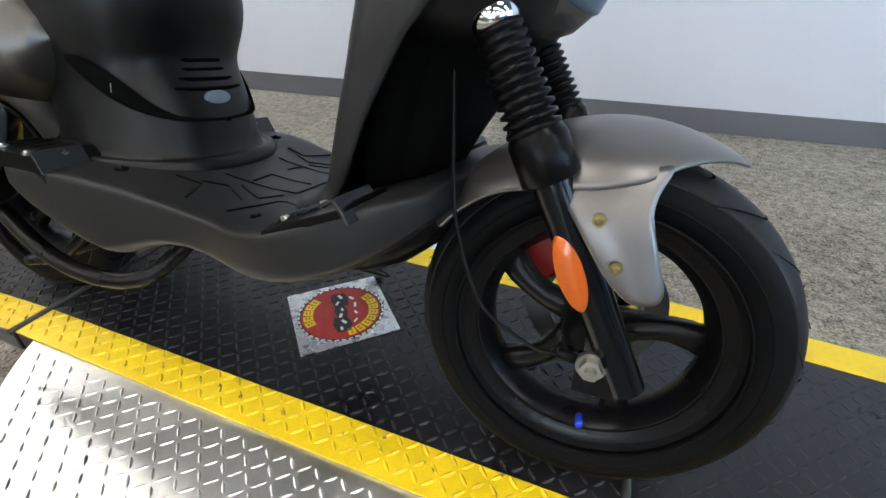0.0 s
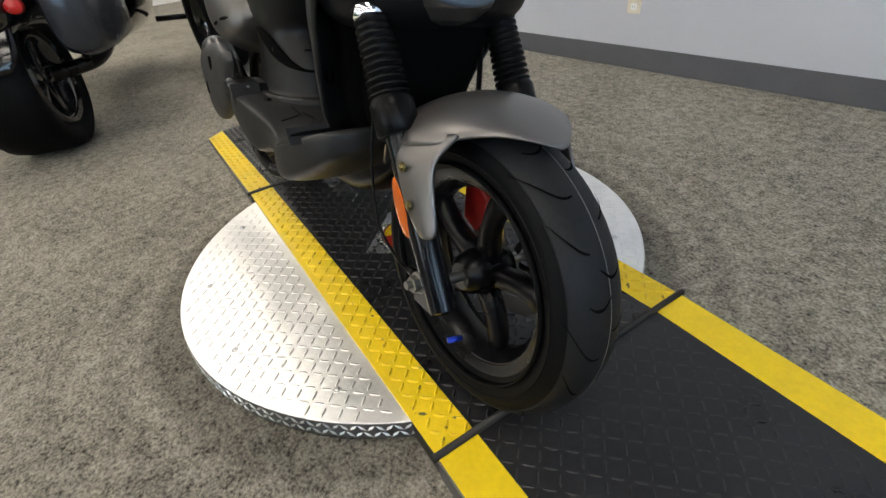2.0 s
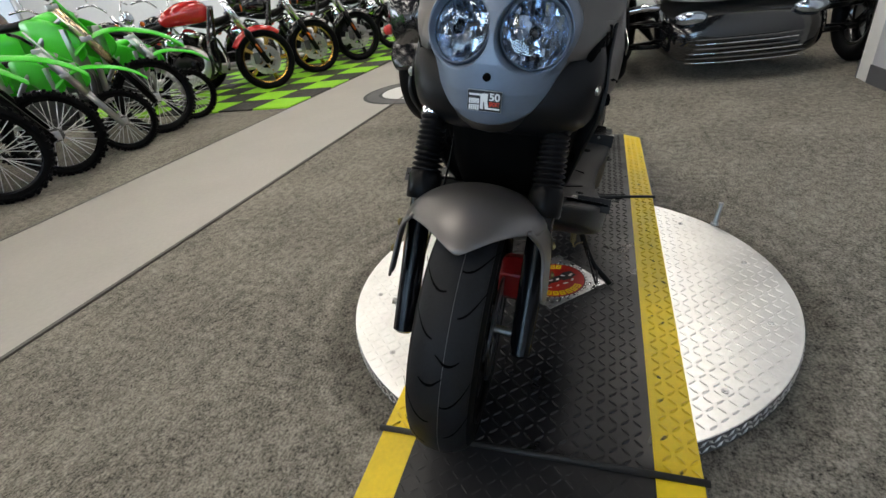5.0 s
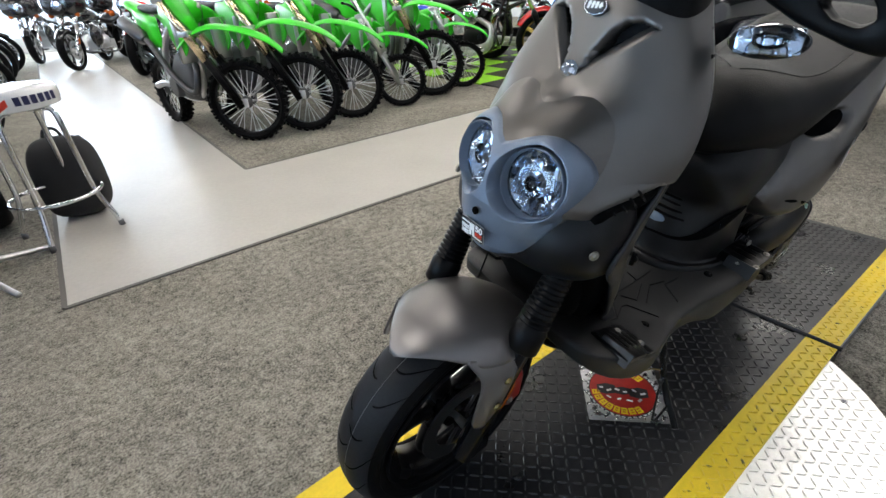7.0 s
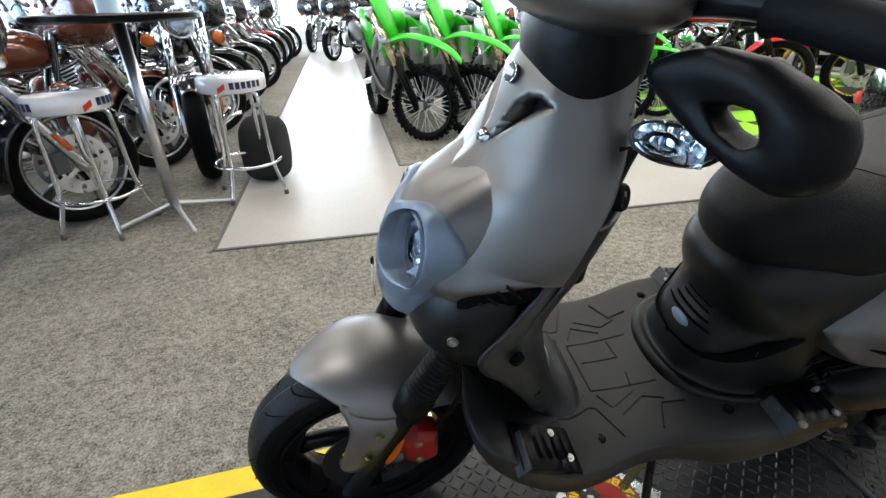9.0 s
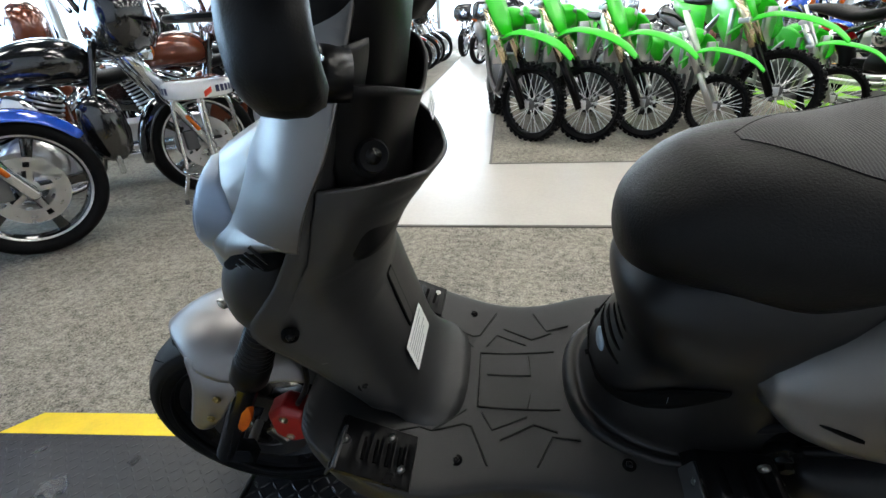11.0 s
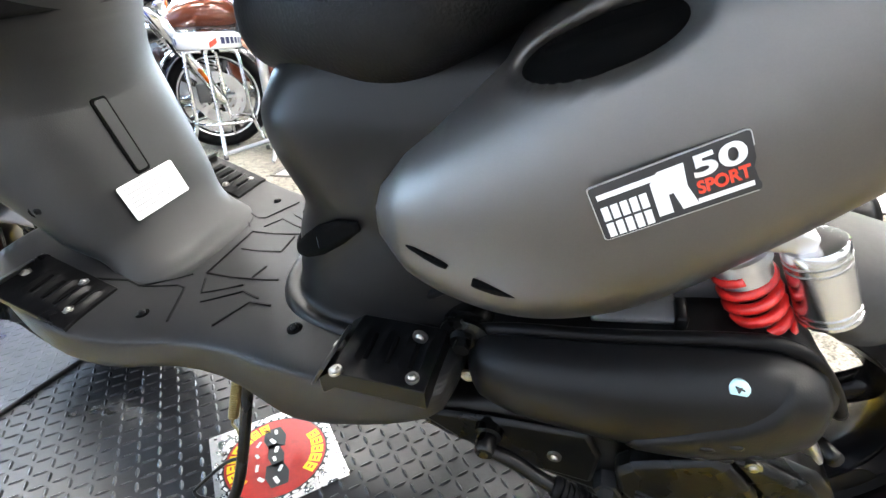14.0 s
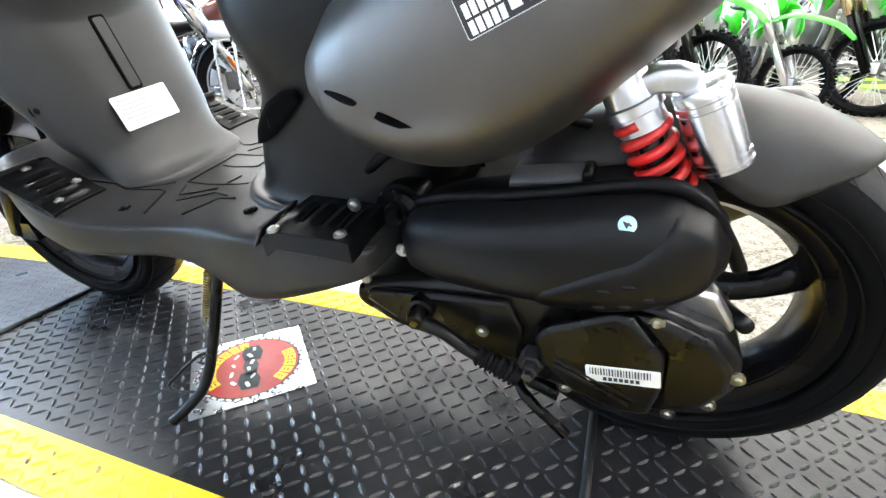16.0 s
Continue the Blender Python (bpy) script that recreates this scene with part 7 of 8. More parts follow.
# ---- stools, table, bag ----
def bar_stool(m):
    st = thing("bar_stool", "chrome bar stool with a white padded round seat", "stool", m, "bar stools")
    bm = bmesh.new()
    spool(bm, (0, 0, 0.600), (0, 0, 0.690), [(0, 0.165), (0.08, 0.178), (0.5, 0.181), (0.85, 0.176), (0.97, 0.15), (1, 0.06)], 40)
    seat_ = part("seat", bm, WHITEGLOSS, st, "white padded vinyl seat", sharp=60)
    for a0 in (-75, 60, 195):
        # a red slanted sign and a row of dark blue blocks in place of the maker's word
        bm = bmesh.new()
        for k, (za, zb) in enumerate(((0.658, 0.640), (0.646, 0.630))):
            rings = []
            for q in range(5):
                a = radians(a0 + 10 - q * 3.2)
                rings.append([V((0.1825 * math.cos(a), 0.1825 * math.sin(a), za - 0.006 * q)), V((0.1825 * math.cos(a), 0.1825 * math.sin(a), zb - 0.006 * q))])
            bridge(bm, rings, closed=False)
        part("red_sign", bm, INKRED, seat_, smooth=False)
        for k in range(6):
            bm = bmesh.new()
            rings = []
            for q in range(4):
                a = radians(a0 + 17 + k * 9.4 + q * 2.3)
                rings.append([V((0.1828 * math.cos(a), 0.1828 * math.sin(a), 0.660)), V((0.1828 * math.cos(a), 0.1828 * math.sin(a), 0.626))])
            bridge(bm, rings, closed=False)
            part("dark_letter_block", bm, mat("navy_print", (0.01, 0.012, 0.06), 0.4) if "navy_print" not in bpy.data.materials else bpy.data.materials["navy_print"], seat_, smooth=False)
    for k in range(4):
        a = radians(45 + 90 * k)
        c, s = math.cos(a), math.sin(a)
        bm = bmesh.new()
        tube(bm, [(0.05 * c, 0.05 * s, 0.588), (0.11 * c, 0.11 * s, 0.588), (0.145 * c, 0.145 * s, 0.56), (0.155 * c, 0.155 * s, 0.40), (0.165 * c, 0.165 * s, 0.20), (0.205 * c, 0.205 * s, 0.06), (0.215 * c, 0.215 * s, 0.002)], 0.0115, 12)
        leg = part("leg", bm, CHROME, st, "chromed tube leg")
        bm = bmesh.new()
        cyl(bm, (0.214 * c, 0.214 * s, 0.03), (0.216 * c, 0.216 * s, 0.0), 0.0135, None, 12)
        part("foot_cap", bm, GREYPL, leg)
    bm = bmesh.new()
    turned(bm, [(0.182 + 0.009 * math.cos(a), 0.20 + 0.009 * math.sin(a)) for a in [2 * math.pi * i / 8 for i in range(8)]], (0, 0, 0), 48, "z")
    part("foot_ring", bm, CHROME, st)
    return st


stool = bar_stool(pose(0.57, -2.33, 0, 0, 0, 20))
copy_thing(stool, pose(1.23, -1.98, 0, 0, 0, 75))

tb = thing("pub_table", "tall round table on a steel pole with spread feet", "table", pose(0.93, -2.03, 0, 0, 0, 10))
bm = bmesh.new()
spool(bm, (0, 0, 0.96), (0, 0, 0.995), [(0, 0.33), (0.3, 0.35), (0.8, 0.35), (1, 0.34)], 48)
part("tabletop", bm, PLASTIC2, tb, "dark round tabletop", sharp=40)
bm = bmesh.new()
cyl(bm, (0, 0, 0.05), (0, 0, 0.96), 0.028, None, 20)
part("pole", bm, ALU, tb, "brushed steel pole")
for k in range(4):
    a = radians(20 + 90 * k)
    bm = bmesh.new()
    tube(bm, [(0, 0, 0.085), (0.12 * math.cos(a), 0.12 * math.sin(a), 0.055), (0.30 * math.cos(a), 0.30 * math.sin(a), 0.014)], 0.016, 8, taper=0.7)
    part("foot", bm, ALU, tb)
bm = bmesh.new()
spool(bm, (0.05, -0.16, 0.996), (0.05, -0.16, 1.15), [(0, 0.05), (0.9, 0.05), (1, 0.045)], 24)
solid("clear_cup", bm, mat("pale_blue_cup", (0.55, 0.72, 0.85), 0.2), "pale blue cup on the tall table", "cup", m=tb.matrix_world, smooth=True, sharp=40)

bm = loft([slice_x(x, zb, zt, w, 3.5, n=20) for x, zb, zt, w in ((-0.10, 0.06, 0.30, 0.10), (-0.085, 0.01, 0.38, 0.135), (-0.04, 0.0, 0.42, 0.15), (0.03, 0.0, 0.41, 0.15), (0.08, 0.01, 0.36, 0.14), (0.10, 0.05, 0.28, 0.10))])
bag = thing("backpack", "black fabric backpack standing on the floor", "bag", pose(0.50, -2.56, 0, 0, 0, 70))
part("body", bm, FABRIC, bag, sub=1)
for s in (-1, 1):
    bm = bmesh.new()
    tube(bm, [(-0.09, s * 0.07, 0.38), (-0.15, s * 0.08, 0.30), (-0.14, s * 0.09, 0.14), (-0.09, s * 0.10, 0.06)], 0.012, 8)
    part("strap", bm, FABRIC, bag)
bm = bmesh.new()
tube(bm, [(0.0, -0.04, 0.415), (0.0, -0.02, 0.45), (0.0, 0.02, 0.45), (0.0, 0.04, 0.415)], 0.008, 8)
part("carry_loop", bm, FABRIC, bag)


# ---- motorcycles ----
def bike_wheel(parent, name, c, r, w, rim_mat, knobs=0, spokes=0, cast=0, disc_r=0.0, label=""):
    rim = r - w * 0.62
    h = w / 2
    pts = [(rim, -h * 0.5), (rim + 0.02, -h * 0.85), (r - 0.03, -h), (r - 0.008, -h * 0.6), (r, 0)]
    wh = part(name, turned(bmesh.new(), pts + [(a, -b) for a, b in pts[-2::-1]], c, 56), RUBBER, parent, label or "black tyre")
    if knobs:
        bm = bmesh.new()
        for i in range(knobs):
            a = 2 * math.pi * i / knobs
            for yy, dr, ww in ((-h * 0.8, -0.012, 0.012), (0, 0, 0.016), (h * 0.8, -0.012, 0.012)):
                aa = a + (math.pi / knobs if yy == 0 else 0)
                m = Matrix.Translation(c) @ pose(0, 0, 0, 0, -math.degrees(aa), 0) @ Matrix.Translation((r + dr, yy, 0))
                box(bm, (-0.006, -ww, -0.010), (0.011, ww, 0.010), m)
        ob = part("knob_tread", bm, RUBBER, wh, smooth=False)
        ob["kind"] = "stuff"
    bm = bmesh.new()
    turned(bm, [(rim - 0.012, -h * 0.35), (rim + 0.006, -h * 0.55), (rim + 0.012, -h * 0.5), (rim + 0.012, h * 0.5), (rim + 0.006, h * 0.55), (rim - 0.012, h * 0.35)], c, 48)
    part("rim", bm, BLACKGLOSS if cast and rim_mat is ALU else rim_mat, wh, sharp=40)
    if cast and rim_mat is ALU:
        for s in (-1, 1):
            bm = bmesh.new()
            turned(bm, [(rim - 0.004, s * h * 0.50), (rim + 0.014, s * h * 0.56), (rim + 0.015, s * h * 0.62), (rim - 0.004, s * h * 0.58)], c, 48)
            part("rim_edge", bm, ALU, wh, "bright machined rim edge")
    if spokes:
        bm = bmesh.new()
        for i in range(spokes):
            a = 2 * math.pi * i / spokes
            s = 1 if i % 2 else -1
            b = a + s * 0.45 * (1 if (i // 2) % 2 else -1)
            p0 = V(c) + V((0.035 * math.cos(b), s * 0.030, 0.035 * math.sin(b)))
            p1 = V(c) + V((rim * math.cos(a), 0, rim * math.sin(a)))
            cyl(bm, p0, p1, 0.0028, None, 5, False)
        ob = part("wire_spoke_set", bm, SPOKE, wh, "thin bright wire spokes")
        ob["kind"] = "stuff"
    for i in range(cast):
        a = 2 * math.pi * i / cast
        d, t = V((math.cos(a), 0, math.sin(a))), V((-math.sin(a), 0, math.cos(a)))
        bm = bmesh.new()
        bridge(bm, [[V(c) + d * q + t * hw * ca + V((0, 0.016 * sa, 0)) for ca, sa in ((1, 1), (-1, 1), (-1, -1), (1, -1))] for q, hw in ((0.03, 0.022), (rim * 0.5, 0.016), (rim, 0.026))])
        part("cast_spoke", bm, BLACKGLOSS if rim_mat is ALU else rim_mat, wh, bevel=0.003)
    bm = bmesh.new()
    spool(bm, V(c) - V((0, 0.055, 0)), V(c) + V((0, 0.055, 0)), [(0, 0.018), (0.1, 0.028), (0.2, 0.045), (0.3, 0.03), (0.7, 0.03), (0.8, 0.045), (0.9, 0.028), (1, 0.018)], 20)
    part("hub", bm, GREYPL if knobs else ALU, wh, sharp=40)
    if disc_r:
        for s in (-1, 1):
            bm = bmesh.new()
            n = 60
            rings = []
            for y in (s * 0.061, s * 0.067):
                for f in (0.60, 0.70, 0.86, 1.0):
                    rings.append([bm.verts.new(V(c) + V((disc_r * f * math.cos(2 * math.pi * i / n), y, disc_r * f * math.sin(2 * math.pi * i / n)))) for i in range(n)])
            for i in range(n):
                j = (i + 1) % n
                for k in (0, 1, 2):
                    if k != 1 or i % 5 not in (2, 3):
                        for o in (0, 4):
                            bm.faces.new((rings[o + k][i], rings[o + k + 1][i], rings[o + k + 1][j], rings[o + k][j]))
                for k in (0, 3):
                    bm.faces.new((rings[k][i], rings[k][j], rings[k + 4][j], rings[k + 4][i]))
            for i in range(5):
                box(bm, (0.03, s * 0.0635 - 0.002, -0.011), (disc_r * 0.62, s * 0.0635 + 0.002, 0.011), Matrix.Translation(c) @ pose(0, 0, 0, 0, 72 * i, 0))
            part("brake_disc", bm, ALU, wh, "slotted steel brake disc", sharp=40)
    return wh


def turned_front(objs, pivot, deg):
    m = Matrix.Translation(pivot) @ pose(0, 0, 0, 0, 0, deg) @ Matrix.Translation(-V(pivot))
    for o in objs:
        o.matrix_local = m


def arc_fender(c, r, w, a0, a1, lift=0.0, n=16, k=8, crown=0.03):
    bm = bmesh.new()
    grid = []
    for i in range(n + 1):
        u = i / n
        a = radians(a0 + (a1 - a0) * u)
        row = []
        for j in range(k + 1):
            v = 2 * j / k - 1
            rr = r + lift * (1 - u) ** 2 - crown * v * v
            half = w / 2 * (0.6 + 0.4 * min(1, u / 0.25, (1 - u) / 0.15 + 0.3))
            row.append(bm.verts.new(V(c) + V((rr * math.cos(a), half * v, rr * math.sin(a)))))
        grid.append(row)
    for i in range(n):
        for j in range(k):
            bm.faces.new((grid[i][j], grid[i + 1][j], grid[i + 1][j + 1], grid[i][j + 1]))
    return bm


def thick(ob, t=0.004):
    so = ob.modifiers.new("thick", "SOLIDIFY")
    so.thickness = t
    return ob


def dirt_bike(m, fork_mat, steer=42, leg_mat=None, plate_mat=None):
    b = thing("dirt_bike", "green off-road motorcycle with knobbly tyres on the carpet", "motorcycle", m, "green dirt bikes")
    R1, R2, WB = 0.292, 0.280, 1.30
    front = [bike_wheel(b, "front_wheel", (0, 0, R1), R1, 0.085, RIMBLACK, 34, 32, 0, 0.0, "knobbly black tyre with wire spokes")]
    bike_wheel(b, "rear_wheel", (-WB, 0, R2), R2, 0.11, RIMBLACK, 30, 32, 0, 0.0, "knobbly black tyre with wire spokes")
    fa = lambda z: V((-0.035 - 0.50 * (z - R1), 0, z))
    for s in (-1, 1):
        y = V((0, s * 0.095, 0))
        bm = bmesh.new()
        cyl(bm, fa(0.262) + y, fa(0.66) + y, 0.024, None, 16)
        leg = part("fork_leg", bm, leg_mat or PLASTIC2, b, "long fork leg with a coloured upper tube")
        front.append(leg)
        bm = bmesh.new()
        cyl(bm, fa(0.60) + y, fa(1.02) + y, 0.030, None, 16)
        part("upper_tube", bm, fork_mat, leg)
        bm = bmesh.new()
        bridge(bm, [[fa(z) + V((0.034, s * (0.095 + o), 0)) for o in (-0.03, 0.03)] for z in (0.30, 0.45, 0.62)], closed=False)
        thick(part("fork_guard", bm, leg_mat or PLASTIC2, leg), 0.006)
        bm = bmesh.new()
        box(bm, (-0.03, s * 0.06 - 0.02, R1 - 0.03), (0.03, s * 0.10 + 0.012, R1 + 0.035))
        part("axle_clamp", bm, ALU, leg, bevel=0.006)
    rows = []
    bm = bmesh.new()
    shape = curve_points([(0.345, 0.030, 0.645), (0.26, 0.060, 0.725), (0.14, 0.078, 0.785), (0.0, 0.080, 0.822), (-0.14, 0.064, 0.835), (-0.28, 0.070, 0.795), (-0.40, 0.056, 0.705)], 3)
    for q in shape:
        rows.append([bm.verts.new(V((q.x, q.y * v, q.z - 0.036 * v * v))) for v in (-1, -0.6, 0, 0.6, 1)])
    for ra, rb in zip(rows, rows[1:]):
        for k in range(4):
            bm.faces.new((ra[k], ra[k + 1], rb[k + 1], rb[k]))
    front.append(thick(part("front_fender", bm, GREEN, b, "bright green front fender", sub=1)))
    bm = bmesh.new()
    bridge(bm, [[fa(z) + V((0.065 - 0.02 * abs(v), 0.5 * w * v, 0)) for v in (-1, -0.4, 0.4, 1)] for z, w in ((0.80, 0.14), (0.90, 0.22), (1.05, 0.24), (1.16, 0.17))], closed=False)
    front.append(thick(part("number_plate", bm, plate_mat or GREEN, b, "front number plate"), 0.006))
    bm = bmesh.new()
    tube(bm, [fa(1.12) + V((-0.06, -0.40, 0.03)), fa(1.1) + V((-0.02, -0.2, 0.02)), fa(1.08) + V((0.02, -0.08, -0.02)), fa(1.08) + V((0.02, 0.08, -0.02)), fa(1.1) + V((-0.02, 0.2, 0.02)), fa(1.12) + V((-0.06, 0.40, 0.03))], 0.013, 10)
    front.append(part("handlebar", bm, PLASTIC2, b))
    for z in (0.78, 1.0):
        bm = bmesh.new()
        box(bm, (-0.045, -0.125, -0.02), (0.03, 0.125, 0.02), Matrix.Translation(fa(z)))
        front.append(part("triple_clamp", bm, ALU, b, bevel=0.008))
    turned_front(front, (-0.12, 0, 0), steer)
    for s in (-1, 1):
        bm = bmesh.new()
        tube(bm, [(-0.38, s * 0.05, 0.95), (-0.62, s * 0.13, 0.78), (-0.86, s * 0.12, 0.55), (-0.90, s * 0.10, 0.36), (-0.70, s * 0.07, 0.28), (-0.45, s * 0.06, 0.34), (-0.38, s * 0.05, 0.6)], 0.022, 10)
        part("frame_spar", bm, ALU, b)
        bm = bmesh.new()
        bridge(bm, [[V((x, s * (y + 0.012 * math.sin(3.1 * k / 5)), zb + (zt - zb) * k / 5)) for k in range(6)] for x, zb, zt, y in ((-0.24, 0.68, 0.76, 0.155), (-0.31, 0.62, 0.86, 0.165), (-0.43, 0.60, 0.93, 0.155), (-0.58, 0.72, 0.96, 0.125), (-0.74, 0.82, 0.95, 0.10))], closed=False)
        thick(part("radiator_shroud", bm, GREEN, b, "green radiator shroud", sub=1), 0.006)
        bm = bmesh.new()
        box(bm, (-0.36, s * 0.08, 0.58), (-0.32, s * 0.19, 0.86), pose(0, 0, 0))
        part("radiator", bm, ALU, b, bevel=0.004)
        bm = bmesh.new()
        bridge(bm, [[V((x, s * y, zb + (zt - zb) * k / 3)) for k in range(4)] for x, zb, zt, y in ((-0.80, 0.66, 0.88, 0.12), (-1.0, 0.66, 0.90, 0.13), (-1.25, 0.80, 0.92, 0.11), (-1.42, 0.90, 0.95, 0.08))], closed=False)
        thick(part("side_panel", bm, GREEN, b, "green side panel"), 0.006)
        bm = bmesh.new()
        tube(bm, [(-0.86, s * 0.08, 0.36), (-1.1, s * 0.10, 0.37), (-WB, s * 0.10, 0.335)], 0.028, 8)
        part("swing_arm", bm, ALU, b)
    bm = loft([slice_x(x, zb, zt, w, 2.6, n=16) for x, zb, zt, w in ((-0.36, 0.88, 0.98, 0.06), (-0.46, 0.80, 1.0, 0.11), (-0.60, 0.80, 0.99, 0.11), (-0.74, 0.84, 0.96, 0.08))])
    part("tank", bm, GREEN, b, sub=1)
    bm = loft([slice_x(x, zb, zt, w, 2.8, n=16) for x, zb, zt, w in ((-0.55, 0.93, 1.0, 0.06), (-0.7, 0.90, 0.965, 0.08), (-0.95, 0.885, 0.95, 0.085), (-1.2, 0.90, 0.965, 0.085), (-1.35, 0.93, 0.98, 0.06))])
    part("seat", bm, VINYL, b, "black gripper seat", sub=1)
    bm = bmesh.new()
    bridge(bm, [[V((x, 0.5 * w * v, z - 0.03 * v * v)) for v in (-1, -0.5, 0, 0.5, 1)] for x, z, w in ((-1.15, 0.90, 0.2), (-1.35, 0.95, 0.2), (-1.55, 1.0, 0.17), (-1.70, 1.02, 0.1))], closed=False)
    thick(part("rear_fender", bm, GREEN, b, "green rear fender", sub=1))
    bm = loft([slice_x(x, zb, zt, w, 3.5, n=16) for x, zb, zt, w in ((-0.44, 0.32, 0.48, 0.08), (-0.50, 0.27, 0.62, 0.13), (-0.68, 0.26, 0.64, 0.14), (-0.82, 0.28, 0.52, 0.13), (-0.90, 0.32, 0.44, 0.09))])
    eng = part("engine", bm, GREYPL, b, "grey engine block")
    for s in (-1, 1):
        bm = bmesh.new()
        cyl(bm, (-0.72, s * 0.12, 0.38), (-0.72, s * 0.175, 0.38), 0.085, 0.075, 24)
        part("engine_cover", bm, GREYPL, eng, bevel=0.006, sharp=40)
    bm = bmesh.new()
    tube(bm, [(-0.5, -0.05, 0.60), (-0.36, -0.10, 0.52), (-0.40, -0.14, 0.36), (-0.65, -0.16, 0.45), (-0.95, -0.15, 0.66), (-1.10, -0.15, 0.74)], 0.024, 10)
    ex_ = part("exhaust", bm, DARKSTEEL, b)
    bm = bmesh.new()
    spool(bm, (-1.05, -0.155, 0.72), (-1.45, -0.16, 0.86), [(0, 0.03), (0.1, 0.055), (0.9, 0.055), (1, 0.03)], 20)
    part("silencer", bm, DARKSTEEL, ex_, sharp=50)
    bm = bmesh.new()
    tube(bm, [V((-0.98, 0, 0.45)) + V((0.0, 0, 0.28 * i / 70)) + V((0.03 * math.cos(2 * math.pi * 7 * i / 70), 0.03 * math.sin(2 * math.pi * 7 * i / 70), 0)) for i in range(71)], 0.006, 5, 1)
    part("shock_spring", bm, GREYPL, b)
    return b


def heading(x, y, deg, s=1.0):
    return pose(x, y, 0.0, 0, 0, deg) @ Matrix.Scale(s, 4)


db = dirt_bike(heading(-0.585, -3.20, 100, 0.97), mat("champagne_anodised", (0.66, 0.55, 0.37), 0.25, 1.0))
for x, y, a, s in ((-0.99, -3.12, 102, 0.97), (-1.43, -3.20, 99, 0.92), (-2.39, -3.34, 101, 1.0)):
    c = copy_thing(db, heading(x, y, a, s / 0.97))
    c.matrix_world = heading(x, y, a, s)
ds = tagged(dirt_bike(heading(-1.95, -3.22, 103, 0.75), ALU, 42, ALU, WHITEGLOSS), "small green trail motorcycle with silver forks and white plate")
c = copy_thing(ds, heading(-2.85, -3.42, 105, 0.74))
c.matrix_world = heading(-2.85, -3.42, 105, 0.74)


def road_bike(m, paint, rim_mat, name, label, style, steer=20, seat_col=None):
    """A parked road motorcycle. style: 'tourer', 'cruiser' or 'naked'."""
    b = thing(name, label, "motorcycle", m, "parked motorcycles")
    tour, naked = style == "tourer", style == "naked"
    R1, R2, WB = (0.315, 0.315, 1.60) if not naked else (0.315, 0.315, 1.42)
    front = [bike_wheel(b, "front_wheel", (0, 0, R1), R1, 0.125, rim_mat, 0, 28 if style == "cruiser" else 0, 0 if style == "cruiser" else 5, 0.150, "black road tyre")]
    bike_wheel(b, "rear_wheel", (-WB, 0, R2), R2, 0.16, rim_mat, 0, 0, 5, 0.14, "wide black road tyre")
    rake = 0.55 if not naked else 0.42
    fa = lambda z: V((0.0 - rake * (z - R1), 0, z))
    for s in (-1, 1):
        y = V((0, s * 0.105, 0))
        bm = bmesh.new()
        spool(bm, fa(R1 - 0.03) + y, fa(0.62) + y, [(0, 0.02), (0.05, 0.03), (0.8, 0.030), (0.85, 0.034), (1, 0.034)], 16)
        leg = part("fork_leg", bm, CHROME if not naked else PLASTIC2, b, "fork leg")
        front.append(leg)
        bm = bmesh.new()
        cyl(bm, fa(0.60) + y, fa(0.98) + y, 0.025 if not tour else 0.045, None, 16)
        part("upper_tube", bm, CHROME, leg)
        bm = bmesh.new()
        m2 = along(fa(0.45) + V((0.0, s * 0.137, 0)), (0, s, 0), fa(0.6) - fa(0.3))
        plate(bm, rounded(0.022, 0.10, 0.008, 3), 0.008, m2)
        part("amber_reflector", bm, ORANGE, leg)
        bm = bmesh.new()
        box(bm, (-0.13, s * 0.07, R1 - 0.02), (-0.06, s * 0.105, R1 + 0.09), pose(0, 0, 0))
        part("brake_caliper", bm, GREYPL, leg, bevel=0.008)
    bm = arc_fender((0, 0, R1), R1 + 0.04, 0.17, 35 if tour else 50, 190 if tour else 150, crown=0.05)
    front.append(thick(part("front_fender", bm, paint, b, "glossy painted front fender", sub=1), 0.005))
    bm = bmesh.new()
    if tour:
        bridge(bm, [slice_x(x, zb, zt, w, 2.6, n=20) for x, zb, zt, w in ((-0.10, 0.93, 1.05, 0.08), (-0.13, 0.84, 1.16, 0.22), (-0.20, 0.80, 1.22, 0.33), (-0.32, 0.80, 1.22, 0.36), (-0.42, 0.86, 1.16, 0.34))])
        front.append(part("fairing", bm, paint, b, "painted bat-wing fairing", sub=1))
    else:
        spool(bm, fa(0.93) + V((0.02, 0, 0)), fa(0.93) + V((0.17, 0, 0)), [(0, 0.03), (0.3, 0.07), (0.8, 0.09), (0.95, 0.092), (1, 0.085)], 24)
        front.append(part("headlamp_shell", bm, BLACKGLOSS if naked else CHROME, b, sharp=40))
    bm = bmesh.new()
    c0 = fa(0.93) + V((0.165, 0, 0)) if not tour else V((-0.09, 0, 0.98))
    spool(bm, c0, c0 + V((0.018, 0, 0)), [(0, 0.08), (0.5, 0.075), (1, 0.04)], 24)
    front.append(part("headlamp", bm, CRYSTAL, b, "round headlamp"))
    for s in (-1, 1):
        bm = bmesh.new()
        p = fa(0.84) + V((0.06, s * 0.20, 0))
        spool(bm, p - V((0.03, 0, 0)), p + V((0.03, 0, 0)), [(0, 0.02), (0.5, 0.04), (1, 0.042)], 16)
        front.append(part("signal_housing", bm, CHROME if not naked else PLASTIC2, b))
        bm = bmesh.new()
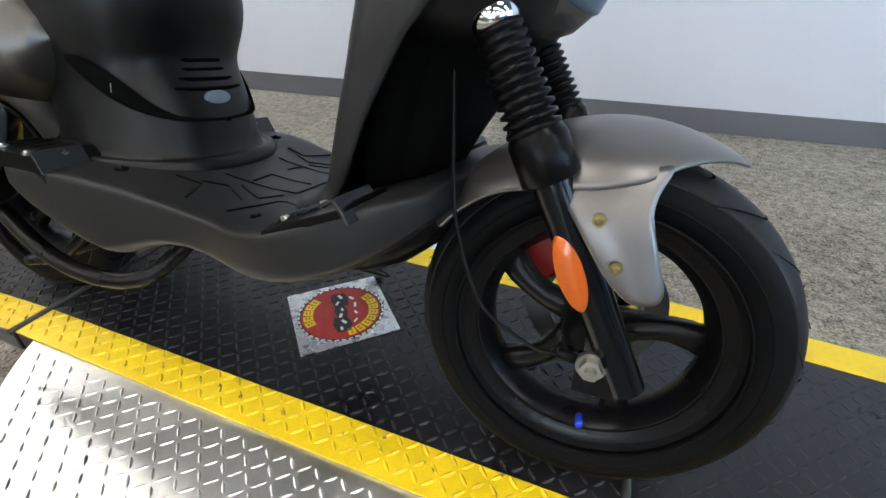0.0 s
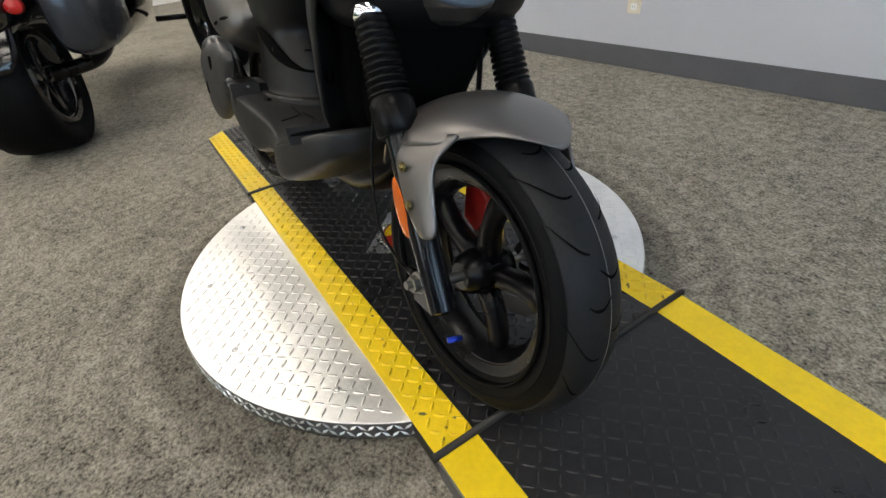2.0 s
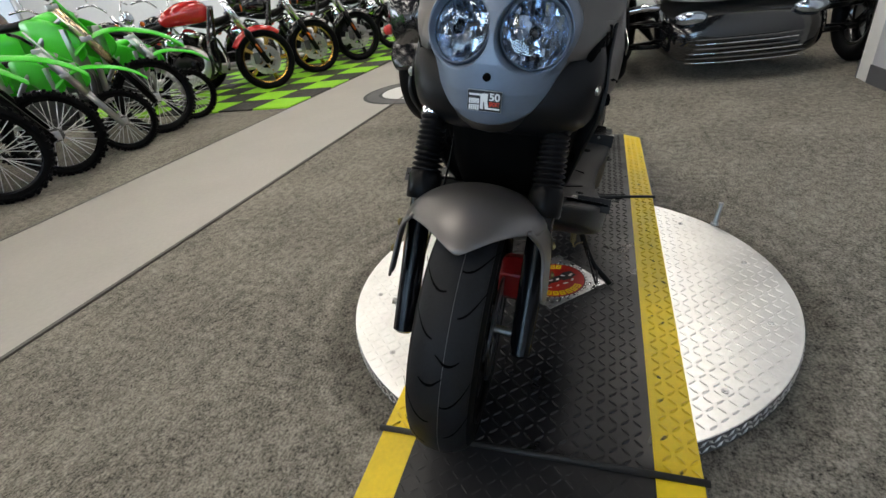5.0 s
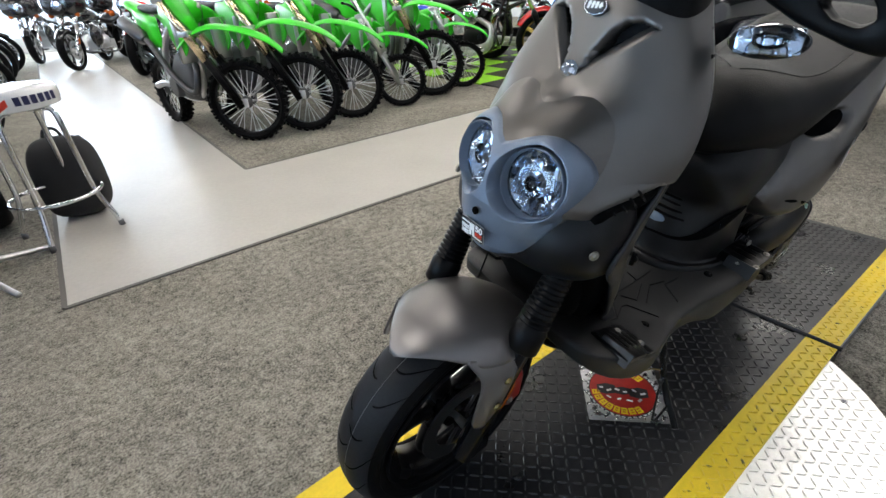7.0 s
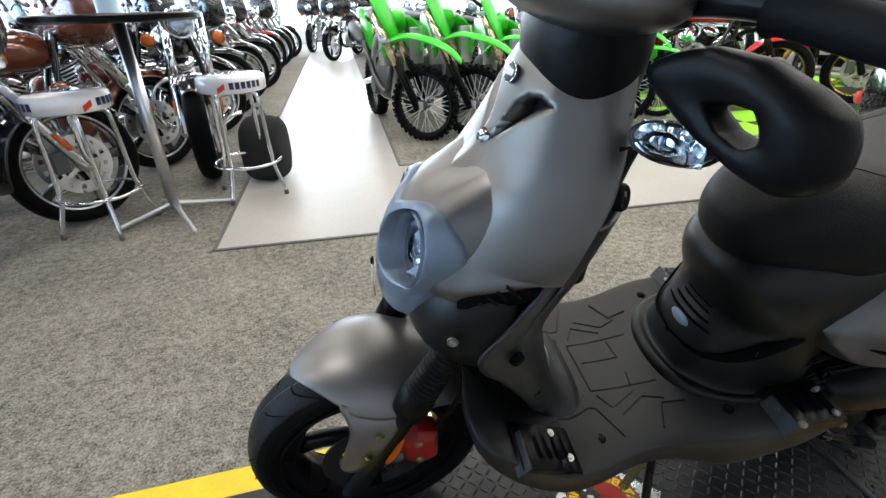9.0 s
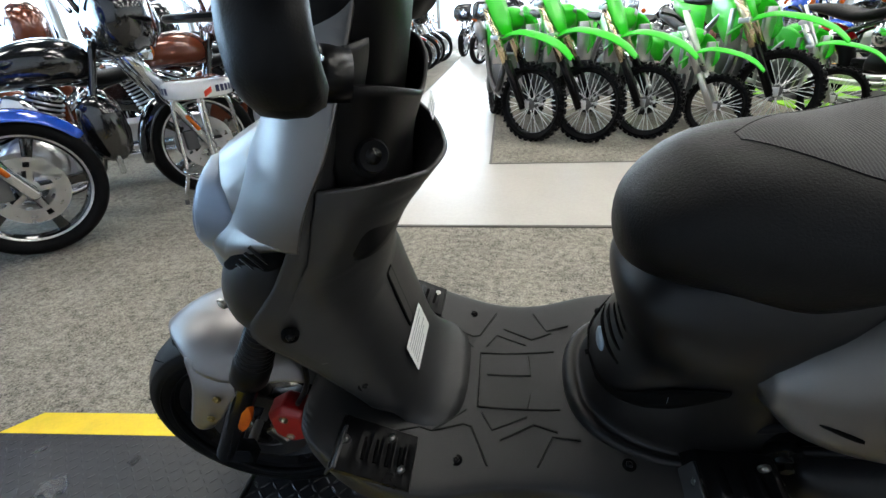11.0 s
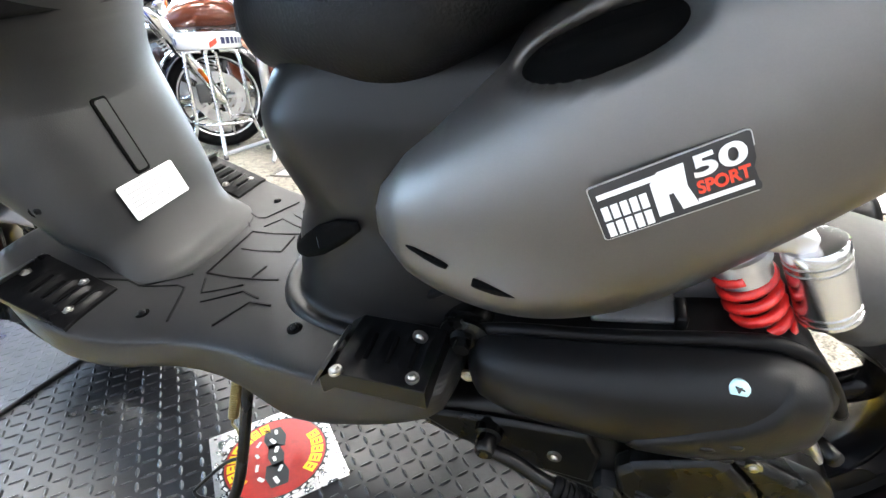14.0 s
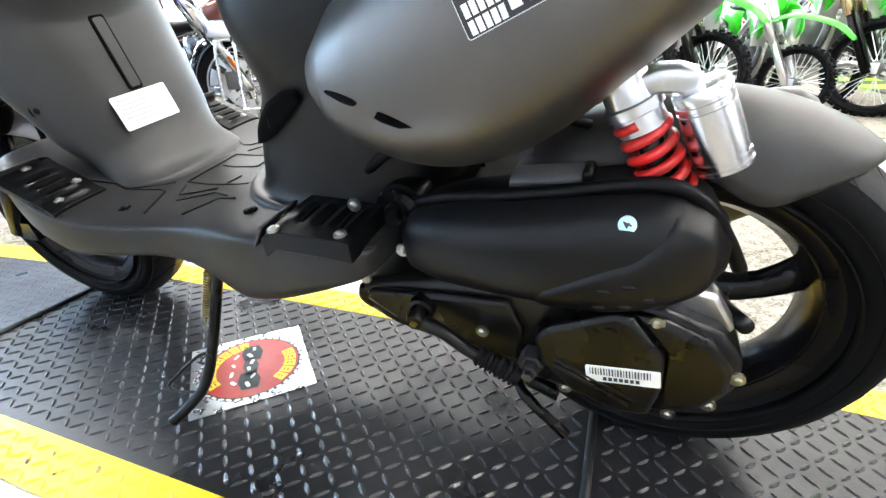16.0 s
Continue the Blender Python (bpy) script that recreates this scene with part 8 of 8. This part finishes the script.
        spool(bm, p + V((0.03, 0, 0)), p + V((0.045, 0, 0)), [(0, 0.04), (1, 0.025)], 16)
        front.append(part("turn_signal", bm, ORANGE, b, "amber turn signal"))
        bm = bmesh.new()
        tube(bm, [fa(1.0) + V((-0.05, s * 0.1, 0.04)), fa(1.05) + V((-0.1, s * 0.22, 0.10)), fa(1.05) + V((-0.22, s * 0.38, 0.08))], 0.014, 10)
        front.append(part("handlebar", bm, CHROME if not naked else PLASTIC2, b))
        bm = bmesh.new()
        tube(bm, [fa(1.05) + V((-0.12, s * 0.24, 0.10)), fa(1.05) + V((-0.10, s * 0.30, 0.24))], 0.006, 6, 1)
        ball(bm, fa(1.05) + V((-0.10, s * 0.33, 0.28)), (0.02, 0.06, 0.04), 12, 6)
        front.append(part("mirror", bm, CHROME, b))
    turned_front(front, (-0.18, 0, 0), steer)
    # body
    TZ = 0.0 if not naked else 0.05
    bm = loft([slice_x(x, zb + TZ, zt + TZ, w, 2.3, n=20) for x, zb, zt, w in ((-0.42, 0.74, 0.86, 0.05), (-0.50, 0.70, 0.93, 0.12), (-0.64, 0.70, 0.94, 0.155), (-0.80, 0.70, 0.90, 0.14), (-0.95, 0.70, 0.82, 0.08))])
    part("fuel_tank", bm, paint, b, "glossy teardrop fuel tank", sub=1)
    bm = loft([slice_x(x, zb + TZ, zt + TZ, w, 2.6, n=20) for x, zb, zt, w in ((-0.86, 0.70, 0.78, 0.06), (-0.98, 0.64, 0.74, 0.15), (-1.15, 0.62, 0.72, 0.17), (-1.30, 0.66, 0.78, 0.15), (-1.50, 0.72, 0.80, 0.14), (-1.66, 0.74, 0.80, 0.08))])
    part("seat", bm, VINYL, b, "black stitched seat", sub=1)
    bm = arc_fender((-WB, 0, R2), R2 + 0.06, 0.22, 40, 175, crown=0.05)
    thick(part("rear_fender", bm, paint, b, "", sub=1), 0.005)
    for s in (-1, 1):
        bm = bmesh.new()
        tube(bm, [(-0.40, s * 0.05, 0.90), (-0.50, s * 0.12, 0.55), (-0.56, s * 0.14, 0.26), (-0.80, s * 0.14, 0.20), (-1.15, s * 0.14, 0.24), (-1.25, s * 0.13, 0.55), (-0.9, s * 0.08, 0.70)], 0.019, 8)
        part("frame_tube", bm, BLACKGLOSS, b)
        bm = bmesh.new()
        tube(bm, [(-1.15, s * 0.12, 0.32), (-WB, s * 0.13, R2)], 0.025, 8, 1)
        part("swing_arm", bm, BLACKGLOSS, b)
        bm = bmesh.new()
        cyl(bm, (-1.22, s * 0.17, 0.62), (-1.50, s * 0.17, 0.38), 0.03, None, 12)
        part("rear_shock", bm, CHROME, b)
        if tour:
            bm = loft([slice_x(x, zb, zt, w, 3.5, yc=s * 0.29, n=16) for x, zb, zt, w in ((-1.28, 0.42, 0.66, 0.05), (-1.32, 0.34, 0.70, 0.09), (-1.75, 0.36, 0.70, 0.09), (-1.92, 0.42, 0.66, 0.06))])
            part("saddle_bag", bm, paint, b, "painted hard saddle bag", sub=1)
            bm = loft([slice_x(x, zb, zt, w, 2.6, yc=s * 0.21, n=16) for x, zb, zt, w in ((-0.36, 0.40, 0.56, 0.03), (-0.42, 0.32, 0.66, 0.08), (-0.50, 0.32, 0.68, 0.09), (-0.58, 0.40, 0.62, 0.05))])
            part("leg_fairing", bm, paint, b, "painted lower leg fairing", sub=1)
        bm = bmesh.new()
        tube(bm, [(-0.60, s * 0.10, 0.27), (-0.62, s * 0.24, 0.27), (-0.63, s * 0.33, 0.28)], 0.014, 8)
        part("foot_peg", bm, CHROME, b)
    bm = bmesh.new()
    tube(bm, [(-0.46, -0.16, 0.26), (-0.46, -0.26, 0.38), (-0.48, -0.2, 0.55), (-0.46, 0.0, 0.60), (-0.48, 0.2, 0.55), (-0.46, 0.26, 0.38), (-0.46, 0.16, 0.26)], 0.016, 8)
    part("engine_guard", bm, CHROME if not naked else BLACKGLOSS, b, "bent tube engine guard")
    # v-twin engine with cooling fins
    bm = bmesh.new()
    spool(bm, (-0.80, -0.17, 0.36), (-0.80, 0.17, 0.36), [(0, 0.09), (0.08, 0.13), (0.5, 0.15), (0.92, 0.13), (1, 0.09)], 24)
    box(bm, (-1.05, -0.13, 0.24), (-0.65, 0.13, 0.40))
    eng = part("engine", bm, ALU if not naked else ENGINE, b, "engine with chromed covers", bevel=0.008, sharp=40)
    for sgn in (-1, 1):
        d = V((0.38 * sgn, 0, 0.92)).normalized()
        for k in range(8):
            bm = bmesh.new()
            p = V((-0.80, 0, 0.36)) + d * (0.13 + 0.024 * k)
            cyl(bm, p, p + d * 0.009, 0.098 - 0.002 * k, None, 20)
            part("cooling_fin", bm, ALU if not naked else ENGINE, eng)
        bm = bmesh.new()
        p = V((-0.80, 0, 0.36)) + d * 0.12
        cyl(bm, p, p + d * 0.24, 0.075, None, 20)
        part("cylinder_barrel", bm, ENGINE, eng)
        bm = bmesh.new()
        p = p + d * 0.20
        spool(bm, p, p + d * 0.06, [(0, 0.09), (0.6, 0.085), (1, 0.05)], 20)
        part("rocker_cover", bm, CHROME, eng)
    bm = bmesh.new()
    spool(bm, (-0.80, -0.10, 0.60), (-0.80, -0.22, 0.60), [(0, 0.05), (0.4, 0.095), (0.9, 0.095), (1, 0.07)], 24)
    part("air_cleaner", bm, CHROME, eng, "round chrome air cleaner", sharp=40)
    bm = bmesh.new()
    spool(bm, (-0.80, 0.10, 0.60), (-0.80, 0.20, 0.60), [(0, 0.04), (0.4, 0.07), (0.9, 0.07), (1, 0.04)], 24)
    part("horn_cover", bm, CHROME, eng, "round chrome horn cover", sharp=40)
    for k, s in enumerate((-1, 1)):
        bm = bmesh.new()
        tube(bm, [(-0.72, -0.10, 0.55), (-0.56, -0.17, 0.46), (-0.62, -0.20, 0.24 + 0.05 * k), (-1.0, -0.21, 0.22 + 0.05 * k), (-1.9 + 0.2 * k, -0.23, 0.26 + 0.07 * k)], 0.030, 12)
        part("exhaust_pipe", bm, CHROME if not naked else ALU, b, "long chrome exhaust pipe")
    bm = bmesh.new()
    ball(bm, (-WB - 0.36, 0, 0.62), (0.03, 0.09, 0.04), 14, 7)
    part("tail_light", bm, RED, b)
    return b


road_bike(heading(1.69, -1.24, 222), BLUE, ALU, "touring_motorcycle", "blue metallic touring motorcycle with cast wheels and chrome", "tourer", 12)
bb = road_bike(heading(1.27, -3.05, 218), BROWN, ALU, "touring_motorcycle", "brown metallic touring motorcycle with chrome engine", "tourer", 10)
kk = road_bike(heading(1.36, -2.12, 222), BLACKGLOSS, ALU, "touring_motorcycle", "gloss black touring motorcycle with chrome trim", "tourer", 8)
cr = road_bike(heading(0.84, -2.72, 112), BLACKGLOSS, CHROME, "cruiser_motorcycle", "black cruiser motorcycle with wire wheels", "cruiser", -12)
bl = road_bike(heading(1.10, -11.9, 205), BLUE, CHROME, "cruiser_motorcycle", "blue cruiser motorcycle with wire wheels", "cruiser", 10)
road_bike(heading(1.1, -8.3, 205), REDPAINT, CHROME, "cruiser_motorcycle", "red cruiser motorcycle in a long row", "cruiser", 10)


def copies(src, places):
    for x, y, a in places:
        copy_thing(src, heading(x, y, a))


copies(cr, [(1.14, -4.85, 201), (1.08, -6.60, 209), (1.12, -9.25, 203), (1.05, -11.0, 207)])
copies(kk, [(1.1, -5.7, 205), (2.9, -4.6, 215), (2.9, -5.8, 215), (0.10, -10.0, 52), (2.9, -7.2, 215), (-0.45, -11.3, 60), (0.6, -12.2, 70), (1.13, -7.45, 202), (1.07, -10.05, 208), (1.11, -4.0, 205)])
copies(bl, [(-4.3, -6.1, 95)])
copies(bb, [(3.2, -3.4, 222), (-3.4, -6.2, 95)])
copies(cr, [(-1.0, -6.3, 92), (-1.9, -6.3, 92), (-2.7, -6.3, 94), (-5.2, -6.2, 95), (-6.1, -6.2, 95), (-1.5, -8.5, 92), (-2.6, -8.6, 92), (-3.6, -8.6, 92), (-4.8, -8.5, 92)])
road_bike(heading(-0.62, -8.1, 62), REDPAINT, RIMBLACK, "naked_motorcycle", "red and black naked motorcycle", "naked", 5)
road_bike(heading(-4.05, -3.42, 115), REDPAINT, GOLD, "naked_motorcycle", "naked motorcycle with red tank and gold wheels", "naked", 20)
nb = road_bike(heading(-4.95, -3.33, 115), BLACKGLOSS, GOLD, "naked_motorcycle", "black naked motorcycle with gold wheels", "naked", 20)
nc = road_bike(heading(-5.75, -3.12, 115), BLACKGLOSS, RIMBLACK, "naked_motorcycle", "black naked motorcycle with dark wheels", "naked", 15)
copies(nc, [(-6.7, -2.95, 115), (-7.6, -2.8, 115)])
# ---- three-wheelers beyond the turntable ----
tr = thing("black_three_wheeler", "gloss black three-wheeled motorcycle seen from behind", "motorcycle", pose(-2.355, -0.850, 0, 0, 0, 166))
wh = part("rear_wheel", turned(bmesh.new(), [(0.19, -0.09), (0.22, -0.125), (0.27, -0.14), (0.295, -0.128), (0.305, -0.08), (0.307, 0), (0.305, 0.08), (0.295, 0.128), (0.27, 0.14), (0.22, 0.125), (0.19, 0.09)], (0, 0, 0.307), 56), RUBBER, tr, "very wide black rear tyre")
bm = bmesh.new()
turned(bm, [(0.16, -0.11), (0.195, -0.13), (0.195, 0.13), (0.16, 0.11)], (0, 0, 0.307), 40)
part("rim", bm, BLACKGLOSS, wh)
bm = bmesh.new()
for k in range(5):
    box(bm, (0.0, -0.09, -0.03), (0.17, 0.09, 0.03), pose(0, 0, 0.307, 0, 72 * k, 0))
part("cast_spokes", bm, BLACKGLOSS, wh, bevel=0.006)
thick(part("rear_fender", arc_fender((0, 0, 0.307), 0.36, 0.33, 60, 166, crown=0.03), mat("black_fender_paint", (0.006, 0.006, 0.007), 0.16, vary=0.05, bump=0, spec=0.4), tr, "gloss black rear fender", sub=1), 0.012)
bm = loft([slice_x(x, zb, zt, w, 3.0, n=20) for x, zb, zt, w in ((-0.30, 0.48, 0.74, 0.14), (-0.22, 0.47, 0.86, 0.20), (0.1, 0.50, 0.92, 0.23), (0.5, 0.42, 0.90, 0.27), (0.9, 0.30, 0.86, 0.30), (1.2, 0.26, 0.9, 0.34), (1.7, 0.25, 1.0, 0.36), (2.0, 0.3, 0.7, 0.3))])
part("bodywork", bm, BLACKGLOSS, tr, sub=1)
bm = loft([slice_x(x, zb, zt, w, 3.0, n=20) for x, zb, zt, w in ((-0.20, 0.84, 0.92, 0.12), (0.1, 0.86, 0.98, 0.18), (0.6, 0.84, 0.93, 0.18), (0.9, 0.82, 0.9, 0.12))])
part("seat", bm, VINYL, tr, sub=1)
for s in (-1, 1):
    bm = bmesh.new()
    cyl(bm, (-0.19, s * 0.20, 0.60), (-0.235, s * 0.205, 0.60), 0.03, 0.026, 18)
    part("tail_light", bm, RED, tr)
    if s < 0:
        bm = loft([slice_x(x, zb, zt, w, 3.5, yc=s * 0.33, n=16) for x, zb, zt, w in ((-0.2, 0.42, 0.72, 0.06), (-0.1, 0.36, 0.76, 0.10), (0.45, 0.36, 0.74, 0.11), (0.6, 0.42, 0.66, 0.06))])
        part("side_case", bm, mat("grey_case", (0.05, 0.053, 0.062), 0.25, 0.4), tr, "grey side case", sub=1)
    wf = part("front_wheel", turned(bmesh.new(), [(0.17, -0.06), (0.2, -0.09), (0.26, -0.095), (0.29, -0.07), (0.295, 0), (0.29, 0.07), (0.26, 0.095), (0.2, 0.09), (0.17, 0.06)], (1.75, s * 0.66, 0.295), 40), RUBBER, tr, "black front tyre")
    thick(part("front_fender", arc_fender((1.75, s * 0.66, 0.295), 0.33, 0.22, 30, 160, crown=0.02), BLACKGLOSS, tr, "", sub=1), 0.006)
    bm = bmesh.new()
    cyl(bm, (1.7, s * 0.3, 0.32), (1.75, s * 0.6, 0.30), 0.02, None, 10)
    part("suspension_arm", bm, ENGINE, tr)

# shock with a chromed coil
bm = bmesh.new()
cyl(bm, (0.16, -0.235, 0.34), (0.10, -0.235, 0.72), 0.018, None, 12)
shock3 = part("rear_shock", bm, ENGINE, tr)
bm = bmesh.new()
tube(bm, [V((0.155, -0.235, 0.37)).lerp(V((0.105, -0.235, 0.69)), i / 90) + V((0.030 * math.cos(0.56 * i), 0.030 * math.sin(0.56 * i), 0)) for i in range(91)], 0.006, 6, 1)
part("chrome_coil", bm, CHROME, shock3, "chromed coil spring")
bm = bmesh.new()
tube(bm, [(0.02, 0, 0.31), (0.35, -0.2, 0.30), (0.75, -0.2, 0.34)], 0.035, 10)
part("swing_arm", bm, ENGINE, tr)

rd3 = thing("white_three_wheeler", "white and black three-wheeled roadster, nose towards the turntable", "car", pose(-3.22, 0.95, 0, 0, 0, 4))
bm = loft([slice_x(x, zb, zt, w, 3.2, n=24) for x, zb, zt, w in ((0.24, 0.14, 0.34, 0.34), (0.20, 0.10, 0.42, 0.44), (0.05, 0.10, 0.48, 0.50), (-0.4, 0.12, 0.52, 0.52), (-1.2, 0.14, 0.56, 0.55), (-2.0, 0.16, 0.62, 0.5))])
part("lower_body", bm, BLACKGLOSS, rd3, "black lower body and nose", sub=1)
bm = loft([slice_x(x, zb, zt, w, 2.6, n=24) for x, zb, zt, w in ((0.20, 0.50, 0.56, 0.30), (0.16, 0.47, 0.64, 0.46), (0.0, 0.46, 0.72, 0.54), (-0.4, 0.46, 0.76, 0.56), (-0.9, 0.46, 0.80, 0.5), (-1.1, 0.5, 0.78, 0.4))])
part("hood", bm, WHITEGLOSS, rd3, "white hood", sub=1)
for k in range(6):
    bm = bmesh.new()
    tube(bm, [(0.215, -0.34, 0.13 + 0.028 * k), (0.255, -0.15, 0.13 + 0.028 * k), (0.262, 0.0, 0.13 + 0.028 * k), (0.255, 0.15, 0.13 + 0.028 * k), (0.215, 0.34, 0.13 + 0.028 * k)], 0.004, 6, 3)
    part("grille_bar", bm, CHROME if k % 2 == 0 else GREYPL, rd3)
for s in (-1, 1):
    bm = bmesh.new()
    ball(bm, (0.20, s * 0.33, 0.40), (0.05, 0.10, 0.045), 16, 8)
    part("headlight", bm, CRYSTAL, rd3, "dark-rimmed headlight")
    wf = part("front_wheel", turned(bmesh.new(), [(0.20, -0.07), (0.22, -0.10), (0.27, -0.11), (0.30, -0.08), (0.305, 0), (0.30, 0.08), (0.27, 0.11), (0.22, 0.10), (0.20, 0.07)], (-0.10, s * 0.80, 0.305), 44), RUBBER, rd3, "wide black front tyre")
    bm = bmesh.new()
    for k in range(5):
        box(bm, (0.0, s * 0.80 - 0.02, -0.025), (0.20, s * 0.80 + 0.02, 0.025), pose(-0.10, 0, 0.305, 0, 72 * k, 0))
    turned(bm, [(0.185, s * 0.8 - 0.08), (0.205, s * 0.8 - 0.08), (0.205, s * 0.8 + 0.08), (0.185, s * 0.8 + 0.08)], (-0.10, 0, 0.305), 36)
    part("rim", bm, BLACKGLOSS, wf)
    thick(part("front_fender", arc_fender((-0.10, s * 0.80, 0.305), 0.35, 0.26, 30, 150, crown=0.02), BLACKGLOSS, rd3, "", sub=1), 0.008)
    for z in (0.22, 0.36):
        bm = bmesh.new()
        cyl(bm, (0.02, s * 0.42, z), (-0.08, s * 0.72, z), 0.016, None, 8)
        cyl(bm, (-0.25, s * 0.42, z), (-0.10, s * 0.72, z), 0.016, None, 8)
        part("suspension_arm", bm, ENGINE, rd3)
    bm = bmesh.new()
    tube(bm, [(-0.05, s * 0.48, 0.46), (-0.05, s * 0.60, 0.47), (-0.06, s * 0.72, 0.45)], 0.022, 8)
    part("wheel_arch_stay", bm, CHROME, rd3)

# round floor decal by the walkway
fd = thing("floor_decal", "round black and white decal on the walkway floor", "decal", pose(-3.42, -1.44, 0.0042))
for r0, r1, material, z in ((0.0, 0.50, INK, 0.0), (0.36, 0.47, GREYPL, 0.0006), (0.0, 0.33, LABEL, 0.0006)):
    bm = bmesh.new()
    turned(bm, [(max(r0, 0.0005), z), (r1, z), (r1, z + 0.0012), (max(r0, 0.0005), z + 0.0012)], (0, 0, 0), 56, "z")
    part("decal_ring", bm, material, fd, smooth=False)
bm = bmesh.new()
for k in range(3):
    plate(bm, [(-0.18 + 0.02 * k, -0.11 + 0.08 * k), (0.14 + 0.02 * k, -0.06 + 0.08 * k), (0.20, -0.02 + 0.08 * k), (-0.12, -0.07 + 0.08 * k)], 0.0006, pose(0, 0, 0.0019, 0, 0, 30))
part("decal_sign", bm, INK, fd, smooth=False)
# ---- green and black snap-together floor tiles ----
tiles = thing("floor_tile_area", "checkered green and black snap-together floor tiles", "floor tiles", kind="structure")
T = 0.40
tile_me = []
for material in (TILEGREEN, TILEBLACK):
    bm = bmesh.new()
    bridge(bm, [[V((x, y, z)) for x, y in rounded(w, w, 0.008, 1)] for w, z in ((T - 0.003, 0.0), (T - 0.003, 0.010), (T - 0.009, 0.0125))])
    me = bpy.data.meshes.new("floor_tile")
    bmesh.ops.recalc_face_normals(bm, faces=bm.faces)
    bm.to_mesh(me)
    bm.free()
    me.materials.append(material)
    tile_me.append(me)
for i in range(15):
    for j in range(9):
        ob = new("floor_tile", tile_me[0 if (i + j) % 2 == 0 else 1])
        ob.location = (-3.05 - (i + 0.5) * T, -2.575 + 0.0145 * (i + 0.5) * T - (j + 0.5) * T, 0.0005)
        ob.rotation_euler = (0, 0, radians(-0.8))
        ob.parent = tiles
